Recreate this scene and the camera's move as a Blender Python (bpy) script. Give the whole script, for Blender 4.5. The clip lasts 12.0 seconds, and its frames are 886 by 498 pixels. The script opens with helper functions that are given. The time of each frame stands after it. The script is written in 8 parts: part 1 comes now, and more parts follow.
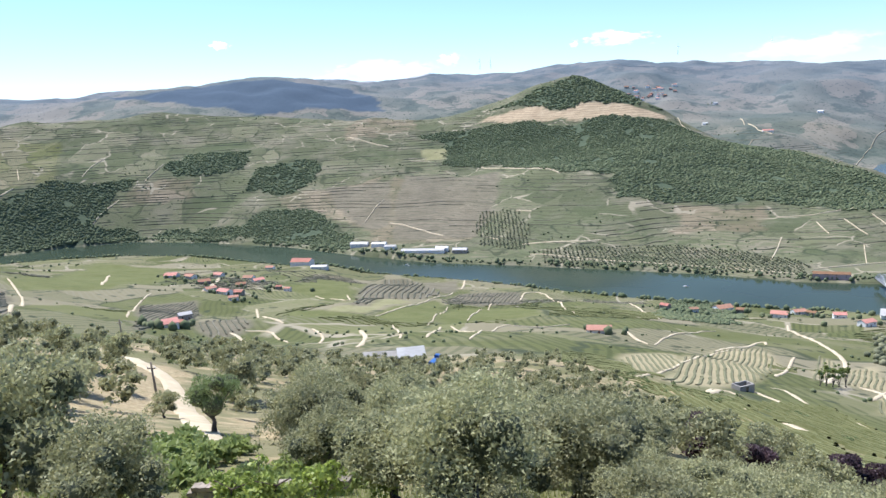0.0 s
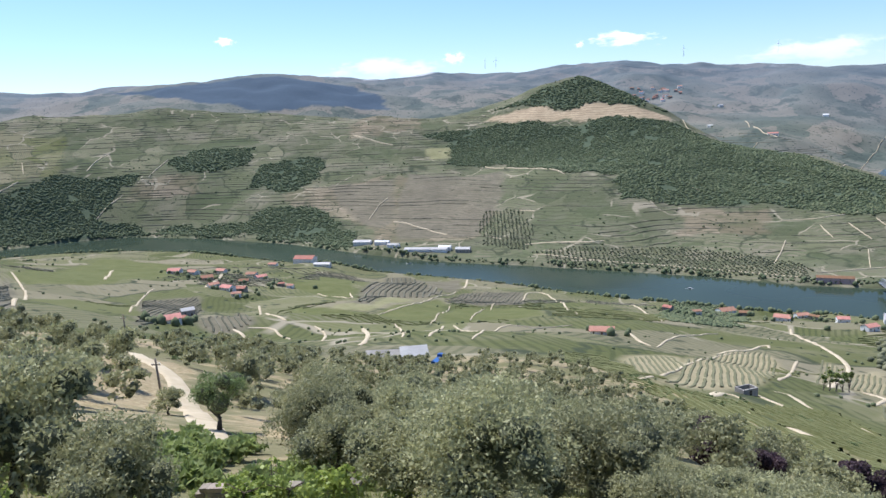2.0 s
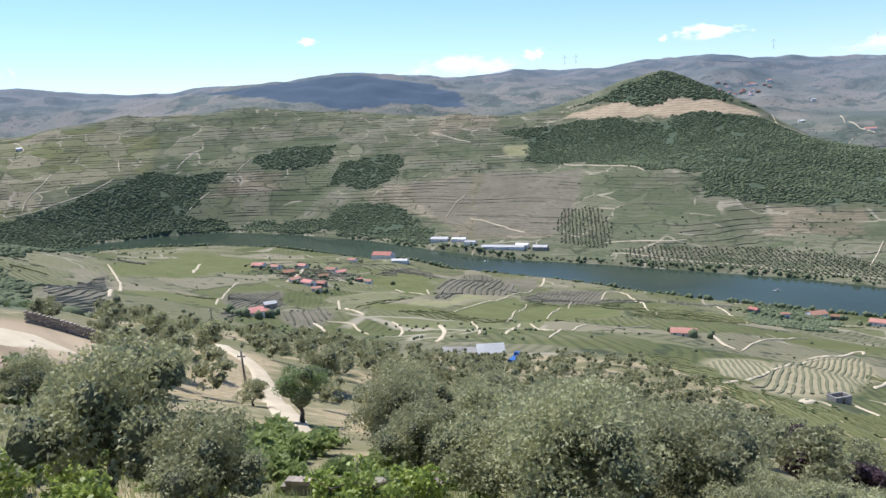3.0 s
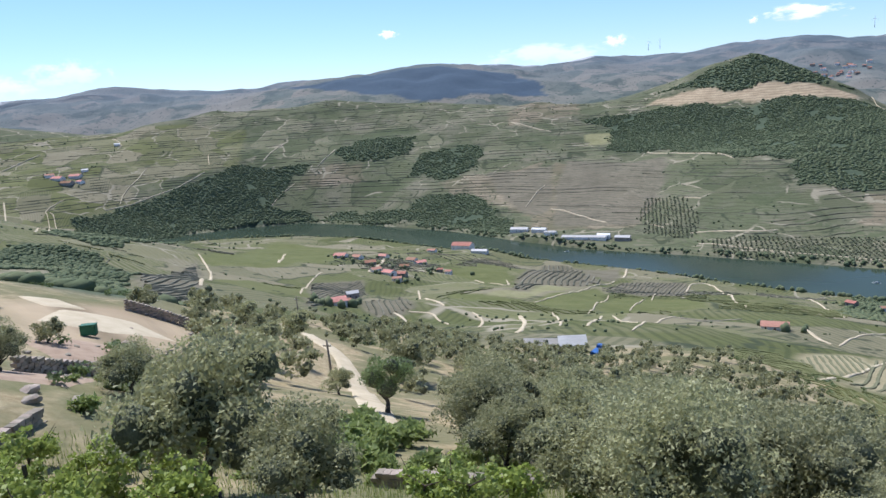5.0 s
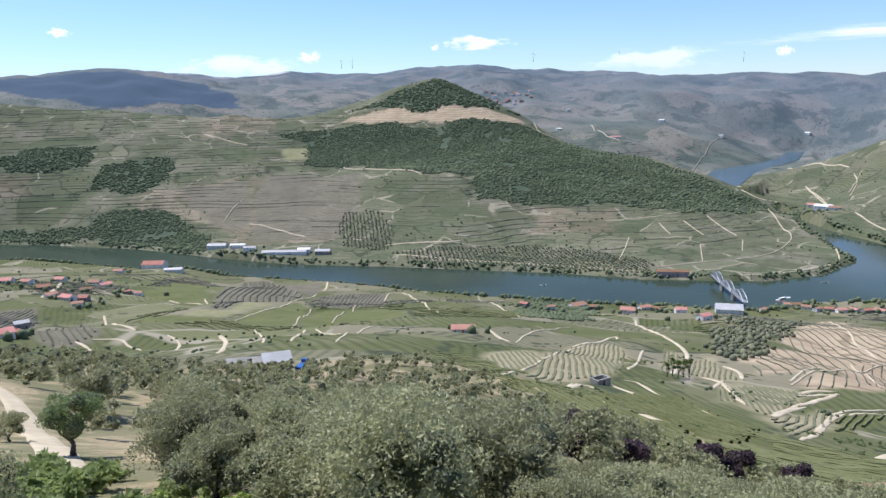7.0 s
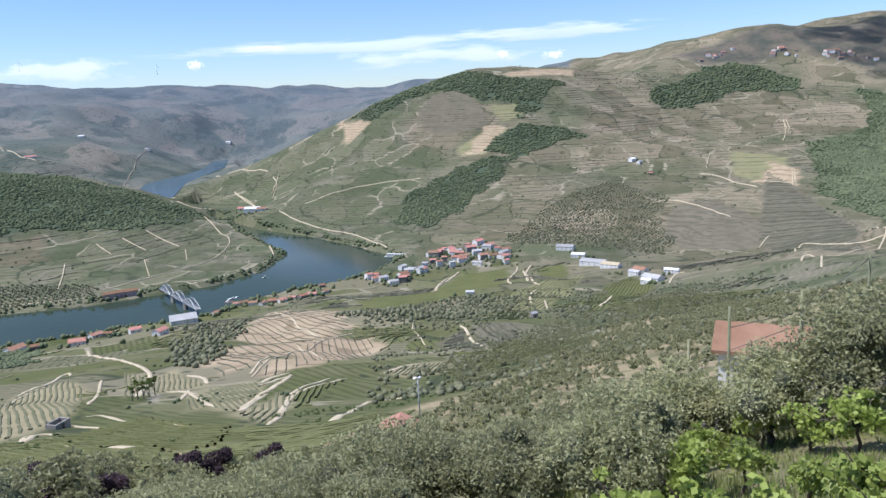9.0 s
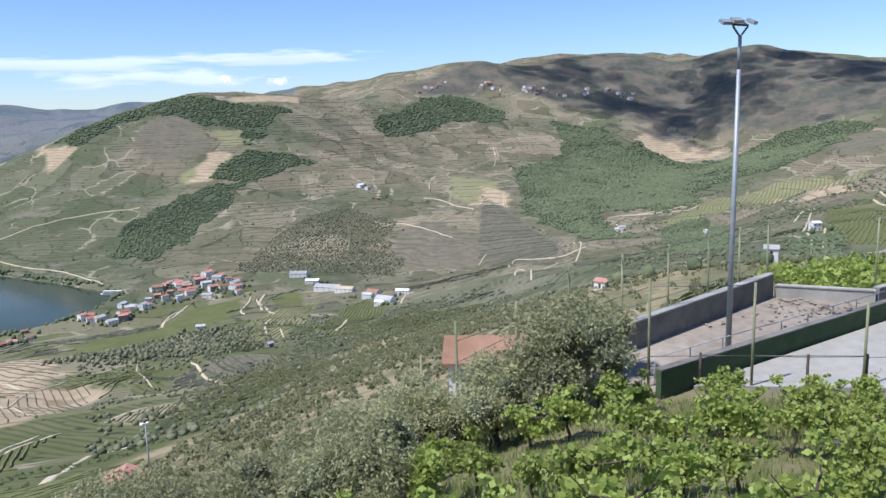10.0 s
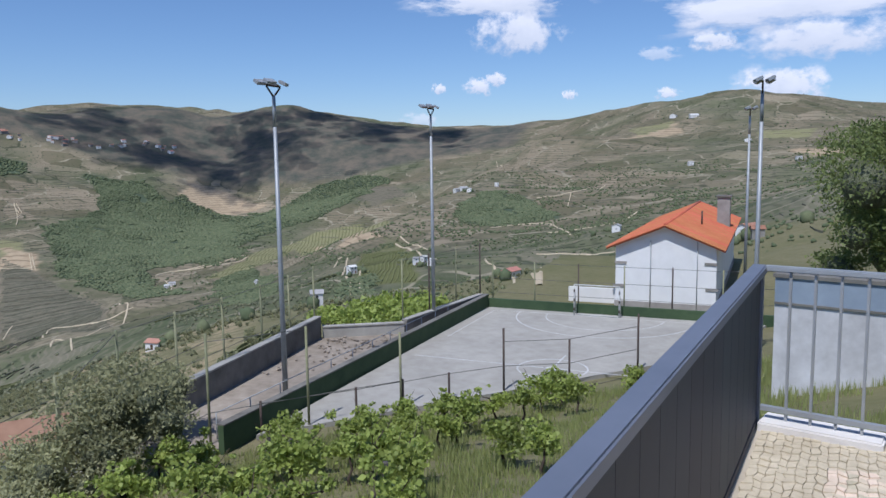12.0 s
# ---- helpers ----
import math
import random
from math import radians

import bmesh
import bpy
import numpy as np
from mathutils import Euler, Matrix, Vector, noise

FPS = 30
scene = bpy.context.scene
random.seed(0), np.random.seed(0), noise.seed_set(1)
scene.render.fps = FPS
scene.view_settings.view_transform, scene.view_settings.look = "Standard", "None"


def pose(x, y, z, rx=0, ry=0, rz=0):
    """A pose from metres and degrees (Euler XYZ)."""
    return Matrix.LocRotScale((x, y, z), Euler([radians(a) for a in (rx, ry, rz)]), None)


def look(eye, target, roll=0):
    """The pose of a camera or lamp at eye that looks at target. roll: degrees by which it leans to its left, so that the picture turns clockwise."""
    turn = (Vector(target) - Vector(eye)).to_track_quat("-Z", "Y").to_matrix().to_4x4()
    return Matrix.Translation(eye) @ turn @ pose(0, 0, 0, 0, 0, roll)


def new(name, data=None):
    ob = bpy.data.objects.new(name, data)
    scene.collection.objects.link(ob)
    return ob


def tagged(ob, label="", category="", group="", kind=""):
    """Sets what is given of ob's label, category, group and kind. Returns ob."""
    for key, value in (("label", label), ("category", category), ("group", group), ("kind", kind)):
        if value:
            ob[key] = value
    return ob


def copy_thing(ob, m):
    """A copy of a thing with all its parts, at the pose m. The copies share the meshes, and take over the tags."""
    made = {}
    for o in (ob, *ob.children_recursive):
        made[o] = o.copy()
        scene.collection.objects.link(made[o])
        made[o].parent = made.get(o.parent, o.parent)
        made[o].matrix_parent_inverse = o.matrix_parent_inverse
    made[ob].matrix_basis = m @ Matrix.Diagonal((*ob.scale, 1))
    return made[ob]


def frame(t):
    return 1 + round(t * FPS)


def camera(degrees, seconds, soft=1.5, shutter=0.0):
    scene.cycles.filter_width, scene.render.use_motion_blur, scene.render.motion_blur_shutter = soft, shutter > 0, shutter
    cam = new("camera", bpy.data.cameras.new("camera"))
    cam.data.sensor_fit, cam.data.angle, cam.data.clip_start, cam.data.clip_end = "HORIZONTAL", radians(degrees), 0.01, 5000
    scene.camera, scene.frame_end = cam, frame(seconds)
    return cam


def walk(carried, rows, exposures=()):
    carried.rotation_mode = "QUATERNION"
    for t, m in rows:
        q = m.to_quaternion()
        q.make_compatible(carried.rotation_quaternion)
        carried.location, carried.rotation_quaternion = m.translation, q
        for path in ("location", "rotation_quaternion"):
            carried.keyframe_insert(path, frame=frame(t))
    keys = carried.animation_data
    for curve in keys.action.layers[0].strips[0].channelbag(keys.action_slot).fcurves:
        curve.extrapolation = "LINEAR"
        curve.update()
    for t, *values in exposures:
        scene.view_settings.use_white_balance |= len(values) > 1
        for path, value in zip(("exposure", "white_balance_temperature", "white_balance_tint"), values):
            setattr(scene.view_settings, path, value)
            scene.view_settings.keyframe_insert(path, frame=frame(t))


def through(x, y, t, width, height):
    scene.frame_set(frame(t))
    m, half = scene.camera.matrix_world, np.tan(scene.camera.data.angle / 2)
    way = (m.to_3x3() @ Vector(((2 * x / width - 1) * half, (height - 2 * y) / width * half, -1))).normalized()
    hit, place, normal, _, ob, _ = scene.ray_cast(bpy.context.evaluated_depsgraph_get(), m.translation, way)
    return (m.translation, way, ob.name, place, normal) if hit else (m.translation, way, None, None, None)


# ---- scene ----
import itertools

# camera: a hand-held pan from a terrace, eye 1.7 m above the paving
cam = camera(60.8, 12.0)
PATH = [  # seconds, x, y, yaw, pitch, roll
    (0.0, 2.04, -1.01, 2.52, -10.25, 3.11),
    (0.5, 1.97, -0.95, 2.07, -9.98, 2.45),
    (1.0, 1.86, -0.85, 2.65, -10.53, 1.61),
    (1.5, 1.71, -0.71, -0.92, -9.70, 1.25),
    (2.0, 1.56, -0.58, 2.86, -10.31, 2.43),
    (2.5, 1.40, -0.44, 7.09, -10.35, 2.58),
    (4.5, 0.77, 0.12, 11.24, -10.07, 3.85),
    (5.0, 0.70, 0.18, 14.62, -10.62, 3.97),
    (5.5, 0.62, 0.25, 16.69, -9.66, 4.42),
    (6.0, 0.47, 0.38, 9.77, -9.66, 2.78),
    (6.5, 0.44, 0.42, 5.57, -9.52, 1.90),
    (7.0, 0.40, 0.45, -7.77, -10.60, 1.51),
    (7.2, 0.38, 0.43, -13.95, -11.39, 1.86),
    (8.8, 0.07, 0.07, -43.55, -11.34, 3.14),
    (9.0, 0.05, 0.05, -49.14, -11.26, 2.78),
    (9.5, 0.00, 0.00, -62.49, -10.86, 1.72),
    (10.0, 0.00, 0.00, -69.33, -10.06, 1.68),
    (10.5, 0.00, 0.00, -80.66, -9.20, 0.05),
    (11.0, 0.00, 0.00, -91.07, -8.13, -0.72),
    (11.5, 0.00, 0.00, -96.27, -7.28, 0.23),
    (12.0, 0.00, 0.00, -102.67, -6.79, 0.84),
]
EXPOSURE = [  # seconds, stops, kelvin, tint
    (0.0, 0.9, 5900, 14), (0.8, 0.78, 5900, 14), (1.5, 0.58, 5850, 14), (2.7, 0.62, 5850, 15), (5.0, 0.48, 5750, 14), (5.5, 0.44, 5700, 14), (7.2, 0.5, 5750, 16), (9.5, 0.42, 5700, 15), (10.5, 0.38, 5700, 15), (11.2, 0.2, 5650, 15), (12.0, -0.1, 5600, 15)]
walk(cam, [(t, pose(x, y, 1.7, 90 + p, r, w)) for t, x, y, w, p, r in PATH], EXPOSURE)

# world and sun
SUN_YAW, SUN_EL = 50.0, 60.0       # bearing of the sun (yaw from +y, left positive) and its height
world = bpy.data.worlds.new("world")
scene.world = world
world.use_nodes = True
wt = world.node_tree
wt.nodes.clear()
sky = wt.nodes.new("ShaderNodeTexSky")
sky.sky_type = "NISHITA"
sky.sun_disc = False
sky.sun_elevation = radians(SUN_EL)
sky.sun_rotation = radians(-SUN_YAW)
sky.altitude = 300
sky.air_density, sky.dust_density, sky.ozone_density = 1.0, 0.2, 6.0
bg = wt.nodes.new("ShaderNodeBackground")
bg.inputs["Strength"].default_value = 0.105
wo = wt.nodes.new("ShaderNodeOutputWorld")
wt.links.new(sky.outputs[0], bg.inputs[0])
wt.links.new(bg.outputs[0], wo.inputs[0])
sun_data = bpy.data.lights.new("sun", "SUN")
sun_data.energy, sun_data.angle, sun_data.color = 4.1, radians(0.53), (1.0, 0.94, 0.825)
sun = new("sun", sun_data)
sw, se = radians(SUN_YAW), radians(SUN_EL)
sun.matrix_world = look((-math.sin(sw) * math.cos(se) * 100, math.cos(sw) * math.cos(se) * 100, math.sin(se) * 100), (0, 0, 0))

# spot heights of the land, metres from the terrace: x, y, z
FAR_BANK = [(-1244, 1669, -289), (-1200, 1788, -289), (-1073, 1877, -289), (-920, 1926, -289), (-689, 1854, -289), (-456, 1729, -289), (-283, 1594, -289), (-107, 1469, -289), (93, 1391, -289), (257, 1314, -289)]
FAR_SLOPE = [(-916, 2164, -138), (-468, 2150, -162), (-141, 2045, -186), (133, 1945, -164), (-916, 2433, -65), (-338, 2427, -86), (5.3, 2350, -122), (303, 2280, -107), (210, 1586, -249), (334, 1718, -215), (-1248, 2050, -145), (-1392, 2313, -46.9), (-0.6, 1700, -259), (-591, 1963, -232), (-962, 2034, -225)]
FAR_CREST = [(-1718, 2398, 20.7), (-1503, 2480, 49.9), (-1110, 2679, 64), (-810, 2785, 20.2), (-388, 2824, -2.9), (-183, 2794, -8.6), (9.3, 2650, -7.9), (172, 2714, 52.6), (346, 2728, 104), (513, 2651, 20.4)]
LEFT_SIDE = [(-1606, 1850, -131), (-1656, 1596, -177), (-1727, 2204, -48), (-1485, 1484, -238), (-1985, 1830, -85), (-2421, 2242, 70), (-2250, 2414, 17.5), (-2145, 2507, -5.6), (-437, 468, -82), (-444, 403, -72), (-389, 457, -98)]
FAR_MOUNTAINS = [(-3439, 3204, 164), (-2938, 3669, 209), (-2449, 4011, 198), (-2028, 4129, 167), (-1665, 3964, 182), (-1302, 3888, 217), (-1057, 3910, 224), (-828, 3964, 193), (-665, 4046, 155), (-642, 4757, 184), (-303, 4790, 227), (182, 4796, 220), (633, 4758, 232), (963, 4702, 236)]
BLUE_FOOT = [(-2331, 3127, 59.9), (-1660, 3306, 99), (-1219, 3281, 90), (-725, 3424, 49.3), (-442, 3875, 94), (-245, 3792, 63)]
VALLEY_NEAR_BANK = [(-1307, 1557, -288), (-1114, 1655, -288), (-970, 1691, -288), (-812, 1692, -288), (-643, 1646, -288), (-397, 1495, -288), (-204, 1377, -288), (-2.9, 1271, -288), (153, 1159, -288), (256, 1097, -288)]
VALLEY_FLOOR = [(-264, 594, -161), (-353, 936, -207), (-328, 1361, -263), (-538, 1016, -205), (-155, 1038, -241), (-93, 613, -166), (-25.1, 640, -173), (56, 848, -218), (81, 514, -154), (-450, 662, -143), (-199, 263, -66), (-252, 432, -109), (173, 883, -240), (-105, 334, -101), (22.8, 349, -107)]
PROMONTORY_BANK = [(496, 1178, -289), (587, 1149, -289), (678, 1120, -289), (788, 1138, -289), (913, 1224, -289), (992, 1438, -289), (1098, 1756, -289)]
PROMONTORY = [(612, 2527, -30.5), (711, 2397, -112), (912, 2166, -160), (998, 1960, -207), (1072, 1782, -259), (802, 1442, -282), (621, 1475, -273), (638, 1896, -188), (718, 1705, -232), (817, 1604, -241), (392, 1551, -268), (482, 1890, -179)]
BACK_LAND = [(-772, 4737, 207), (-311, 4790, 221), (182, 4797, 213), (593, 4763, 245), (936, 4708, 235), (1377, 4598, 212), (1865, 4423, 150), (2318, 4204, 129), (2593, 4040, 134), (2963, 3776, 106), (3181, 3594, 83), (865, 3803, 31.6), (1632, 3870, 37.7), (2030, 3677, -22.7), (1026, 2766, -139), (1496, 2942, -173), (2010, 3480, -120), (2230, 3330, -175), (1048, 3340, -57.3), (434, 3574, 29.2)]
UPPER_REACH = [(1125, 2235, -241), (1289, 2497, -241), (1403, 2601, -241), (1558, 2699, -241), (1789, 2914, -241), (2029, 3237, -241), (2129, 3271, -241), (1817, 2825, -241), (1582, 2596, -241), (1388, 2401, -241), (1234, 2188, -241), (1120, 2020, -241)]
RIGHT_BANK = [(1120, 1736, -288), (1078, 1542, -288), (1070, 1354, -288), (1040, 1174, -288), (1012, 1037, -288)]
RIGHT_FLANK = [(1135, 1646, -252), (1553, 1959, -113), (1662, 1868, -60), (1403, 1886, -198), (1481, 2257, -208), (1261, 1487, -229), (1236, 2057, -269)]
TOWN_BANK = [(425, 1010, -288), (500, 977, -288), (560, 953, -288), (676, 961, -288), (762, 945, -288), (836, 938, -288)]
RIGHT_HILL = [(1676, 1855, -46.1), (1850, 1755, 42.3), (2009, 1650, 90), (2245, 1589, 92), (2440, 1472, 83), (2825, 1277, 110), (1321, 1568, -206), (1563, 1402, -153), (1180, 1153, -274), (1501, 1082, -214), (1262, 917, -287), (1789, 1001, -169), (1468, 754, -264), (1062, 943, -286), (1208, 746, -287), (1318, 603, -278), (1042, 488, -266), (2306, 966, -121), (1849, 618, -213), (1280, 428, -271)]
MOUNTAIN = [(3319, 1110, 235), (3583, 923, 226), (3863, 538, 274), (3991, 274, 233), (3900, -6.4, 269), (1115, 283, -239), (1230, 221, -210), (2499, 717, -133), (2950, 543, -53.6), (2285, 259, -204), (2896, 147, -159), (3495, 189, 41.7), (2100, -26, -212), (1088, 164, -213), (3035, 1015, 70)]
TOWN_SLOPE = [(850, 902, -290), (1000, 877, -290), (1027, 798, -282), (809, 746, -278), (658, 753, -255), (816, 578, -247), (770, 361, -220), (357, 507, -189), (392, 454, -189), (370, 306, -161), (441, 275, -163), (210, 214, -120), (174, 269, -120), (355, 184, -126), (180, 126, -84), (553, 234, -172), (664, 222, -178), (415, 65, -95), (452, 720, -232)]
SKYLINE_RIGHT = [(3834, 1140, 259), (3934, 722, 293), (4090, 292, 246), (3900, -22.1, 279), (3983, -366, 242), (4094, -935, 150), (4750, -1050, 130), (4650, -1500, 130), (3569, -1306, 172), (2869, -1417, 198), (2341, -1536, 220), (2217, -1710, 182), (2046, -1911, 125)]
RIGHT_SPUR = [(1649, -414, -63), (2160, -790, 56.3), (1382, -226, -108), (1574, -643, -72), (1142, -370, -104), (696, -70, -103), (983, -183, -115), (571, -185, -92), (820, -371, -91), (278, -114, -48.5), (178, -28.7, -33.8), (1208, -708, -70), (1986, -1160, 48.6), (1300, 32.4, -200), (1488, 193, -221), (1177, 234, -211), (1044, 278, -207), (218, 29.4, -50.2), (330, 8.9, -64)]
DEEP_VALLEY = [(2068, 586, -176), (2232, 284, -219), (2596, 148, -205), (1900, 3.5, -224), (2928, 361, -79), (2957, 747, -10.4), (2988, -268, -26.9), (2282, -288, -124), (3300, -59.2, 70), (2818, -686, -10.6)]
LEFT_KNOLL = [(-53.9, 59.1, -16.4), (-69, 65, -15.3), (-28.6, 25, -8.8), (-43.3, 41.6, -13.1), (-71, 96, -24), (-71, 77, -18.3), (-57.4, 69, -18.3)]
NEAR_SLOPE = [(-17.5, 49, -20), (-35.2, 78, -29.9), (-67, 134, -41.1), (-24.9, 229, -78), (-45.3, 164, -54.1), (-1.2, 230, -76), (-71, 176, -52.6), (21.6, 219, -75), (-7.3, 90, -36.5)]
NEAR_RIGHT = [(83, 80, -50.8), (147, 62, -55), (73, 18.3, -23.1), (94, 129, -69), (90, 63, -47.5)]
BEHIND_CREST = [(-1869, 2609, -49), (-1637, 2702, -20), (-1209, 2919, -5), (-882, 3034, -49), (-423, 3081, -72), (-199, 3053, -78), (378, 2986, 34), (562, 2906, -49)]
BEHIND_LEFT = [(-2604, 2412, 9), (-2420, 2597, -42), (-2307, 2697, -65)]
BEHIND_RIGHT = [(1850, 2048, -126), (2038, 1933, -37), (2210, 1815, 9), (2456, 1738, 11), (2662, 1606, 2)]
BEHIND_SPUR = [(1668, -196, -210), (1726, -283, -189), (1888, -398, -163), (2106, -563, -122), (2469, -903, -28)]
SPUR_EDGE = [(1341, -158, -125), (1565, -331, -79), (1787, -478, -37.1)]
BEHIND_PROMONTORY = [(673, 2779, -100), (785, 2645, -182), (1013, 2405, -229)]
FORELAND = [(-2.3, 1.9, -3.5), (-11.5, 9.6, -7.5), (-23, 19.3, -10), (-1, 2.8, -3.5), (-5.1, 14.1, -7.5), (-10.3, 28.2, -13.5), (0.5, 3, -3.5), (2.6, 14.8, -8), (5.2, 29.5, -14.8), (1.9, 2.3, -3.5), (9.6, 11.5, -8.6), (19.3, 23, -16.3), (2.5, 1.6, -3.5), (12.7, 7.9, -8), (25.4, 15.9, -15.2), (10.4, 59.1, -27), (34.4, 49.1, -31), (37.6, 103.4, -49), (9.6, 109.6, -45), (36.9, 25.8, -22), (65.5, 45.9, -38), (40.8, 19, -20.5), (73.1, 32.5, -35), (42.8, 13.9, -18), (67.3, 19.3, -28), (7.5, 2.7, -4.6), (7.7, -2.1, -3.8), (12.2, 4.4, -6), (12.8, -2.3, -5.2), (17.4, 4.7, -7.4), (17.9, -1.6, -6.7), (23.6, 4.2, -8.2), (24.6, -4.3, -8.2)]
BEHIND = [(0, -12, 0), (-30, -15, 4), (-80, -60, 30), (0, -60, 10), (60, -95, -7), (20, -40, -3), (90, -60, -12), (100, -110, -6), (160, -90, -32), (200, -160, -30), (14, -13, -4.2), (18, -15, -5), (22, -9, -7.2), (27, -13, -8.1), (17, -8, -6), (-300, -300, 90), (300, -400, 20), (0, -1500, 200), (1500, -1800, 60), (-1800, -800, 100), (-1600, 300, 30), (0, -4500, 300), (3500, -3000, 190), (-3500, -3000, 250), (-4600, 0, 250), (-1200, 700, 0), (-600, 300, -10), (-250, 60, 0)]
SPOTS = np.array(list(itertools.chain(FAR_BANK, FAR_SLOPE, FAR_CREST, LEFT_SIDE, FAR_MOUNTAINS, BLUE_FOOT, VALLEY_NEAR_BANK, VALLEY_FLOOR, PROMONTORY_BANK, PROMONTORY,
    BACK_LAND, UPPER_REACH, RIGHT_BANK, RIGHT_FLANK, TOWN_BANK, RIGHT_HILL, MOUNTAIN, TOWN_SLOPE, SKYLINE_RIGHT, RIGHT_SPUR, DEEP_VALLEY, LEFT_KNOLL, NEAR_SLOPE,
    NEAR_RIGHT, FORELAND, BEHIND, BEHIND_CREST, BEHIND_LEFT, BEHIND_RIGHT, BEHIND_SPUR, SPUR_EDGE, BEHIND_PROMONTORY)), float)
SPOT_SOFT = 0.03 * np.hypot(SPOTS[:, 0], SPOTS[:, 1]) + 1.0


def kernel(x, y):
    d2 = (x[:, None] - SPOTS[None, :, 0]) ** 2 + (y[:, None] - SPOTS[None, :, 1]) ** 2
    return -np.sqrt(d2 + SPOT_SOFT[None, :] ** 2)


def fit_spots():
    n = len(SPOTS)
    a = np.zeros((n + 3, n + 3))
    a[:n, :n] = kernel(SPOTS[:, 0], SPOTS[:, 1]) + np.diag(0.12 * SPOT_SOFT)
    a[:n, n:] = np.c_[np.ones(n), SPOTS[:, :2]]
    a[n:, :n] = a[:n, n:].T
    return np.linalg.solve(a, np.r_[SPOTS[:, 2], 0, 0, 0])


SPOT_W = fit_spots()


def base_height(x, y):
    """Height of the bare land at plan points, smooth between the spot heights."""
    x, y = np.asarray(x, float).ravel(), np.asarray(y, float).ravel()
    out = np.empty(len(x))
    for i in range(0, len(x), 20000):
        k = kernel(x[i:i + 20000], y[i:i + 20000])
        out[i:i + 20000] = k @ SPOT_W[:-3] + SPOT_W[-3] + SPOT_W[-2] * x[i:i + 20000] + SPOT_W[-1] * y[i:i + 20000]
    return out

# the river's outline in plan: near bank, town bank, right bank, and back along the far bank
RIVER = ([(-1480, 1330), (-1400, 1450)] + [p[:2] for p in VALLEY_NEAR_BANK] + [p[:2] for p in TOWN_BANK] + [(900, 950), (985, 985)] + [p[:2] for p in RIGHT_BANK[::-1]]
         + [(1150, 1850), (1120, 1850)] + [p[:2] for p in PROMONTORY_BANK[::-1]] + [(380, 1258)] + [p[:2] for p in FAR_BANK[::-1]] + [(-1330, 1590), (-1440, 1500)])
REACH = [p[:2] for p in UPPER_REACH]


def outline_distance(x, y, poly):
    """Distance to the outline of a polygon in plan, negative inside."""
    x, y = np.asarray(x, float), np.asarray(y, float)
    best, inside = np.full(x.shape, 1e12), np.zeros(x.shape, bool)
    for (x0, y0), (x1, y1) in zip(poly, poly[1:] + poly[:1]):
        dx, dy = x1 - x0, y1 - y0
        k = np.clip(((x - x0) * dx + (y - y0) * dy) / (dx * dx + dy * dy + 1e-9), 0, 1)
        best = np.minimum(best, (x - x0 - k * dx) ** 2 + (y - y0 - k * dy) ** 2)
        inside ^= ((y0 > y) != (y1 > y)) & (x < dx * (y - y0) / (dy if dy else 1e-9) + x0)
    return np.where(inside, -1, 1) * np.sqrt(best)


def near_outline(x, y, poly, margin):
    """Distance to an outline for the points near it; far larger than the margin elsewhere."""
    a = np.array(poly, float)
    out = np.full(len(x), 1e6)
    keep = (x > a[:, 0].min() - margin) & (x < a[:, 0].max() + margin) & (y > a[:, 1].min() - margin) & (y < a[:, 1].max() + margin)
    if keep.any():
        out[keep] = outline_distance(x[keep], y[keep], poly)
    return out


def noise2(x, y, seed=0):
    """Smooth value noise from -1 to 1 with a unit cell."""
    xi, yi = np.floor(x), np.floor(y)
    fx, fy = x - xi, y - yi
    fx, fy = fx * fx * (3 - 2 * fx), fy * fy * (3 - 2 * fy)

    def h(a, b):
        v = np.sin(a * 127.1 + b * 311.7 + seed * 74.7) * 43758.5453
        return (v - np.floor(v)) * 2 - 1
    return (h(xi, yi) * (1 - fx) + h(xi + 1, yi) * fx) * (1 - fy) + (h(xi, yi + 1) * (1 - fx) + h(xi + 1, yi + 1) * fx) * fy


# the sports ground: centre, height, and the axes along and across it
COURT = Vector((33.8, -12.9, -8.5))
CU, CV = Vector((0.809, -0.588, 0)), Vector((-0.588, -0.809, 0))


def court(a, c, z=0.0):
    """A place on the sports ground, a metres along and c across from the centre spot."""
    return COURT + CU * a + CV * c + Vector((0, 0, z))


PAD = [tuple(court(*p)[:2]) for p in ((-15, -11.9), (1.7, -14.4), (3.2, -18), (14, -16), (16, -10), (46, -11), (48, 11))] + [(33.4, -19.5), (27.4, 2.6)]


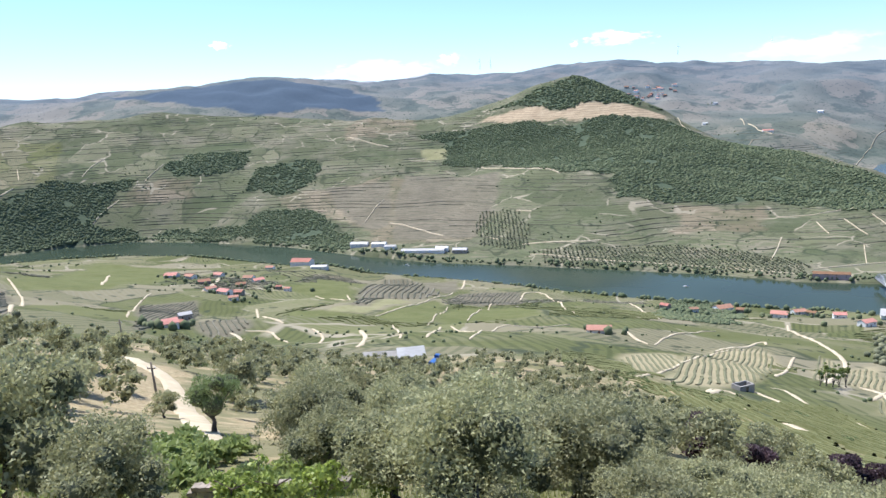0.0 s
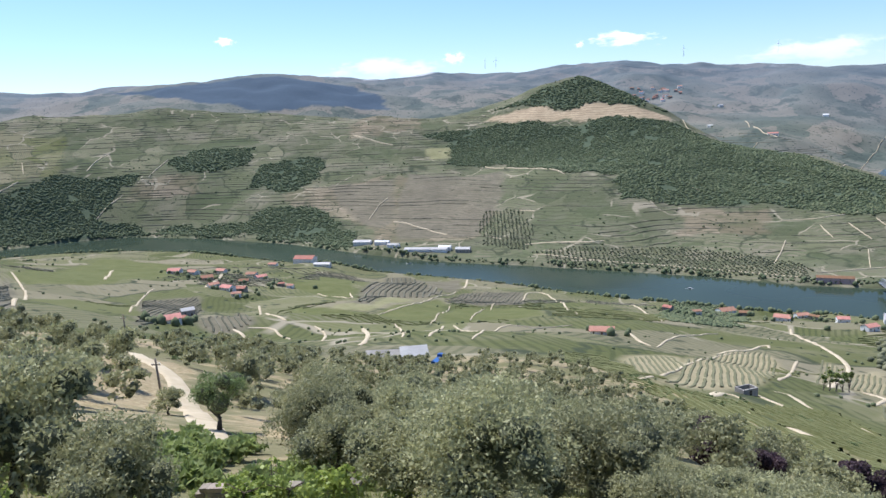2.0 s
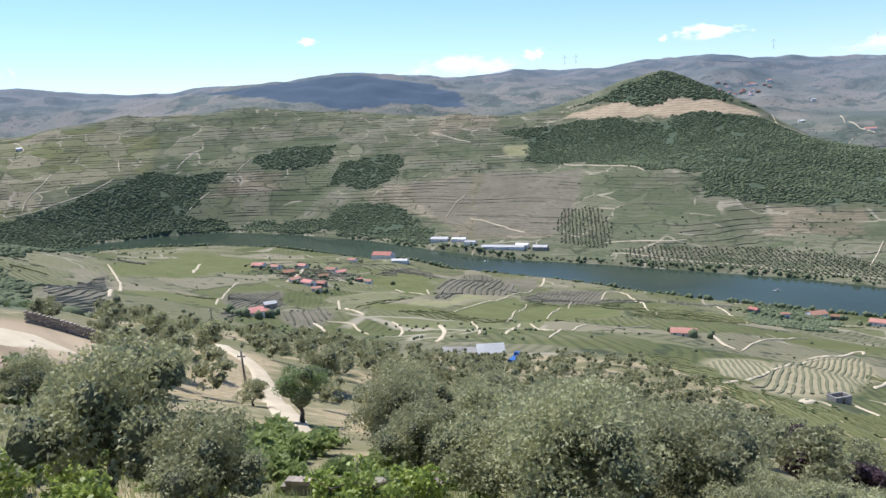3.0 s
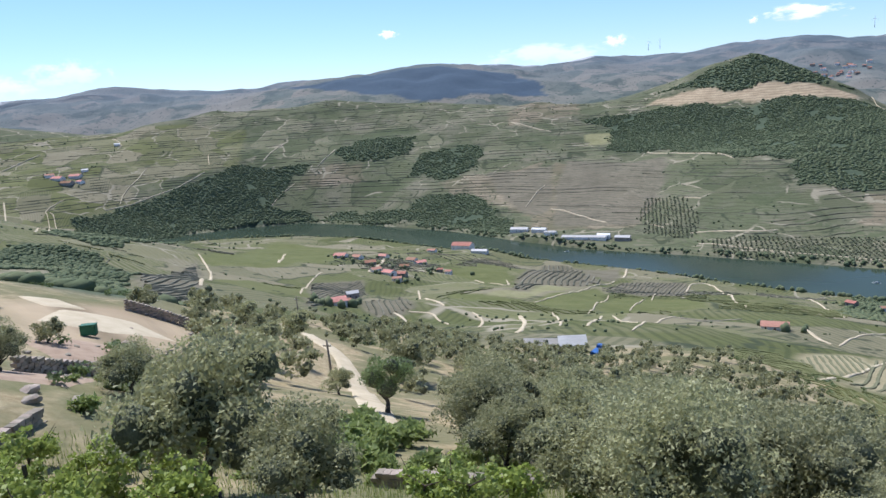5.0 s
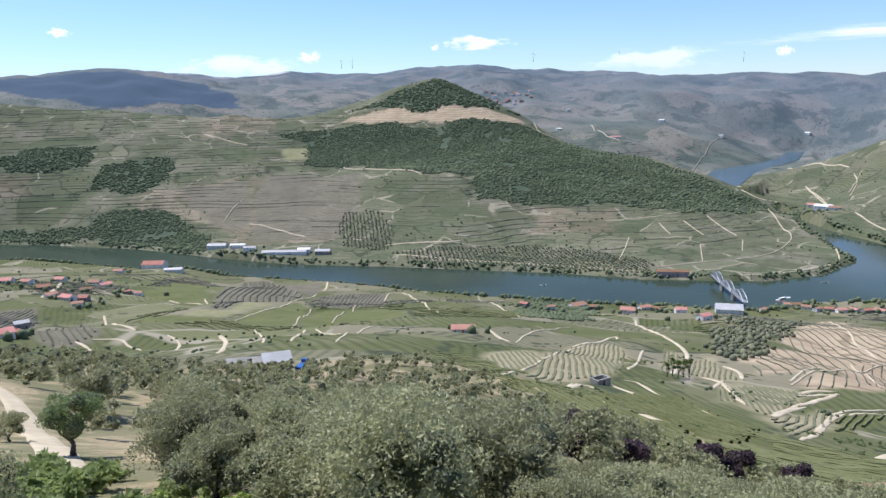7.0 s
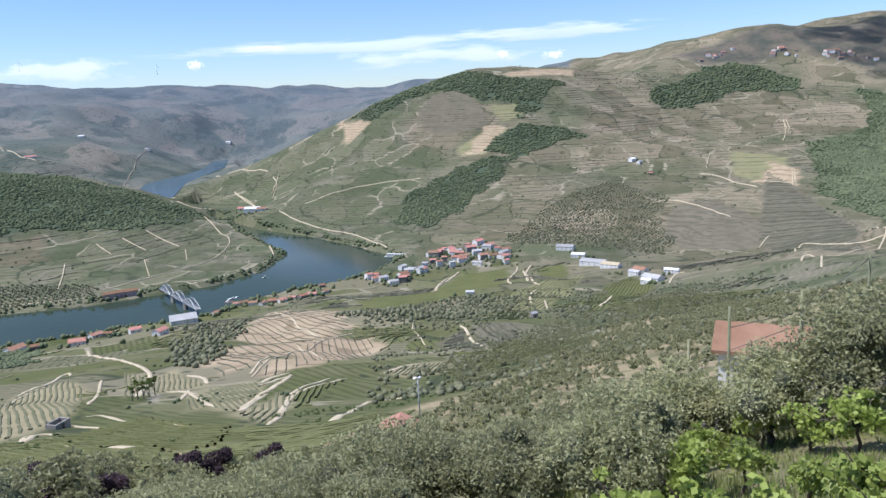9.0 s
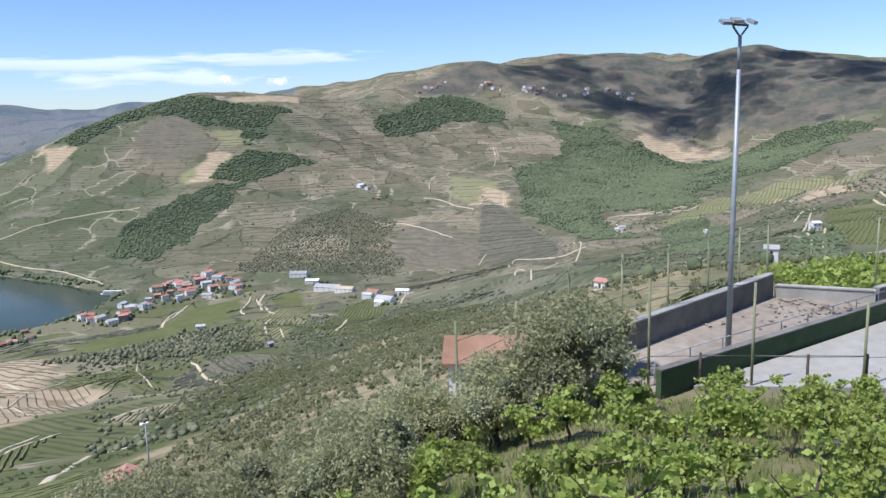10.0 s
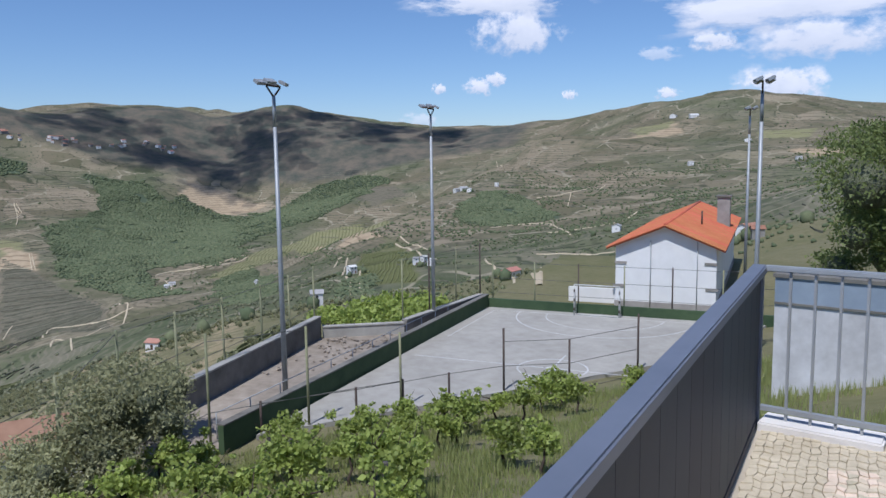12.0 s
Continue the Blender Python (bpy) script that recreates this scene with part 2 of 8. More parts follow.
def land_height(x, y):
    x, y = np.asarray(x, float).ravel(), np.asarray(y, float).ravel()
    z = base_height(x, y)
    d = np.hypot(x, y)
    far = np.clip((d - 250) / 1500, 0, 1)
    z = z + far * (9 * noise2(x / 210, y / 210, 1) + 5 * noise2(x / 90, y / 90, 2) + 2 * noise2(x / 38, y / 38, 3))
    z = z + np.clip((d - 280) / 150, 0, 1) * np.clip((1150 - d) / 250, 0, 1) * (6.5 * noise2(x / 125, y / 125, 7) + 3.0 * noise2(x / 52, y / 52, 8))
    z = z + np.clip((d - 3300) / 500, 0, 1) * (22 * noise2(x / 420, y / 420, 5) + 12 * noise2(x / 130, y / 130, 6))
    z = z + np.clip((d - 12) / 40, 0, 1) * 0.5 * noise2(x / 9, y / 9, 4)
    s = near_outline(x, y, RIVER, 40)
    z = np.where(s < 0, np.maximum(-296, -289.6 + s * 0.35), np.where(d < 3000, np.maximum(z, -289.4 + np.clip(s * 0.4, 0, 5)), z))
    r = near_outline(x, y, REACH, 260)
    z = np.where(r < 60, np.clip(z, -243 + 0.12 * np.maximum(r, 0), -243 + 0.4 * r), z)
    z = z + np.clip((d - 2700) / 500, 0, 1) * np.clip((4500 - d) / 400, 0, 1) * np.clip((x - 200) / 400, 0, 1) * np.clip((r - 40) / 200, 0, 1) * np.clip((y - 2000) / 400, 0, 1) * (30 * noise2(x / 330, y / 330, 9) + 14 * noise2(x / 140, y / 140, 10))
    k = np.clip(near_outline(x, y, PAD, 10) / 3.5, 0, 1)
    z = np.where(d < 120, (COURT.z - 0.2) * (1 - k) + z * k, z)
    return z

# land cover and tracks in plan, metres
# mountain heath outlines, which also hold painted cloud shadow
SHADED_HEATH_1 = [(2989, 1351), (3331, 1114), (3978, 554), (3819, -93), (3186, -125), (3060, -21), (3087, 359), (3147, 581), (3184, 940), (2820, 1177)]
SHADED_HEATH_2 = [(3914, 280), (3856, -21), (3820, -351), (3354, -766), (3273, -1170), (2869, -931), (2940, -578), (2896, -259), (3004, -5), (3116, 319)]
SHADED_HEATH = [SHADED_HEATH_1, SHADED_HEATH_2]
WOODS_1 = [(-189, 2489), (47, 2536), (287, 2403), (595, 2387), (695, 2343), (891, 2116), (980, 1925), (1062, 1779), (995, 1679), (808, 1586), (669, 1658), (637, 1684), (434, 1710), (309, 1729), (332, 1879), (195, 1926), (62, 2171), (-100, 2218), (-95, 2414)]
WOODS_2 = [(34, 2668), (169, 2659), (330, 2680), (637, 4180), (529, 2501), (611, 2482), (504, 2473), (265, 2502)]
WOODS_3 = [(-673, 729), (-1469, 1670), (-1302, 1973), (-1209, 2087), (-988, 2152), (-1030, 2066), (-1042, 1965), (-935, 1965), (-888, 1934), (-1073, 1879), (-1205, 1797), (-599, 771), (-560, 668)]
WOODS_4 = [(-947, 2196), (-899, 2328), (-713, 2359), (-694, 2222), (-758, 2189), (-844, 2170)]
WOODS_5 = [(-653, 2101), (-650, 2194), (-574, 2248), (-494, 2287), (-458, 2189), (-490, 2095), (-546, 2048)]
WOODS_6 = [(-888, 1934), (-831, 1968), (-635, 1888), (-540, 1955), (-417, 1923), (-365, 1840), (-301, 1710), (-293, 1622), (-461, 1748), (-695, 1871)]
WOODS_7 = [(-431, 383), (-436, 435), (-428, 481), (-417, 496), (-370, 447), (-79, 91), (-309, 324), (-282, 266), (-315, 278)]
WOODS_8 = [(1644, 1814), (1825, 1732), (1993, 1638), (2013, 1516), (2167, 1332), (2026, 1331), (1929, 1289), (1827, 1283), (1910, 1359), (1840, 1433), (1855, 1529), (1806, 1622), (1745, 1659), (1630, 1701)]
WOODS_9 = [(1219, 1224), (1343, 1304), (1472, 1288), (1612, 1230), (1648, 1182), (1486, 1139), (1375, 1124), (1202, 1110)]
WOODS_10 = [(1629, 1261), (1713, 1303), (1823, 1260), (1861, 1150), (1876, 1103), (1733, 1165), (1648, 1182)]
WOODS_11 = [(2386, 1168), (2728, 1139), (2955, 1084), (2976, 855), (2857, 820), (2651, 973), (2465, 1031), (2349, 1087)]
WOODS_12 = [(2265, 605), (2579, 564), (2590, 419), (2361, 267), (2046, 98), (1822, 74), (1848, 244), (1858, 337), (1417, 235), (1574, 365), (1760, 462), (1967, 443)]
WOODS_13 = [(1339, -336), (1489, -422), (1273, -466), (1202, -450), (1184, -354), (1229, -313)]
WOODS_14 = [(2917, 628), (2902, 474), (2767, 308), (2608, 149), (1958, 88), (1833, 198), (1848, 325), (1979, 513), (2236, 632), (2253, 537), (2231, 432)]
WOODS_15 = [(618, -48), (660, -76), (542, -83), (252, -29)]
WOODS_16 = [(153, 617), (275, 1069), (334, 1115), (284, 841), (212, 638)]
WOODS_17 = [(2683, 423), (2878, 322), (2800, 207), (2711, 78), (2756, -1), (2733, -198), (2738, -314), (2515, -325), (2262, -166), (2276, -3), (1983, 145), (1784, 268), (2156, 349)]
WOODS_18 = [(1303, -315), (1461, -390), (1499, -460), (1306, -471), (1160, -451), (1167, -408), (1162, -345), (1219, -304)]
WOODS_19 = [(-1719, 3496), (-1507, 3584), (-1299, 3876), (-1041, 3846), (-842, 4025), (-648, 3935), (-480, 3725), (-432, 3534), (-952, 3277), (-1234, 3322)]
WOODS_20 = [(2228, 587), (2315, 528), (2396, 469), (2066, 367), (1963, 218), (2040, 98), (2129, 27), (1756, 135), (1823, 241), (1731, 287), (1273, 144), (1321, 222), (1620, 324), (1760, 453), (1961, 526)]
WOODS_21 = [(2948, 660), (2957, 471), (2715, 348), (2752, 223), (2494, 117), (2141, 132), (2195, 242), (2237, 395), (2564, 499), (2763, 587)]
WOODS_22 = [(2760, 108), (2352, -92), (2587, -256), (2745, -438), (2889, -331), (2892, -159), (2732, -29)]
WOODS_23 = [(1410, 110), (1487, 63), (1317, 9), (919, 1), (691, 26), (1144, 83)]
WOODS = [WOODS_1, WOODS_2, WOODS_3, WOODS_4, WOODS_5, WOODS_6, WOODS_7, WOODS_8, WOODS_9, WOODS_10, WOODS_11, WOODS_12, WOODS_13, WOODS_14, WOODS_15, WOODS_16, WOODS_17, WOODS_18, WOODS_19, WOODS_20, WOODS_21, WOODS_22, WOODS_23]
GROVES_1 = [(1193, 896), (1326, 931), (1510, 942), (1653, 895), (1638, 747), (1474, 701), (1329, 596), (1207, 553), (1229, 758)]
GROVES_2 = [(4, 1772), (80, 1734), (109, 1628), (93, 1521), (30, 1508), (-18, 1640)]
GROVES_3 = [(94, 1465), (249, 1451), (370, 1470), (471, 1407), (548, 1301), (515, 1198), (324, 1292), (129, 1382)]
GROVES_4 = [(304, 595), (410, 710), (454, 692), (347, 562), (231, 412), (235, 455)]
GROVES_5 = [(470, 571), (613, 592), (703, 549), (705, 485), (532, 417), (483, 496)]
GROVES_6 = [(265, 238), (361, 285), (492, 307), (829, 350), (408, 116), (230, 77), (192, 81), (238, 144), (219, 174)]
GROVES = [GROVES_1, GROVES_2, GROVES_3, GROVES_4, GROVES_5, GROVES_6]
TAN_1 = [(-15, 2604), (125, 2585), (502, 2465), (607, 2429), (424, 2358), (82, 2515)]
TAN_2 = [(2410, 3056), (1634, 1823), (1622, 1692), (1534, 1709)]
TAN_5 = [(1590, 1317), (1734, 1347), (1784, 1294), (1601, 1258)]
TAN_6 = [(2023, 1523), (2228, 1482), (2336, 1409), (2257, 1385), (2066, 1464)]
TAN_7 = [(2865, 330), (3036, 312), (2992, 154), (2836, 23), (2765, 138), (2757, 243)]
TAN_8 = [(1787, 598), (1936, 616), (1888, 541), (1761, 504)]
TAN_9 = [(2003, -920), (2207, -1248), (2094, -1213), (2055, -1016)]
TAN_10 = [(1578, -1190), (1440, -1228), (1231, -1126), (1381, -1123)]
TAN_11 = [(1949, -111), (1359, -160), (1236, -173), (1267, -110)]
TAN_13 = [(-54, 46), (-65, 64), (-62, 70), (-58, 76), (-44, 61), (-35, 43), (-28, 28), (-30, 25)]
TAN = [TAN_1, TAN_2, TAN_5, TAN_6, TAN_7, TAN_8, TAN_9, TAN_10, TAN_11, TAN_13]
BROWN_1 = [(1319, 567), (1598, 729), (1700, 684), (1738, 497), (1191, 222), (943, 182), (1267, 424)]
BROWN_2 = [(440, 1708), (623, 1667), (570, 1525), (500, 1528), (401, 1561)]
BROWN_3 = [(-963, 2137), (-818, 2149), (-794, 2073), (-1002, 2044)]
BROWN_4 = [(-557, 2025), (-388, 2068), (-284, 2121), (-241, 1756), (-319, 1824), (-503, 1932)]
BROWN_5 = [(-236, 2111), (-11, 1948), (-12, 1608), (-235, 1607), (-286, 1785)]
BROWN_6 = [(1642, 1570), (1809, 1602), (1852, 1527), (1833, 1428), (1903, 1354), (1848, 1287), (1730, 1353), (1605, 1397), (1565, 1483)]
BROWN_7 = [(1648, 1008), (2033, 1191), (2366, 1180), (2334, 1080), (2354, 985), (1896, 795), (1831, 935)]
BROWN_8 = [(2876, 337), (3032, 312), (2983, 165), (2853, 141), (2758, 232)]
BROWN_9 = [(-441, 2591), (-287, 3420), (-200, 2540), (-421, 2448)]
BROWN = [BROWN_1, BROWN_2, BROWN_3, BROWN_4, BROWN_5, BROWN_6, BROWN_7, BROWN_8, BROWN_9]
GREEN_1 = [(-494, 593), (-788, 1641), (-323, 1337), (-197, 1329), (251, 1075), (120, 514), (25, 383), (-54, 352), (-155, 433), (-387, 737), (-438, 645)]
GREEN_2 = [(567, 745), (762, 869), (853, 786), (1070, 780), (995, 670), (716, 559), (604, 601), (525, 619)]
GREEN_3 = [(18, 1128), (190, 765), (295, 701), (344, 740), (304, 595), (171, 406), (37, 224), (3, 328)]
GREEN_4 = [(1219, -180), (992, -177), (588, -95), (600, -69), (1041, -121)]
GREEN_5 = [(-2099, 1925), (-1992, 2328), (-1300, 2348), (-1209, 2087), (-1459, 1915), (-492, 492), (-498, 445)]
GREEN = [GREEN_1, GREEN_2, GREEN_3, GREEN_4, GREEN_5]
# vineyard plots: kind, outline in plan, way of the rows, spacing
PLOT_1 = ('terrace', [(-133, 734), (-166, 979), (-177, 1302), (-134, 1300), (-106, 1253), (-57, 1007), (-69, 869), (-96, 882), (-117, 853), (-117, 729)], 92.4, 8)
PLOT_2 = ('bare', [(-106, 1253), (-42, 1268), (-39, 1048), (-57, 1007)], 0, 0)
PLOT_3 = ('straw', [(-117, 729), (-117, 853), (-82, 814), (-111, 690), (-146, 689), (-145, 713)], 0, 0)
PLOT_4 = ('lush', [(-104, 676), (-56, 869), (-43, 807), (-42, 495), (-67, 508)], 0, 0)
PLOT_5 = ('lush', [(-28, 451), (-35, 759), (48, 753), (43, 566), (-7, 532)], 0, 0)
PLOT_6 = ('lush', [(-259, 952), (-259, 1133), (-226, 1213), (-179, 995), (-155, 823), (-207, 894)], 0, 0)
PLOT_7 = ('lush', [(-202, 733), (-146, 689), (-111, 687), (-88, 501), (-122, 479)], 0, 0)
PLOT_8 = ('bare', [(-46, 876), (-35, 1029), (55, 1099), (44, 782), (-9, 772)], 84.6, 5)
PLOT_9 = ('stripe', [(47, 263), (63, 317), (91, 353), (81, 294), (63, 255), (48, 236)], -100, 2.7)
PLOT_10 = ('stripe', [(53, 217), (96, 350), (129, 418), (176, 465), (155, 391), (124, 315), (108, 283), (69, 228)], -108.9, 2.7)
PLOT_11 = ('stripe', [(203, 449), (205, 426), (173, 365), (141, 318)], -112.7, 2.6)
PLOT_12 = ('stripe', [(195, 401), (218, 420), (205, 364), (186, 325), (159, 324)], -115.8, 2.6)
PLOT_13 = ('tan', [(207, 359), (246, 412), (369, 574), (576, 821), (576, 769), (477, 542), (409, 480), (353, 464), (243, 356)], -108.2, 8)
PLOT_14 = ('tan', [(220, 336), (243, 356), (353, 464), (399, 476), (415, 448), (374, 406), (330, 379), (246, 325), (222, 322)], -124.9, 5.5)
PLOT_15 = ('stripe', [(168, 298), (186, 314), (205, 313), (211, 305), (175, 266), (149, 247), (157, 267)], -107.5, 2.6)
PLOT_16 = ('stripe', [(155, 291), (171, 309), (154, 270), (142, 247), (132, 246)], -117.9, 2.4)
PLOT_17 = ('rows', [(42, 195), (55, 209), (59, 187), (68, 191), (67, 155), (72, 149), (62, 117), (49, 104), (45, 120), (45, 145), (45, 171)], -91.4, 2.4)
PLOT_18 = ('rows', [(62, 203), (73, 206), (111, 234), (103, 184), (107, 174), (78, 131), (68, 130), (71, 149), (71, 181)], -80.1, 2.4)
PLOT_19 = ('stripe', [(135, 218), (176, 255), (192, 266), (179, 245), (123, 177), (108, 164)], 50, 2.6)
PLOT_20 = ('rows', [(188, 257), (210, 264), (236, 272), (202, 251), (170, 224), (137, 188)], 45.7, 2.6)
PLOT_21 = ('stripe', [(180, 313), (188, 275), (167, 255), (140, 226), (140, 245)], -117.3, 2.6)
PLOT_22 = ('stripe', [(259, 271), (280, 280), (297, 276), (304, 266), (265, 236), (249, 242)], 32.1, 2.8)
PLOT_23 = ('terrace', [(414, 375), (452, 381), (377, 302), (341, 275)], -50.4, 4.5)
PLOT_24 = ('terrace', [(461, 383), (473, 346), (460, 326), (361, 273), (374, 298)], -128.1, 4.5)
PLOT_25 = ('rows', [(524, 415), (623, 441), (540, 376), (473, 346)], 5.3, 3)
PLOT_26 = ('lush', [(619, 691), (764, 698), (921, 779), (1009, 743), (786, 585), (705, 581), (656, 583), (513, 559)], 0, 0)
PLOT_27 = ('lush', [(1003, 682), (1082, 688), (953, 586), (831, 557)], 0, 0)
PLOT_28 = ('straw', [(659, 512), (793, 541), (943, 561), (740, 457), (633, 426), (598, 451)], 17.1, 5)
PLOT_29 = ('rows', [(700, 418), (925, 476), (819, 390), (704, 363), (556, 321)], 19.5, 4)
PLOT_30 = ('bare', [(-278, 360), (-528, 791), (-226, 341), (-152, 204)], 99.9, 5)
PLOT_31 = ('bare', [(-362, 754), (-322, 808), (-288, 735), (-184, 411), (-182, 370)], 93.8, 4.5)
PLOT_32 = ('bare', [(-174, 432), (-249, 732), (-143, 441), (-149, 396)], 108.3, 4)
PLOT_33 = ('lush', [(-552, 827), (-792, 1497), (-602, 1370), (-446, 1057), (-438, 852), (-494, 773)], 0, 0)
PLOT_34 = ('bare', [(1719, 1590), (1807, 1588), (1858, 1510), (1799, 1394), (1745, 1345), (1665, 1433), (1655, 1506)], 0, 0)
PLOT_35 = ('straw', [(1836, 1410), (1913, 1342), (1863, 1289), (1777, 1318)], 0, 0)
PLOT_36 = ('straw', [(1622, 1360), (1739, 1331), (1778, 1262), (1703, 1287), (1614, 1250), (1587, 1314)], 0, 0)
PLOT_38 = ('bare', [(1559, 696), (1615, 635), (1491, 498), (1287, 420), (1276, 559), (1367, 636)], 0, 0)
PLOT_39 = ('straw', [(2043, 750), (2002, 606), (1786, 526), (1814, 666)], 0, 0)
PLOT_40 = ('straw', [(-172, 2341), (-98, 2388), (-95, 2268), (-161, 2263)], 0, 0)
PLOT_41 = ('bare', [(-424, 2077), (-248, 2087), (-218, 1767), (-253, 1744), (-351, 1887)], 0, 0)
PLOT_42 = ('bare', [(-207, 2127), (55, 2069), (46, 1858), (-12, 1619), (-193, 1640), (-215, 1876)], 0, 0)
PLOT_60 = ('bare', [(2939, 352), (3034, 240), (2956, 154), (2736, 165), (2762, 298)], 0, 0)
PLOT_61 = ('bare', [(2853, -326), (2525, -402), (2328, -406), (2230, -286), (2414, -256)], 0, 0)
PLOT_62 = ('straw', [(1487, 137), (2037, 26), (2146, -114), (2133, -241), (1337, -201), (1304, -127), (1951, -45), (1418, 71)], -8.3, 9)
PLOT_63 = ('straw', [(2347, -1158), (2253, -1270), (2180, -1229), (2052, -1049)], 0, 0)
PLOT_64 = ('straw', [(1889, -1326), (1816, -1466), (1711, -1349), (1809, -1287)], 0, 0)
PLOT_65 = ('lush', [(1115, -124), (994, -172), (572, -107), (604, -67), (738, -74)], -12.9, 4)
PLOT_66 = ('rows', [(183, -9), (251, -28), (175, -26), (115, -12), (148, -7)], -48, 3)
PLOT_67 = ('bare', [(1891, 615), (1750, 506), (1397, 300), (958, 195), (1008, 258), (1332, 443)], -80.5, 6)
PLOT_68 = ('rows', [(164, 14), (194, 3), (210, -7), (160, -7), (132, 4), (73, 6)], -16.4, 2.5)
PLOTS = [PLOT_1, PLOT_2, PLOT_3, PLOT_4, PLOT_5, PLOT_6, PLOT_7, PLOT_8, PLOT_9, PLOT_10, PLOT_11, PLOT_12, PLOT_13, PLOT_14, PLOT_15, PLOT_16, PLOT_17, PLOT_18, PLOT_19, PLOT_20, PLOT_21, PLOT_22, PLOT_23, PLOT_24, PLOT_25, PLOT_26, PLOT_27, PLOT_28, PLOT_29, PLOT_30, PLOT_31, PLOT_32, PLOT_33, PLOT_34, PLOT_35, PLOT_36, PLOT_38, PLOT_39, PLOT_40, PLOT_41, PLOT_42, PLOT_60, PLOT_61, PLOT_62, PLOT_63, PLOT_64, PLOT_65, PLOT_66, PLOT_67, PLOT_68]
LANE_1 = (5, [(286, 702), (262, 633), (249, 568), (218, 465), (213, 436), (197, 404), (151, 325)])
LANE_2 = (5, [(212, 389), (211, 369), (191, 331)])
LANE_3 = (6, [(164, 322), (172, 317), (152, 269), (143, 245)])
LANE_4 = (4, [(147, 279), (174, 319)])
LANE_5 = (4, [(104, 265), (110, 267), (105, 244), (103, 231)])
LANE_6 = (7, [(64, 207), (74, 225), (76, 215)])
LANE_7 = (4, [(89, 238), (89, 218)])
LANE_8 = (4, [(47, 178), (48, 159), (46, 131), (45, 122)])
LANE_9 = (4, [(63, 188), (69, 176), (69, 159), (71, 148)])
LANE_10 = (5, [(104, 216), (103, 200), (98, 178)])
LANE_11 = (6, [(200, 301), (220, 318), (231, 317)])
LANE_12 = (6, [(147, 234), (175, 263), (193, 278), (228, 312)])
LANE_13 = (4, [(110, 160), (144, 204), (174, 243), (195, 263), (211, 271), (228, 280)])
LANE_14 = (4, [(223, 342), (243, 363), (281, 402)])
LANE_15 = (3, [(580, 816), (439, 589), (394, 496)])
LANE_16 = (4, [(349, 466), (311, 392), (309, 382)])
LANE_17 = (3, [(198, 1043), (160, 762), (144, 606)])
LANE_18 = (5, [(93, 484), (92, 445), (96, 429)])
LANE_19 = (3, [(99, 427), (115, 467), (157, 540), (171, 547)])
LANE_20 = (3, [(45, 213), (70, 274), (86, 310), (125, 412), (151, 426)])
LANE_21 = (5, [(131, 418), (161, 455), (190, 501), (180, 472)])
LANE_22 = (4, [(120, 302), (156, 377), (179, 426)])
LANE_23 = (5, [(-148, 420), (-136, 405), (-119, 362)])
LANE_24 = (4, [(-142, 428), (-127, 433), (-120, 415), (-106, 390)])
LANE_25 = (4, [(-104, 439), (-93, 422), (-83, 364)])
LANE_26 = (6, [(-73, 429), (-63, 390), (-57, 342), (-53, 303)])
LANE_27 = (3, [(-60, 481), (-42, 375), (-40, 346)])
LANE_28 = (3, [(-102, 670), (-78, 715), (-65, 861), (-43, 1039)])
LANE_29 = (4, [(-27, 346), (-26, 447)])
LANE_30 = (3, [(-37, 480), (-38, 766)])
LANE_31 = (3, [(-12, 537), (9, 804)])
LANE_32 = (3, [(-6, 324), (7, 461), (61, 519)])
LANE_33 = (4, [(48, 970), (63, 1122), (98, 1116), (73, 591)])
LANE_34 = (7, [(-35, 1109), (-32, 1266)])
LANE_35 = (3, [(-209, 905), (-172, 847), (-147, 812), (-171, 917)])
LANE_36 = (3, [(-20, 450), (-4, 371)])
LANE_37 = (9, [(-334, 864), (-377, 1025), (-391, 1080)])
LANE_38 = (4, [(-245, 780), (-154, 499), (-126, 455)])
LANE_39 = (4, [(-553, 836), (-497, 766), (-418, 651), (-231, 348)])
LANE_40 = (3, [(-302, 606), (-355, 728), (-380, 809), (-383, 832)])
LANE_41 = (6, [(-458, 867), (-601, 1164)])
LANE_42 = (7, [(-532, 485), (-892, 848), (-1649, 1635)])
LANE_43 = (4, [(-695, 745), (-1503, 1648), (-1525, 1654)])
LANE_44 = (4, [(472, 401), (438, 364), (376, 300)])
LANE_45 = (3, [(407, 382), (447, 435), (482, 466)])
LANE_46 = (7, [(804, 562), (973, 686), (1040, 719)])
LANE_47 = (4, [(651, 451), (710, 495), (744, 508)])
LANE_48 = (5, [(716, 650), (840, 754), (942, 797)])
LANE_49 = (3, [(678, 452), (641, 424)])
LANE_50 = (5, [(617, 349), (746, 407)])
LANE_51 = (5, [(101, 131), (114, 139), (145, 166), (191, 207), (178, 176)])
LANE_52 = (4, [(106, 157), (123, 175), (169, 236), (190, 256), (210, 264), (233, 273)])
LANE_53 = (6, [(140, 223), (165, 253), (177, 260)])
LANE_54 = (5, [(193, 290), (214, 306), (228, 310)])
LANE_55 = (3, [(218, 333), (241, 356), (289, 401), (386, 479), (420, 479)])
LANE_56 = (5, [(256, 271), (280, 280), (292, 277)])
LANE_57 = (5, [(824, 373), (934, 414), (933, 401)])
LANE_70 = (5, [(1662, 249), (1739, 230), (1734, 158), (1778, 87), (1838, 64)])
LANE_71 = (4, [(2541, 775), (2416, 729), (2234, 681)])
LANE_72 = (4, [(1886, 552), (1750, 509)])
LANE_73 = (4, [(673, -60), (642, -62), (553, -51)])
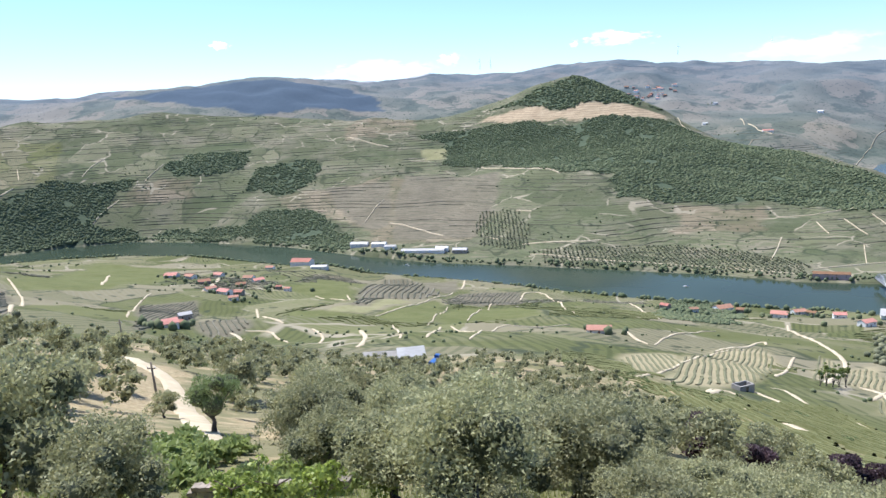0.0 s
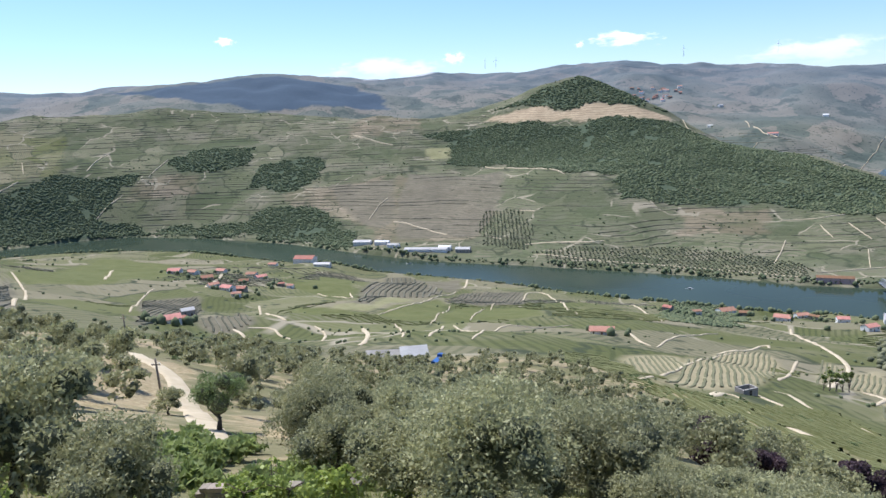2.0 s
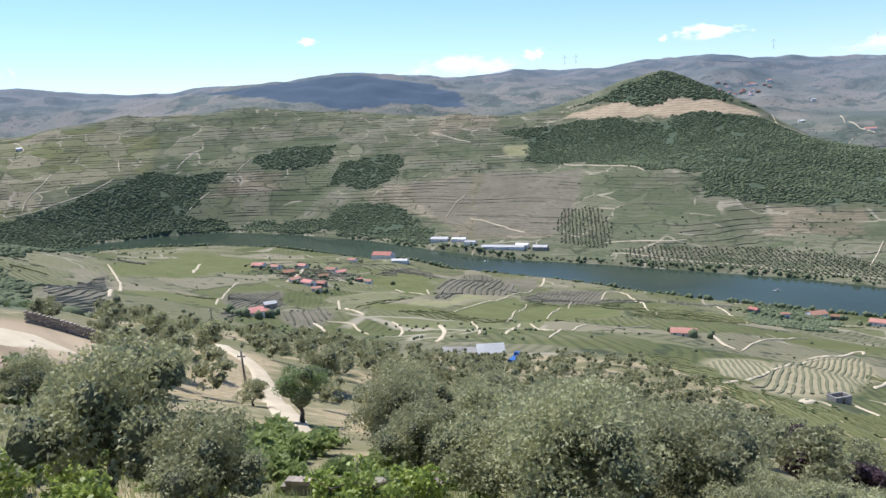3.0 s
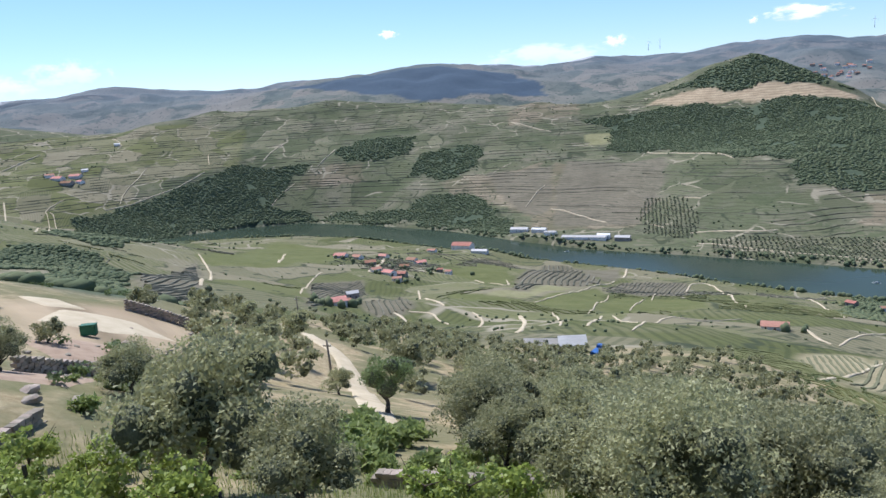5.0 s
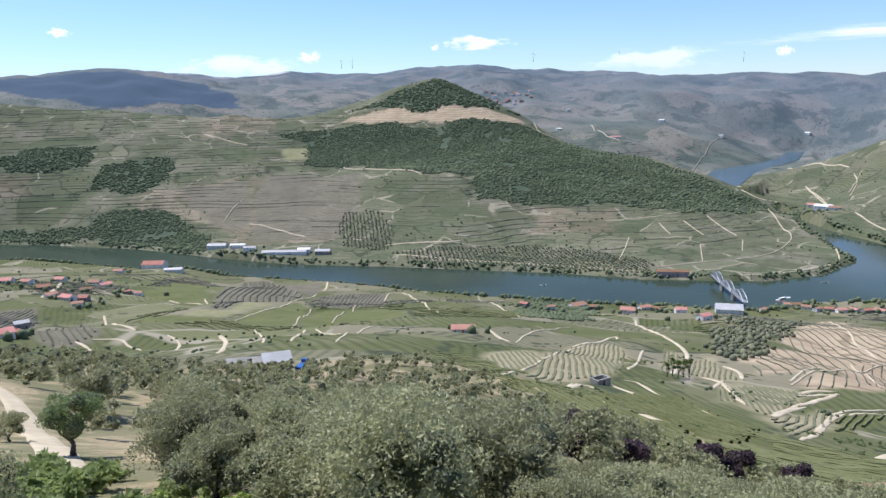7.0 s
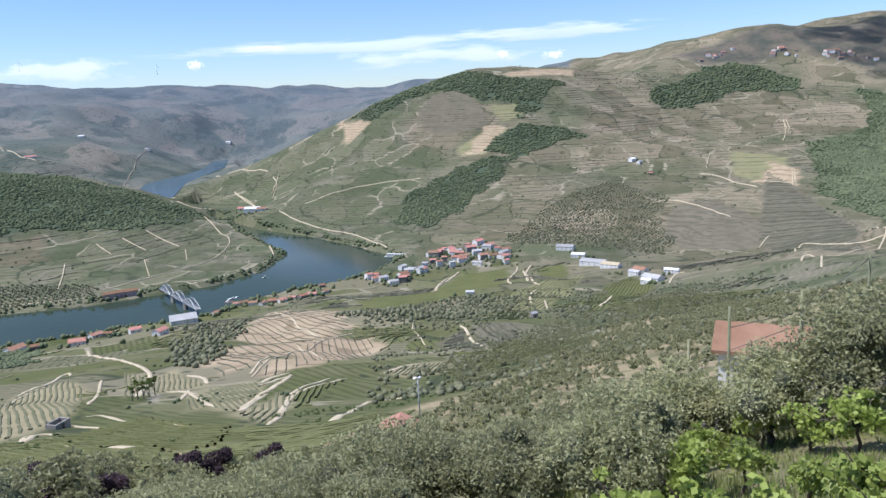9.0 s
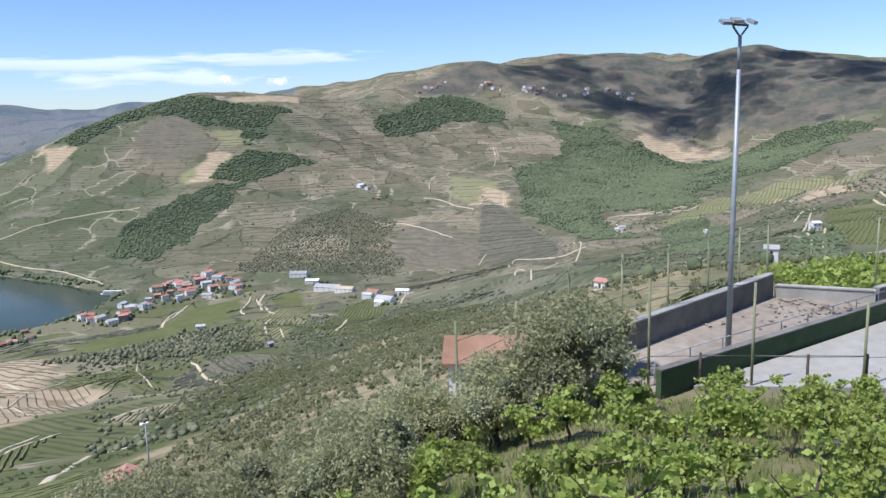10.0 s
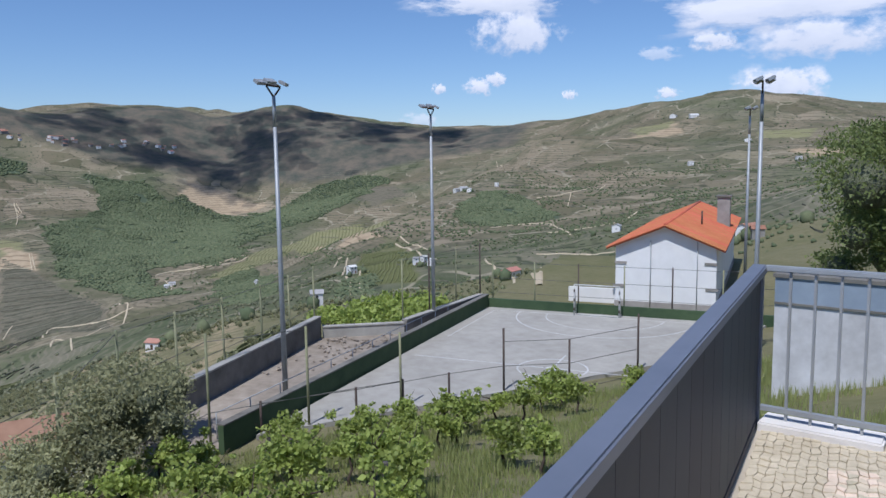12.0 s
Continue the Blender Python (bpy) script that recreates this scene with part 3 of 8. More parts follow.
LANE_74 = (4, [(1056, -78), (1172, -97), (1159, -114)])
LANE_75 = (5, [(1121, -177), (909, -171), (710, -148)])
LANE_76 = (4, [(955, -358), (878, -389), (1038, -532)])
LANE_77 = (4, [(1003, 286), (1254, 353), (1223, 321), (1143, 247), (1183, 211)])
LANE_78 = (4, [(699, -250), (613, -288), (482, -278)])
LANES = [LANE_1, LANE_2, LANE_3, LANE_4, LANE_5, LANE_6, LANE_7, LANE_8, LANE_9, LANE_10, LANE_11, LANE_12, LANE_13, LANE_14, LANE_15, LANE_16, LANE_17, LANE_18, LANE_19, LANE_20, LANE_21, LANE_22, LANE_23, LANE_24, LANE_25, LANE_26, LANE_27, LANE_28, LANE_29, LANE_30, LANE_31, LANE_32, LANE_33, LANE_34, LANE_35, LANE_36, LANE_37, LANE_38, LANE_39, LANE_40, LANE_41, LANE_42, LANE_43, LANE_44, LANE_45, LANE_46, LANE_47, LANE_48, LANE_49, LANE_50, LANE_51, LANE_52, LANE_53, LANE_54, LANE_55, LANE_56, LANE_57, LANE_70, LANE_71, LANE_72, LANE_73, LANE_74, LANE_75, LANE_76, LANE_77, LANE_78]
TAN = TAN + [p[1] for p in PLOTS if p[0] == "tan"]
ROAD_1 = (3.3, [(-15, 40), (-17, 45), (-22, 57), (-34, 82), (-40, 93), (-44, 100), (-48, 104), (-55, 113), (-70, 139), (-84, 150)])
ROAD_9 = (5, [(-534, 477), (-1639, 1550), (-1672, 1643)])
ROAD_10 = (4, [(-700, 731), (-1512, 1636), (-1543, 1652), (-1543, 1732)])
ROAD_11 = (4, [(-1424, 1806), (-1447, 1854), (-1458, 1942), (-1484, 2026)])
ROAD_12 = (4, [(-1437, 1759), (-1373, 1870), (-1316, 1964), (-1286, 2031)])
ROAD_13 = (4, [(-1891, 1865), (-1880, 1949), (-1879, 2038)])
ROAD_14 = (4, [(-1339, 2144), (-1295, 2073)])
ROAD_15 = (4, [(-1775, 2263), (-1693, 2205), (-1694, 2174)])
ROAD_16 = (4, [(-1042, 1965), (-1033, 2028), (-1011, 2066)])
ROAD_17 = (4, [(-963, 2137), (-947, 2196), (-942, 2233)])
ROAD_18 = (4, [(-1145, 2136), (-1151, 2233), (-1138, 2271)])
ROAD_19 = (4, [(-217, 1779), (-160, 1721), (-82, 1642)])
ROAD_20 = (4, [(-283, 1818), (-270, 1877), (-248, 1940)])
ROAD_21 = (4, [(4, 2184), (125, 2024), (205, 1913)])
ROAD_22 = (4, [(82, 1726), (115, 1700)])
ROAD_23 = (5, [(83, 1538), (196, 1483), (236, 1493)])
ROAD_24 = (4, [(15, 1600), (37, 1580)])
ROAD_25 = (4, [(-384, 2442), (-437, 2486), (-280, 2384)])
ROAD_55 = (4, [(503, 1319), (582, 1473)])
ROAD_56 = (5, [(945, 1331), (877, 1217), (844, 1186), (746, 1142), (637, 1143)])
ROAD_57 = (4, [(1062, 1765), (968, 1570), (940, 1455), (835, 1332), (756, 1272), (644, 1261), (543, 1238)])
ROAD_58 = (3.5, [(620, 1604), (735, 1581), (1033, 1717)])
ROAD_59 = (3, [(509, 1209), (333, 1327), (185, 1400), (93, 1449)])
ROAD_60 = (3, [(490, 1811), (507, 1769)])
ROAD_61 = (3, [(676, 1542), (672, 1474)])
ROAD_62 = (3, [(735, 1551), (742, 1467)])
ROAD_63 = (3, [(803, 1575), (817, 1468)])
ROAD_64 = (3, [(708, 1412), (639, 1263)])
ROAD_65 = (3, [(819, 1448), (756, 1337)])
ROAD_66 = (3, [(817, 3218), (602, 2340), (710, 2393), (957, 2704)])
ROAD_67 = (4, [(1095, 3240), (1005, 2805), (1031, 2719)])
ROAD_68 = (3, [(891, 1954), (1285, 2617), (1692, 3214)])
ROAD_69 = (4, [(1130, 2054), (1081, 1916), (1149, 1852)])
ROAD_70 = (4, [(1149, 1558), (1126, 1445), (1112, 1338), (1107, 1221), (1028, 1054)])
ROAD_71 = (4, [(1310, 1992), (1242, 1807), (1139, 1610)])
ROAD_72 = (3, [(1411, 1897), (1353, 1840), (1283, 1767)])
ROAD_73 = (5, [(711, 651), (877, 784), (916, 782)])
ROAD_74 = (5, [(781, 572), (806, 599), (1020, 733)])
ROAD_75 = (6, [(999, 707), (803, 555), (792, 535)])
ROAD_83 = (5, [(863, 239), (995, 272), (888, 225), (989, 213), (1189, 213), (1363, 265)])
ROAD_84 = (4, [(810, 205), (888, 225)])
ROAD_85 = (3.5, [(1791, 584), (1761, 504), (1886, 547)])
ROAD_86 = (3.5, [(1776, 730), (1782, 671), (1734, 580)])
ROAD_87 = (3, [(2542, 769), (2437, 718), (2265, 757)])
ROAD_88 = (3, [(1966, 782), (1822, 733)])
ROAD_89 = (3, [(1555, 753), (1597, 700), (1486, 547)])
ROAD_90 = (3.5, [(1195, 1513), (1260, 1480), (1373, 1444), (1449, 1343)])
ROAD_91 = (3.5, [(1247, 1715), (1363, 1842), (1396, 1908)])
ROAD_92 = (3.5, [(1312, 1995), (1238, 1819), (1150, 1607)])
ROAD_93 = (4, [(1492, 2374), (1437, 2090), (1416, 1957)])
ROAD_94 = (4, [(1288, 425), (1361, 433)])
ROAD_95 = (4, [(1597, 221), (1424, 182), (1302, 188)])
ROAD_96 = (3.5, [(1729, 228), (1767, 139), (1858, 76)])
ROAD_97 = (4, [(682, -58), (1044, -94), (1143, -107)])
ROAD_98 = (5, [(581, -63), (716, -78)])
ROAD_99 = (4, [(1188, -194), (1067, -191), (906, -183)])
ROAD_100 = (4, [(712, -201), (606, -181), (385, -122)])
ROAD_101 = (3.5, [(1152, -335), (1168, -379), (1132, -433), (848, -347)])
ROAD_102 = (3.5, [(377, -122), (58, -21)])
ROAD_103 = (3, [(1375, -492), (1403, -585), (1555, -716)])
ROAD_104 = (3, [(1403, -573), (1242, -502)])
ROAD_105 = (3, [(2690, -807), (2198, -677)])
ROAD_106 = (3, [(2528, 773), (2463, 740)])
ROAD_107 = (3, [(1874, 546), (1757, 504)])
ROAD_108 = (4, [(1797, 107), (1855, 70)])
ROADS = [ROAD_1, ROAD_9, ROAD_10, ROAD_11, ROAD_12, ROAD_13, ROAD_14, ROAD_15, ROAD_16, ROAD_17, ROAD_18, ROAD_19, ROAD_20, ROAD_21, ROAD_22, ROAD_23, ROAD_24, ROAD_25, ROAD_55, ROAD_56, ROAD_57, ROAD_58, ROAD_59, ROAD_60, ROAD_61, ROAD_62, ROAD_63, ROAD_64, ROAD_65, ROAD_66, ROAD_67, ROAD_68, ROAD_69, ROAD_70, ROAD_71, ROAD_72, ROAD_73, ROAD_74, ROAD_75, ROAD_83, ROAD_84, ROAD_85, ROAD_86, ROAD_87, ROAD_88, ROAD_89, ROAD_90, ROAD_91, ROAD_92, ROAD_93, ROAD_94, ROAD_95, ROAD_96, ROAD_97, ROAD_98, ROAD_99, ROAD_100, ROAD_101, ROAD_102, ROAD_103, ROAD_104, ROAD_105, ROAD_106, ROAD_107, ROAD_108]

# building sites: x, y, width, depth, wall height, turn
GREY_SITES_1 = [(-45, 1523, 30, 15, 6, -12), (524, 361, 4, 5, 4, 13)]
GREY_SITES = GREY_SITES_1
GREYROOF_SITES_1 = [(-264, 635, 11, 8, 5, 20)]
GREYROOF_SITES = GREYROOF_SITES_1
HILL_SITES_1 = [(3180, 819, 10, 7, 7, -27), (3250, 699, 14, 10, 7, 18), (3144, 921, 11, 7, 7, 16), (3115, 1001, 21, 15, 7, -29), (3364, 596, 17, 12, 7, -7), (2977, 1174, 16, 11, 7, -18), (3188, 773, 12, 8, 7, -21), (3174, 932, 10, 7, 7, -20), (2980, 1200, 17, 12, 7, -24), (3421, 516, 18, 13, 7, 30), (3162, 986, 21, 15, 7, -7), (3281, 627, 15, 11, 7, -4), (3217, 836, 17, 12, 7, -18), (3222, 783, 22, 15, 7, 4)]
HILL_SITES_2 = [(3263, 766, 11, 8, 7, -28), (3392, 523, 12, 8, 7, -27), (3420, 469, 14, 10, 7, 26), (3398, 450, 18, 12, 7, 14), (3218, 833, 21, 14, 7, 23), (3246, 803, 18, 13, 7, -29), (3433, 517, 23, 16, 7, 39), (3182, 778, 20, 14, 7, 9), (3416, 468, 21, 15, 7, 22), (3155, 980, 21, 14, 7, -1), (3137, 1000, 21, 15, 7, 34), (3310, 600, 16, 11, 7, 20), (3321, 584, 16, 11, 7, 37), (3041, 1163, 19, 13, 7, -17)]
HILL_SITES_3 = [(3240, 668, 15, 11, 7, -22), (3322, 580, 12, 8, 7, -32), (3444, 408, 16, 11, 7, 6), (3428, 443, 10, 7, 7, -25), (3226, 819, 22, 16, 7, -32), (2984, 1177, 21, 15, 7, 9), (3193, 834, 18, 13, 7, -31), (2870, 1183, 16, 11, 7, 6), (3387, 415, 22, 15, 7, 15), (3160, 977, 20, 14, 7, -7), (3094, 1147, 14, 10, 7, 13), (3127, 1002, 14, 10, 7, -13), (3142, 954, 20, 14, 7, 39), (3249, 755, 20, 14, 7, -27)]
HILL_SITES_4 = [(2979, 1169, 19, 13, 7, 30), (2962, 1167, 11, 8, 7, 8), (3303, 593, 15, 10, 7, 4), (3007, 1163, 15, 11, 7, 37), (934, 3918, 17, 12, 7, -20), (969, 3885, 16, 11, 7, -7), (1004, 3946, 22, 16, 7, 4), (864, 3840, 16, 11, 7, -6), (795, 3724, 18, 13, 7, 24), (854, 3818, 20, 14, 7, -24), (798, 3879, 20, 14, 7, -27), (533, 2569, 14, 10, 7, -15), (908, 3801, 14, 10, 7, 7), (798, 3940, 14, 10, 7, -7)]
HILL_SITES_5 = [(865, 3708, 18, 13, 7, -30), (976, 3834, 18, 13, 7, 21), (874, 3969, 18, 13, 7, -9), (767, 3958, 23, 16, 7, 2), (925, 3933, 20, 14, 7, -22), (921, 3946, 21, 15, 7, -19), (528, 2562, 8, 6, 7, 8), (978, 3829, 14, 10, 7, 0), (901, 3926, 20, 14, 7, -31), (508, 2578, 12, 8, 7, -26), (1002, 3943, 18, 13, 7, 1), (841, 3800, 15, 10, 7, -1), (893, 3813, 14, 10, 7, 0), (904, 3740, 20, 14, 7, 22)]
HILL_SITES_6 = [(880, 3775, 18, 13, 7, 34), (815, 3793, 14, 9, 7, 5)]
HILL_SITES = HILL_SITES_1 + HILL_SITES_2 + HILL_SITES_3 + HILL_SITES_4 + HILL_SITES_5 + HILL_SITES_6
PINKLONG_SITES_1 = [(543, 1177, 53, 13, 6, -5)]
PINKLONG_SITES = PINKLONG_SITES_1
REDROOF_SITES_1 = [(-184, 417, 13, 10, 5, 20), (74, 470, 17, 10, 4.5, -5), (967, 481, 21, 17, 7, -60), (1138, 1616, 27, 19, 6, -15), (336, 52, 7, 5, 5, -70), (1032, 2766, 40, 20, 7, 0)]
REDROOF_SITES = REDROOF_SITES_1
TANLONG_SITES_1 = [(1039, 567, 30, 15, 6, -50)]
TANLONG_SITES = TANLONG_SITES_1
TOWN_SITES_1 = [(911, 853, 15, 11, 7, -39), (896, 869, 16, 11, 6, -24), (1014, 863, 18, 12, 6, -27), (1030, 924, 14, 10, 6, -4), (1020, 850, 16, 11, 9, -19), (905, 871, 12, 8, 6, -31), (840, 896, 17, 12, 6, -30), (1025, 930, 15, 10, 6, -1), (1066, 793, 17, 12, 6, 22), (1060, 897, 13, 9, 7, 3), (913, 851, 14, 10, 7, -32), (1055, 833, 16, 11, 6, -31), (1045, 895, 15, 11, 7, -31), (823, 835, 15, 10, 6, 2)]
TOWN_SITES_2 = [(827, 875, 17, 12, 6, -10), (974, 885, 11, 8, 6, -8), (1065, 921, 10, 7, 9, 39), (908, 896, 11, 8, 7, 28), (871, 859, 17, 12, 6, 20), (1014, 918, 18, 13, 9, -28), (1031, 765, 10, 7, 7, 9), (1116, 872, 18, 12, 7, -40), (1006, 843, 16, 11, 7, -6), (1104, 911, 13, 9, 9, 36), (1134, 881, 19, 14, 6, 4), (966, 833, 10, 7, 9, 5), (1065, 800, 14, 10, 6, 29), (1038, 822, 10, 7, 9, 3)]
TOWN_SITES_3 = [(1040, 825, 12, 9, 9, 13), (944, 876, 10, 7, 7, -19), (961, 857, 11, 8, 9, -6), (1087, 889, 20, 14, 9, -1), (828, 896, 12, 8, 9, 18), (1090, 814, 18, 12, 7, 28), (1018, 926, 19, 13, 7, 30), (1044, 927, 11, 8, 7, -14), (968, 837, 12, 8, 7, 39), (906, 853, 14, 10, 9, 35), (848, 838, 11, 7, 7, -14), (842, 832, 12, 8, 9, -15), (1060, 914, 17, 12, 7, 13), (1063, 855, 17, 12, 9, -6)]
TOWN_SITES_4 = [(1118, 849, 11, 8, 6, -21), (991, 872, 9, 7, 9, -21), (1143, 915, 19, 14, 9, 22), (833, 869, 16, 11, 6, 14), (1112, 824, 18, 13, 7, -22), (1049, 884, 16, 11, 6, -29), (1064, 935, 10, 7, 6, -20), (1153, 915, 12, 8, 6, -31), (1059, 814, 17, 12, 6, -7), (856, 840, 14, 10, 7, 9)]
TOWN_SITES = TOWN_SITES_1 + TOWN_SITES_2 + TOWN_SITES_3 + TOWN_SITES_4
VILLAGE_SITES_1 = [(-452, 1055, 22, 16, 6, -16), (-423, 1050, 19, 13, 6, -37), (-383, 997, 19, 14, 6, 16), (-328, 872, 15, 11, 6, 32), (-306, 859, 18, 12, 6, -40), (-293, 868, 15, 11, 6, -19), (-357, 1112, 19, 14, 6, -21), (-328, 1063, 20, 14, 6, 34), (-318, 956, 14, 10, 6, 1), (-431, 1188, 17, 12, 6, -30), (-397, 1367, 21, 15, 6, -19), (-266, 947, 10, 7, 6, -2), (-252, 939, 10, 7, 6, -20), (-287, 832, 13, 9, 6, 4)]
VILLAGE_SITES_2 = [(-183, 431, 4, 5, 4, -1), (-1650, 1841, 40, 28, 7, -26), (-1622, 1881, 40, 28, 7, -14), (-1607, 1825, 40, 28, 7, -18), (-1684, 1847, 30, 21, 7, 26), (-1581, 1848, 26, 18, 7, -38), (189, 773, 11, 8, 7, -39), (214, 758, 10, 7, 7, 11), (320, 998, 27, 19, 7, 29), (293, 847, 14, 9, 7, -11), (305, 770, 19, 13, 7, -16), (408, 970, 19, 13, 7, 22), (414, 945, 14, 10, 7, -33), (364, 766, 14, 10, 7, 3)]
VILLAGE_SITES_3 = [(355, 694, 16, 11, 7, 39), (568, 937, 8, 6, 7, 8), (628, 999, 12, 9, 6, -3), (609, 950, 12, 8, 6, -20), (617, 944, 12, 8, 6, 9), (624, 930, 15, 11, 6, -19), (631, 916, 15, 11, 6, 38), (645, 911, 15, 11, 6, -12), (654, 899, 14, 9, 6, 14), (671, 897, 14, 10, 6, -40), (683, 888, 15, 11, 6, 24), (699, 885, 12, 8, 6, -22), (722, 882, 14, 10, 6, 23), (752, 925, 11, 8, 6, -3)]
VILLAGE_SITES_4 = [(563, 935, 8, 6, 6, 16), (1194, 1785, 26, 18, 6, -32), (1747, 844, 15, 10, 5, -20), (362, -116, 9, 6, 6, 14), (296, -205, 11, 8, 6, 8), (281, -199, 6, 5, 6, -40)]
VILLAGE_SITES = VILLAGE_SITES_1 + VILLAGE_SITES_2 + VILLAGE_SITES_3 + VILLAGE_SITES_4
WHITE_SITES_1 = [(-271, 1642, 40, 16, 6, -15), (-224, 1617, 32, 13, 6, -15), (-195, 1576, 26, 11, 6, -15), (-83, 1538, 26, 13, 7, -12), (-1628, 1929, 19, 13, 5, 23), (-1715, 2203, 17, 12, 5, 20), (514, 936, 35, 25, 7, -7), (1134, 683, 24, 12, 6, -35), (855, 409, 24, 15, 7, -60), (934, 420, 19, 9, 6, -40), (931, 472, 16, 9, 6, -60), (845, 412, 13, 8, 5, -60), (1001, 805, 16, 8, 5, -40), (1127, 1638, 40, 20, 7, -30)]
WHITE_SITES_2 = [(695, 572, 10, 7, 4, -28), (1802, 921, 18, 13, 6, 25), (1796, 898, 12, 9, 6, 35), (685, -67, 8, 6, 6, 2), (1598, -404, 17, 12, 6, -5), (1521, -397, 12, 8, 6, 35), (1551, -377, 11, 8, 6, 4), (699, -137, 5, 5, 6, 8), (692, -128, 4, 5, 6, -26), (674, -139, 4, 5, 6, 9), (768, -368, 12, 8, 6, 36), (1571, -471, 10, 7, 6, -38), (316, -16, 2, 5, 6, -35), (1196, 32, 5, 5, 6, 38)]
WHITE_SITES_3 = [(1468, 191, 11, 8, 6, -33), (1450, 199, 9, 6, 6, -26), (1592, -946, 13, 9, 6, -23), (2208, -1319, 27, 19, 6, -36), (2298, -1299, 28, 20, 6, 29), (1787, -1227, 16, 11, 6, 15), (1395, -1080, 13, 9, 6, -32), (2208, 3364, 24, 17, 6, -38), (1690, 3211, 22, 15, 6, -37), (877, 2990, 19, 13, 6, 12), (1105, 3611, 23, 16, 6, 38), (1489, 3396, 22, 16, 6, -4)]
WHITE_SITES = WHITE_SITES_1 + WHITE_SITES_2 + WHITE_SITES_3
WHITELONG_SITES_1 = [(-122, 1531, 90, 14, 4, -12), (1180, 738, 32, 16, 7, -40), (1058, 608, 44, 18, 6, -50)]
WHITELONG_SITES = WHITELONG_SITES_1
WINERY_SITES_1 = [(-348, 1418, 40, 24, 8, -20)]
WINERY_SITES = WINERY_SITES_1
WINERY_WHITE_SITES_1 = [(-300, 1351, 31, 12, 5, -15)]
WINERY_WHITE_SITES = WINERY_WHITE_SITES_1


# ---- materials ----
class Nodes:
    """A small hand for node trees."""

    def __init__(self, name):
        self.m = bpy.data.materials.new(name)
        self.m.use_nodes = True
        self.t = self.m.node_tree
        self.b = self.t.nodes["Principled BSDF"]
        self.out = self.t.nodes["Material Output"]
        self.pos = self.add("ShaderNodeNewGeometry").outputs["Position"]

    def add(self, kind, **values):
        n = self.t.nodes.new(kind)
        for k, v in values.items():
            setattr(n, k, v)
        return n

    def link(self, a, b):
        self.t.links.new(a, b)

    def put(self, socket, v):
        if isinstance(v, (int, float)):
            socket.default_value = v
        elif isinstance(v, tuple):
            socket.default_value = (*v, 1) if len(v) == 3 and socket.type == "RGBA" else v
        else:
            self.link(v, socket)

    def math(self, op, a, b=0.0, clamp=False):
        n = self.add("ShaderNodeMath", operation=op, use_clamp=clamp)
        self.put(n.inputs[0], a)
        self.put(n.inputs[1], b)
        return n.outputs[0]

    def noise(self, scale, detail=3.0, rough=0.55, vector=None):
        n = self.add("ShaderNodeTexNoise")
        n.inputs["Scale"].default_value, n.inputs["Detail"].default_value, n.inputs["Roughness"].default_value = scale, detail, rough
        self.link(vector or self.pos, n.inputs["Vector"])
        return n.outputs["Fac"]

    def ramp(self, fac, lo, hi):
        n = self.add("ShaderNodeMapRange")
        n.inputs["From Min"].default_value, n.inputs["From Max"].default_value = lo, hi
        self.put(n.inputs["Value"], fac)
        return n.outputs["Result"]

    def mix(self, fac, a, b, blend="MIX"):
        n = self.add("ShaderNodeMix", data_type="RGBA", blend_type=blend)
        self.put(n.inputs[0], fac)
        self.put(n.inputs[6], a)
        self.put(n.inputs[7], b)
        return n.outputs[2]

    def split(self, v):
        n = self.add("ShaderNodeSeparateXYZ")
        self.link(v, n.inputs[0])
        return n.outputs

    def attribute(self, name):
        n = self.add("ShaderNodeAttribute", attribute_name=name)
        s = self.add("ShaderNodeSeparateColor")
        self.link(n.outputs["Color"], s.inputs[0])
        return s.outputs

    def bump(self, height, strength=0.4, distance=0.05):
        n = self.add("ShaderNodeBump")
        n.inputs["Strength"].default_value, n.inputs["Distance"].default_value = strength, distance
        self.link(height, n.inputs["Height"])
        self.link(n.outputs[0], self.b.inputs["Normal"])

    def done(self, colour, rough=0.85, metal=0.0, spec=0.3):
        self.put(self.b.inputs["Base Color"], colour)
        self.put(self.b.inputs["Roughness"], rough)
        self.b.inputs["Metallic"].default_value = metal
        self.b.inputs["Specular IOR Level"].default_value = spec
        return self.m


def surface(name, dark, light, scale, rough=0.85, metal=0.0, bump=0.3, vary="", spread=0.35, spec=0.3, distance=0.03):
    """A plain real surface: two colours mixed by coarse and fine noise, fine relief, and a shift from piece to piece."""
    n = Nodes(name)
    big, fine = n.noise(scale * 0.18, 3), n.noise(scale, 4, 0.65)
    f = n.ramp(n.math("ADD", n.math("MULTIPLY", big, 0.6), n.math("MULTIPLY", fine, 0.6)), 0.38, 0.82)
    c = n.mix(f, dark, light)
    if vary:
        if vary == "island":
            r = n.add("ShaderNodeNewGeometry").outputs["Random Per Island"]
        else:
            r = n.add("ShaderNodeObjectInfo").outputs["Random"]
        k = n.ramp(r, 0, 1)
        h = n.add("ShaderNodeHueSaturation")
        n.link(c, h.inputs["Color"])
        n.link(n.math("ADD", n.math("MULTIPLY", k, 2 * spread), 1 - spread), h.inputs["Value"])
        n.link(n.math("ADD", n.math("MULTIPLY", k, -0.04), 0.52), h.inputs["Hue"])
        c = h.outputs[0]
    if bump:
        n.bump(fine, bump, distance)
    return n.done(c, rough, metal, spec)


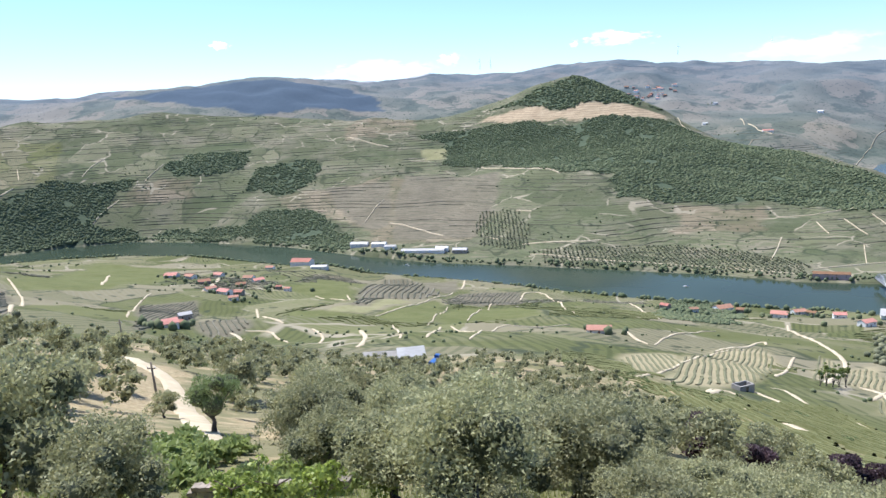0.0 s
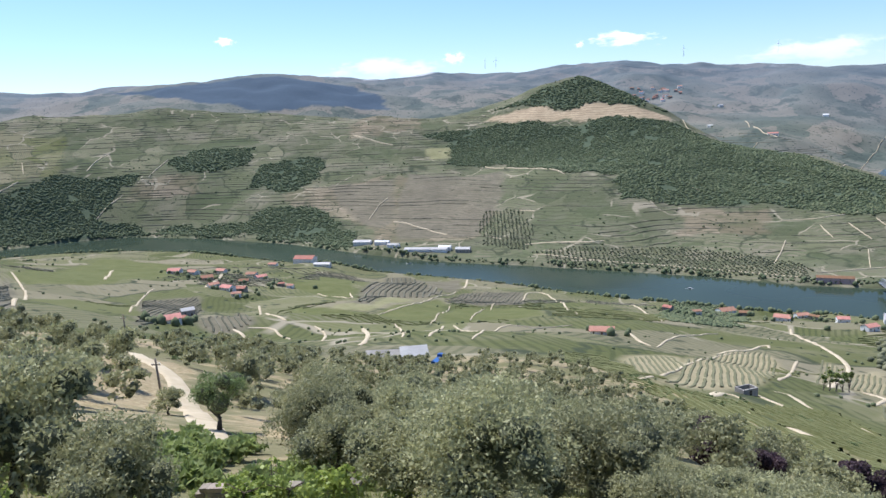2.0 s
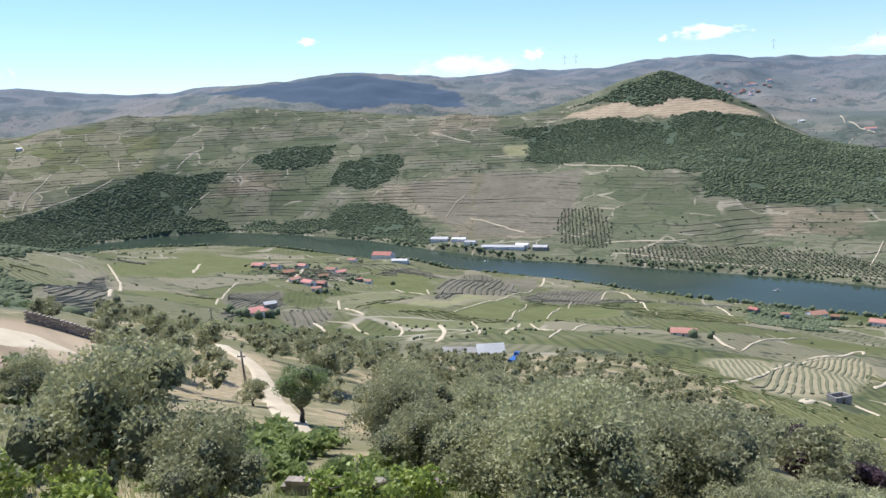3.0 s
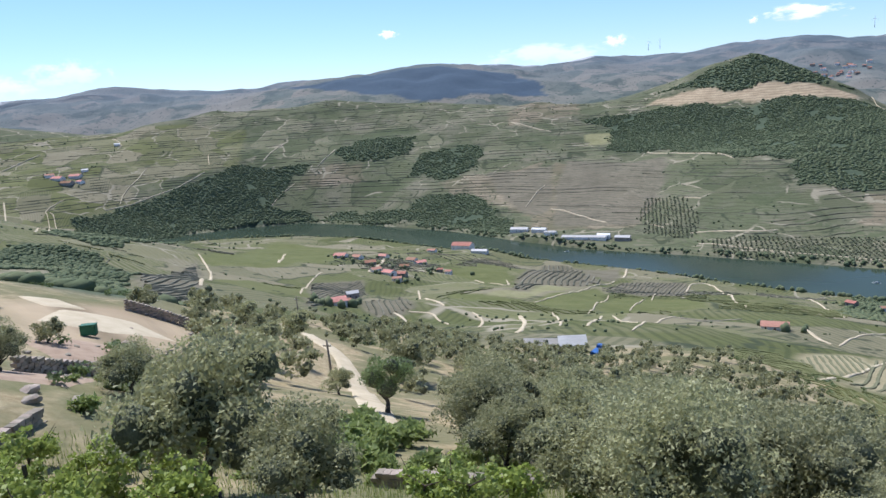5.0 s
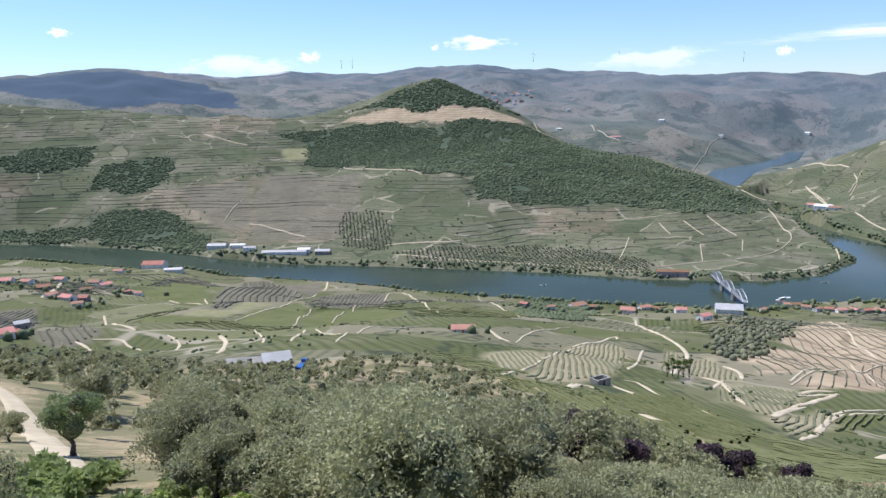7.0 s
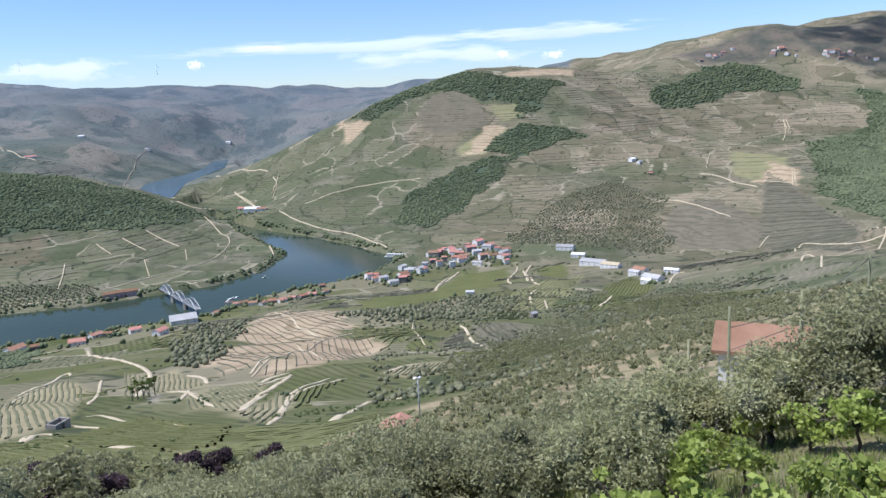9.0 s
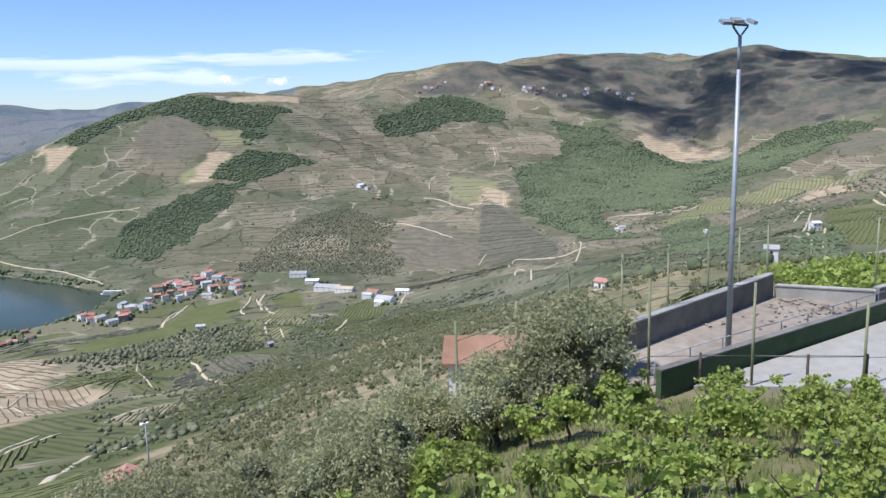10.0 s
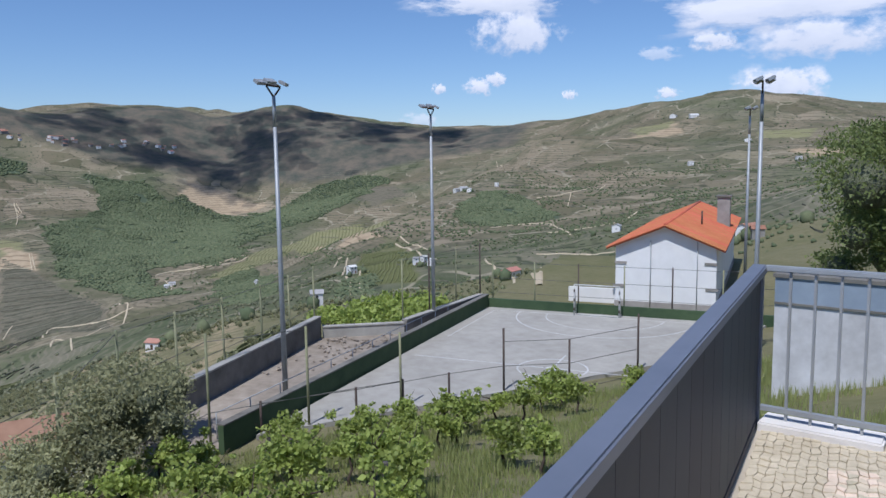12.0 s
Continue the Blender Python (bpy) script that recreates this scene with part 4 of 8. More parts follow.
def land_material():
    n = Nodes("land")
    x, y, z = n.split(n.pos)
    a, b = n.attribute("cover"), n.attribute("soil")
    wood, tan, brown = a[0], a[1], a[2]
    green, near, far = b[0], b[1], b[2]
    # parcels with uneven edges: each has its tint, its terraces and the direction of its rows
    wob = n.add("ShaderNodeVectorMath", operation="ADD")
    wn = n.add("ShaderNodeTexNoise")
    wn.inputs["Scale"].default_value = 0.012
    n.link(n.pos, wn.inputs["Vector"])
    ws = n.add("ShaderNodeVectorMath", operation="SCALE")
    n.link(wn.outputs["Color"], ws.inputs[0])
    ws.inputs["Scale"].default_value = 70
    n.link(n.pos, wob.inputs[0])
    n.link(ws.outputs[0], wob.inputs[1])
    flat = n.add("ShaderNodeVectorMath", operation="MULTIPLY")
    n.link(wob.outputs[0], flat.inputs[0])
    flat.inputs[1].default_value = (1, 1, 0)

    def cells(scale, feature="F1"):
        v = n.add("ShaderNodeTexVoronoi", feature=feature)
        v.inputs["Scale"].default_value = scale
        n.link(flat.outputs[0], v.inputs["Vector"])
        return v
    cell = n.split(cells(0.0115).outputs["Color"])
    edge = n.math("MULTIPLY", cells(0.0115, "DISTANCE_TO_EDGE").outputs["Distance"], 87.0)
    dots = cells(0.105)
    dot_r = n.split(dots.outputs["Color"])
    fine, mid, big = n.noise(0.35, 4, 0.7), n.noise(0.045, 4, 0.6), n.noise(0.006, 3)
    patch = n.noise(0.0105, 4, 0.65)
    # terraces follow the height; step, sharpness and phase change from parcel to parcel
    zz = n.math("ADD", z, n.math("ADD", n.math("MULTIPLY", n.noise(0.02, 2), 8.0), n.math("MULTIPLY", cell[0], 7.0)))
    step = n.math("ADD", n.math("MULTIPLY", n.math("ROUND", n.math("MULTIPLY", cell[2], 2.4)), 0.55), 1.25)
    t1 = n.math("SINE", n.math("MULTIPLY", zz, step))
    bank = n.math("MULTIPLY", n.ramp(t1, 0.0, 0.8), n.math("ADD", n.math("MULTIPLY", cell[1], 0.7), 0.35), True)
    # rows on the flatter ground
    ang = n.math("ADD", n.math("MULTIPLY", cell[0], 2.2), -0.6)
    rc = n.math("ADD", n.math("MULTIPLY", x, n.math("COSINE", ang)), n.math("MULTIPLY", y, n.math("SINE", ang)))
    rc = n.math("ADD", rc, n.math("MULTIPLY", n.noise(0.008, 1), 22.0))
    row = n.ramp(n.math("SINE", n.math("MULTIPLY", rc, 2 * math.pi / 6.0)), -0.1, 0.7)
    earth = n.mix(n.ramp(mid, 0.35, 0.7), (0.19, 0.17, 0.125), (0.31, 0.28, 0.21))
    vine = n.mix(cell[1], (0.078, 0.092, 0.048), (0.150, 0.155, 0.088))
    vine = n.mix(n.math("MULTIPLY", n.ramp(patch, 0.48, 0.66), 0.75), vine, (0.195, 0.178, 0.128))
    vine = n.mix(n.math("MULTIPLY", n.ramp(big, 0.52, 0.40), 0.4), vine, (0.075, 0.098, 0.045))
    slope_c = n.mix(n.math("MULTIPLY", bank, 0.55), vine, n.mix(n.ramp(cell[2], 0.55, 0.75), (0.050, 0.058, 0.034), (0.235, 0.205, 0.150)))
    slope_c = n.mix(n.math("MULTIPLY", n.ramp(fine, 0.5, 0.8), 0.3), slope_c, earth)
    brown_c = n.mix(cell[1], (0.135, 0.120, 0.074), (0.285, 0.238, 0.166))
    brown_c = n.mix(n.math("MULTIPLY", n.ramp(patch, 0.52, 0.36), 0.8), brown_c, (0.110, 0.112, 0.062))
    brown_c = n.mix(n.math("MULTIPLY", bank, 0.6), brown_c, n.mix(n.ramp(cell[0], 0.5, 0.75), (0.070, 0.066, 0.044), (0.34, 0.29, 0.20)))
    green_c = n.mix(cell[1], (0.092, 0.102, 0.038), (0.172, 0.176, 0.080))
    green_c = n.mix(n.math("MULTIPLY", n.ramp(patch, 0.5, 0.66), 0.55), green_c, (0.190, 0.178, 0.105))
    green_c = n.mix(n.math("MULTIPLY", n.ramp(cell[1], 0.62, 0.72), 0.8), green_c, n.mix(cell[0], (0.165, 0.155, 0.095), (0.235, 0.205, 0.140)))
    green_c = n.mix(n.math("MULTIPLY", row, n.math("MULTIPLY", n.ramp(cell[2], 0.05, 0.55), 0.5)), green_c, n.mix(n.ramp(cell[0], 0.5, 0.6), (0.045, 0.060, 0.024), (0.255, 0.230, 0.160)))
    tan_c = n.mix(n.ramp(mid, 0.3, 0.7), (0.33, 0.255, 0.165), (0.45, 0.36, 0.24))
    tan_c = n.mix(n.math("MULTIPLY", n.ramp(n.math("SINE", n.math("MULTIPLY", zz, 2 * math.pi / 7.0)), 0.6, 1.0), 0.6), tan_c, (0.13, 0.10, 0.06))
    wood_c = n.mix(mid, (0.060, 0.082, 0.052), (0.095, 0.120, 0.074))
    near_c = n.mix(n.ramp(n.math("ADD", n.math("MULTIPLY", fine, 0.55), n.math("MULTIPLY", n.noise(2.2, 4, 0.7), 0.45)), 0.3, 0.7), n.mix(mid, (0.085, 0.105, 0.036), (0.17, 0.155, 0.082)), n.mix(mid, (0.13, 0.135, 0.055), (0.31, 0.26, 0.17)))
    soil_c = n.mix(n.ramp(n.noise(1.4, 5, 0.7), 0.35, 0.7), (0.250, 0.195, 0.110), (0.430, 0.360, 0.225))
    near_c = n.mix(n.math("MULTIPLY", n.ramp(n.math("ADD", n.math("MULTIPLY", n.noise(0.055, 4, 0.6), 0.75), n.math("MULTIPLY", n.noise(0.4, 3), 0.25)), 0.47, 0.56), n.ramp(y, 6, 18), True), near_c, soil_c)
    # far country: fields, woods, scattered clumps; bluish distance haze painted into their colours
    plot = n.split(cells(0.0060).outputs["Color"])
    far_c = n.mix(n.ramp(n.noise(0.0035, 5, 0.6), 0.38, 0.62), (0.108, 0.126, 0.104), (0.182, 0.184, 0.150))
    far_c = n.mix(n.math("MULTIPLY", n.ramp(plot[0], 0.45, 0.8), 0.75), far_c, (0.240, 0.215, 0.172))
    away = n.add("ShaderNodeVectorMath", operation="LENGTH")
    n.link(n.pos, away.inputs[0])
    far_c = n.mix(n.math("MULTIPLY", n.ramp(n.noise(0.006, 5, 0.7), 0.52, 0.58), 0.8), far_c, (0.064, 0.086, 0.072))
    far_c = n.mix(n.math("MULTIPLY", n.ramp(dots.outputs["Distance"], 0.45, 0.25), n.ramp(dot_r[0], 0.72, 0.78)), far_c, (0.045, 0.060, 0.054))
    # haze in the base colour: bluer with distance from the terrace
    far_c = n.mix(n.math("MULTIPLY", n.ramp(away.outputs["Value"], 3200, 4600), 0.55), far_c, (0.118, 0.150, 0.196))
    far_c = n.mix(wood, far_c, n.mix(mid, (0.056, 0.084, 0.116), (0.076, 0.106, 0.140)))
    c = n.mix(brown, slope_c, brown_c)
    c = n.mix(green, c, green_c)
    # field edges: here a pale path, there a dark hedge
    kind = n.noise(0.0085, 2)
    line = n.math("MULTIPLY", n.ramp(edge, 3.0, 1.2), n.math("SUBTRACT", 1.0, near), True)
    c = n.mix(n.math("MULTIPLY", line, n.ramp(kind, 0.53, 0.58)), c, (0.29, 0.26, 0.185))
    c = n.mix(n.math("MULTIPLY", n.math("MULTIPLY", line, n.ramp(kind, 0.47, 0.43)), 0.8), c, (0.048, 0.060, 0.034))
    # single shrubs
    spot = n.math("MULTIPLY", n.ramp(dots.outputs["Distance"], 0.42, 0.26), n.ramp(n.math("ADD", dot_r[1], n.math("MULTIPLY", patch, 0.6)), 1.08, 1.12))
    c = n.mix(n.math("MULTIPLY", spot, 0.85, True), c, (0.045, 0.056, 0.034))
    # vineyard plots: straw, lush rows, bare earth, and pale earth between rows
    p = n.attribute("plot")
    pale = n.add("ShaderNodeAttribute", attribute_name="plot").outputs["Alpha"]
    grain = n.ramp(n.math("ADD", n.math("MULTIPLY", fine, 0.5), n.math("MULTIPLY", mid, 0.5)), 0.35, 0.68)
    c = n.mix(p[0], c, n.mix(grain, (0.190, 0.190, 0.090), (0.280, 0.262, 0.150)))
    c = n.mix(p[1], c, n.mix(grain, (0.096, 0.110, 0.038), (0.155, 0.160, 0.068)))
    bare_c = n.mix(n.math("MULTIPLY", bank, 0.5), n.mix(grain, (0.130, 0.118, 0.082), (0.215, 0.190, 0.140)), (0.075, 0.074, 0.048))
    c = n.mix(n.math("MULTIPLY", p[2], 0.9), c, bare_c)
    c = n.mix(pale, c, n.mix(grain, (0.255, 0.222, 0.128), (0.365, 0.322, 0.202)))
    # brown heath scrub, darkened so its colour also carries the mountain's cloud shadow
    shaded_heath = n.add("ShaderNodeAttribute", attribute_name="soil").outputs["Alpha"]
    shaded_heath_c = n.mix(n.ramp(n.noise(0.012, 4, 0.7), 0.38, 0.62), (0.074, 0.082, 0.066), (0.150, 0.128, 0.098))
    c = n.mix(shaded_heath, c, shaded_heath_c)
    c = n.mix(near, c, near_c)
    c = n.mix(tan, c, tan_c)
    c = n.mix(wood, c, wood_c)
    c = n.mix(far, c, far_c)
    n.bump(n.math("ADD", n.math("MULTIPLY", fine, 0.5), n.math("MULTIPLY", bank, -0.5)), 0.5, 1.0)
    return n.done(c, 0.95, 0, 0.1)


def water_material(name, spec, rough, deep=(0.024, 0.046, 0.038), shallow=(0.034, 0.062, 0.050)):
    n = Nodes(name)
    s = n.add("ShaderNodeMapping")
    s.inputs["Scale"].default_value = (1, 1, 1)
    n.link(n.pos, s.inputs["Vector"])
    w = n.noise(0.25, 3, 0.6, s.outputs[0])
    x, y, z = n.split(n.pos)
    n.bump(w, 1.0, 0.4)
    wind = [k for k in n.t.nodes if k.bl_idname == "ShaderNodeBump"][0]
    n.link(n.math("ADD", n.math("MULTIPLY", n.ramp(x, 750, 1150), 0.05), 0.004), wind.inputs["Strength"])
    c = n.mix(n.ramp(n.noise(0.004, 2), 0.35, 0.65), deep, shallow)
    n.done(c, rough, 0, spec)
    # gloss rises with x, so that more blue sky reflects past the bend
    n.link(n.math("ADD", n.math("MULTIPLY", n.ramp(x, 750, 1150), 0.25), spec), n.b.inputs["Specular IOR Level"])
    return n.m


LAND = land_material()
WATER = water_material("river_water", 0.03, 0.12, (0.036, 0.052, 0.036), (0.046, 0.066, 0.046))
# far reach: the sky's blue reflection is put into the base colour
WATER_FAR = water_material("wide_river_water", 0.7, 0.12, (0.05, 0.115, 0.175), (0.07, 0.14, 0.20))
FOREST = surface("forest_leaf", (0.098, 0.122, 0.066), (0.160, 0.184, 0.100), 0.35, 0.95, 0, 0.4, "island", 0.16, 0.1, 0.8)
BUSH = surface("olive_bush", (0.112, 0.120, 0.072), (0.190, 0.196, 0.122), 0.8, 0.95, 0, 0.6, "island", 0.4, 0.1, 0.4)
HEDGE = surface("terrace_bank", (0.098, 0.102, 0.070), (0.175, 0.165, 0.120), 0.3, 0.95, 0, 0.5, "island", 0.4, 0.1, 0.4)
TRACK = surface("dirt_track", (0.40, 0.330, 0.220), (0.60, 0.520, 0.375), 0.5, 0.95, 0, 0.3, "", 0, 0.1)
PLASTER = surface("white_plaster", (0.66, 0.65, 0.62), (0.82, 0.81, 0.79), 0.6, 0.9, 0, 0.1, "object", 0.12, 0.2)
STONEWALL = surface("grey_masonry", (0.20, 0.19, 0.17), (0.36, 0.34, 0.31), 1.5, 0.95, 0, 0.6, "object", 0.2, 0.2)
PINK = surface("pink_wash", (0.50, 0.34, 0.31), (0.62, 0.45, 0.41), 0.6, 0.9, 0, 0.1, "", 0, 0.2)
TILE = surface("roof_tile", (0.34, 0.170, 0.120), (0.50, 0.270, 0.200), 1.2, 0.85, 0, 0.4, "object", 0.3, 0.2)
OLDTILE = surface("old_roof_tile", (0.25, 0.12, 0.08), (0.40, 0.21, 0.14), 1.2, 0.9, 0, 0.4, "object", 0.3, 0.2)
GREYROOF = surface("grey_sheet_roof", (0.32, 0.31, 0.30), (0.50, 0.49, 0.48), 0.8, 0.6, 0, 0.2, "object", 0.2, 0.4)
PANE = surface("dark_window", (0.02, 0.024, 0.03), (0.05, 0.055, 0.06), 0.5, 0.2, 0, 0, "", 0, 0.5)
DOORWOOD = surface("door_wood", (0.09, 0.05, 0.03), (0.16, 0.09, 0.05), 3, 0.7, 0, 0.2, "object", 0.3)
STEEL = surface("galvanised_steel", (0.30, 0.32, 0.34), (0.44, 0.46, 0.47), 3, 0.55, 0.4, 0.1)


# ---- helpers for meshes ----
def part(name, bm, material, parent=None, label=""):
    """Links a bmesh as one mesh object, under a thing or a part."""
    me = bpy.data.meshes.new(name)
    bm.to_mesh(me)
    bm.free()
    me.materials.append(material)
    ob = new(name, me)
    ob.parent = parent
    return tagged(ob, label)


def arrays(name, verts, faces, material, smooth=False):
    """Links a mesh made from arrays of corners and equal-sided faces."""
    verts, faces = np.asarray(verts, float), np.asarray(faces, int)
    me = bpy.data.meshes.new(name)
    me.vertices.add(len(verts))
    me.vertices.foreach_set("co", verts.ravel())
    me.loops.add(faces.size)
    me.loops.foreach_set("vertex_index", faces.ravel())
    me.polygons.add(len(faces))
    k = faces.shape[1]
    me.polygons.foreach_set("loop_start", np.arange(0, faces.size, k))
    me.polygons.foreach_set("loop_total", np.full(len(faces), k))
    me.polygons.foreach_set("use_smooth", np.full(len(faces), smooth))
    me.update(calc_edges=True)
    me.materials.append(material)
    return new(name, me)


def empty(name, x, y, z, turn=0.0):
    ob = new(name)
    ob.matrix_basis = pose(x, y, z, 0, 0, turn)
    return ob


def add_box(bm, x0, y0, z0, x1, y1, z1, m=None):
    r = bmesh.ops.create_cube(bm, size=1)
    bmesh.ops.scale(bm, vec=(x1 - x0, y1 - y0, z1 - z0), verts=r["verts"])
    bmesh.ops.translate(bm, vec=((x0 + x1) / 2, (y0 + y1) / 2, (z0 + z1) / 2), verts=r["verts"])
    if m is not None:
        bmesh.ops.transform(bm, matrix=m, verts=r["verts"])
    return r["verts"]


def boxed(name, x0, y0, z0, x1, y1, z1, material, parent=None, label="", bevel=0.0):
    bm = bmesh.new()
    add_box(bm, x0, y0, z0, x1, y1, z1)
    if bevel:
        bmesh.ops.bevel(bm, geom=bm.edges[:], offset=bevel, segments=2, affect="EDGES")
    return part(name, bm, material, parent, label)


def add_tube(bm, a, b, r0, r1, sides=8):
    a, b = Vector(a), Vector(b)
    d = b - a
    r = bmesh.ops.create_cone(bm, cap_ends=True, segments=sides, radius1=r0, radius2=r1, depth=d.length)
    bmesh.ops.transform(bm, matrix=Matrix.Translation((a + b) / 2) @ d.to_track_quat("Z", "Y").to_matrix().to_4x4(), verts=r["verts"])


def tube(name, a, b, r0, r1, material, parent=None, label="", sides=10):
    bm = bmesh.new()
    add_tube(bm, a, b, r0, r1, sides)
    for f in bm.faces:
        f.smooth = len(f.verts) == 4
    return part(name, bm, material, parent, label)


# ---- the land: one sheet to the horizon ----
bearings = np.radians(np.r_[np.arange(52, -138, -0.28), np.arange(-138, -308, -4.0)])
reaches = np.r_[0.15, 0.6, 1.2, 1.9, np.geomspace(2.6, 300, 110), np.arange(308, 1300, 6), np.arange(1300, 3000, 8.5), np.arange(3000, 4960, 20)]
gb, gr = np.meshgrid(bearings, reaches)
gx, gy = (-np.sin(gb) * gr).ravel(), (np.cos(gb) * gr).ravel()
gz = land_height(gx, gy)
nb, nr = len(bearings), len(reaches)


def edge_jitter(x, y):
    return 14 * noise2(x / 38, y / 38, 11) + 6 * noise2(x / 14, y / 14, 12)


def cover_of(polys, x, y, soft, ragged=1.0):
    """How far plan points belong to the parcels: 1 inside, 0 outside, with an uneven edge."""
    out = np.zeros(len(x))
    jit = edge_jitter(x, y) * ragged
    for p in polys:
        a = np.array(p)
        keep = (x > a[:, 0].min() - 40) & (x < a[:, 0].max() + 40) & (y > a[:, 1].min() - 40) & (y < a[:, 1].max() + 40)
        s = outline_distance(x[keep], y[keep], p) + jit[keep]
        out[keep] = np.maximum(out[keep], np.clip(0.5 - s / soft, 0, 1))
    return out


gd, gaz = gr.ravel(), np.degrees(gb.ravel())
c_wood, c_tan, c_brown, c_green = (cover_of(p, gx, gy, 8) for p in (WOODS, TAN, BROWN, GREEN))
# olive slope round the village, ending where the vineyards begin
near_edge = np.interp(gaz, [-140, -100, -75, -62, -50, -40, -30, -20, -8, 5, 20, 30, 40, 52], [400, 500, 560, 420, 210, 150, 150, 180, 240, 250, 230, 210, 160, 160])
c_near = np.clip((near_edge * (1 + 0.12 * noise2(gx / 30, gy / 30, 21)) - gd) / 25 + 0.5, 0, 1)
# vineyards all over the near side of the valley, and browner slopes on the right hill
bank_by = np.array(sorted((math.degrees(math.atan2(-p[0], p[1])), math.hypot(p[0], p[1])) for p in VALLEY_NEAR_BANK + TOWN_BANK))
near_side = np.clip((np.interp(gaz, bank_by[:, 0], bank_by[:, 1]) + 8 - gd) / 10, 0, 1) * np.clip((gaz + 60) / 6, 0, 1)
c_green = np.maximum(c_green, near_side)
c_brown = np.maximum(c_brown, 0.95 * np.clip((-gaz - 46) / 6, 0, 1) * np.clip((gd - 900) / 100, 0, 1) * np.clip(0.85 + noise2(gx / 240, gy / 240, 23) + 0.4 * noise2(gx / 90, gy / 90, 24), 0, 1))
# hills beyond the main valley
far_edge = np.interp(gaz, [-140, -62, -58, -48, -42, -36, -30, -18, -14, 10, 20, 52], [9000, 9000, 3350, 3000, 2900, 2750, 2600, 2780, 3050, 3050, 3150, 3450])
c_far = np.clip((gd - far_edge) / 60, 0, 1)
i = np.arange(nr - 1)[:, None] * nb + np.arange(nb)[None, :]
j = np.arange(nr - 1)[:, None] * nb + (np.arange(nb)[None, :] + 1) % nb
ground = arrays("ground", np.c_[gx, gy, gz], np.stack([i, i + nb, j + nb, j], -1).reshape(-1, 4), LAND, True)
tagged(ground, "terraced valley land with vineyards, scrub and dry soil", "ground", kind="structure")
c_shaded_heath = cover_of(SHADED_HEATH, gx, gy, 60)
c_plot = [cover_of([p[1] for p in PLOTS if p[0] in kinds], gx, gy, 6, 0.3) for kinds in (("straw",), ("lush", "rows"), ("bare", "terrace"), ("stripe",))]
for name, cols in (("cover", (c_wood, c_tan, c_brown, np.ones(len(gx)))), ("soil", (c_green, c_near, c_far, c_shaded_heath)), ("plot", c_plot)):
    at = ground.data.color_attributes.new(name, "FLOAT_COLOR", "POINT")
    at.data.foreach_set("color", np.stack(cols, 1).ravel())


def sheet(name, poly, z, material, label):
    bm = bmesh.new()
    bm.faces.new([bm.verts.new((x, y, z)) for x, y in poly])
    bmesh.ops.triangulate(bm, faces=bm.faces[:])
    for f in bm.faces:
        if f.normal.z < 0:
            f.normal_flip()
    return tagged(part(name, bm, material), label, "water", kind="structure")


def grown(poly, d):
    n = len(poly)
    s = 1 if sum(poly[k][0] * poly[(k + 1) % n][1] - poly[(k + 1) % n][0] * poly[k][1] for k in range(n)) > 0 else -1
    out = []
    for k in range(n):
        (ax, ay), (bx, by) = poly[k - 1], poly[(k + 1) % n]
        l = math.hypot(bx - ax, by - ay) or 1
        out.append((poly[k][0] + s * (by - ay) / l * d, poly[k][1] - s * (bx - ax) / l * d))
    return out


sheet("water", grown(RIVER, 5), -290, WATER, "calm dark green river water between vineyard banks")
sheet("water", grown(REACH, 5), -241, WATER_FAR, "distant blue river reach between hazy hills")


# ---- tracks ----
def height_at(x, y):
    return float(land_height([x], [y])[0])


def resample(pts, step):
    pts = [np.array(p, float) for p in pts]
    # soften the corners, then walk along at even steps
    for _ in range(2):
        q = [pts[0]]
        for a, b in zip(pts, pts[1:]):
            q += [a * 0.75 + b * 0.25, a * 0.25 + b * 0.75]
        pts = q + [pts[-1]]
    p = np.array(pts)
    s = np.r_[0, np.cumsum(np.hypot(*np.diff(p, axis=0).T))]
    k = np.linspace(0, s[-1], max(3, int(s[-1] / step) + 1))
    return np.c_[np.interp(k, s, p[:, 0]), np.interp(k, s, p[:, 1])]


def track(width, pts, material=TRACK, whole=False):
    p = resample(pts, 6.0)
    d = np.gradient(p, axis=0)
    nrm = np.c_[-d[:, 1], d[:, 0]] / np.maximum(np.hypot(d[:, 0], d[:, 1]), 1e-6)[:, None]
    w = width / 2 * (1 + 0.25 * noise2(p[:, 0] / 12, p[:, 1] / 12, 31))
    w = w * np.clip(0.45 + np.minimum(np.arange(len(p)) + (9 if whole else 0), np.arange(len(p))[::-1]) / 2.0, 0, 1)
    rows = [p + nrm * (w * k)[:, None] for k in (-1.25, -1.0, -0.35, 0.35, 1.0, 1.25)]
    lift = 0.07 + 0.0008 * np.hypot(p[:, 0], p[:, 1])
    z = [land_height(r[:, 0], r[:, 1]) + lift * (1 if 0 < k < 5 else -1) for k, r in enumerate(rows)]
    v = np.concatenate([np.c_[r, q] for r, q in zip(rows, z)])
    n = len(p)
    f = [(k * n + a, (k + 1) * n + a, (k + 1) * n + a + 1, k * n + a + 1) for k in range(5) for a in range(n - 1)]
    return tagged(arrays("track", v, np.array(f)[:, ::-1], material, True), "pale dusty dirt track between vineyards", "track", kind="structure")


for width, pts in ROADS:
    track(width * (0.62 if pts is ROADS[0][1] else 0.33 if math.hypot(*pts[0]) < 480 else 0.45), pts, TRACK, pts is ROADS[0][1])

for width, pts in LANES:
    track(width * (0.36 if math.hypot(*pts[0]) < 600 else 0.5), pts)

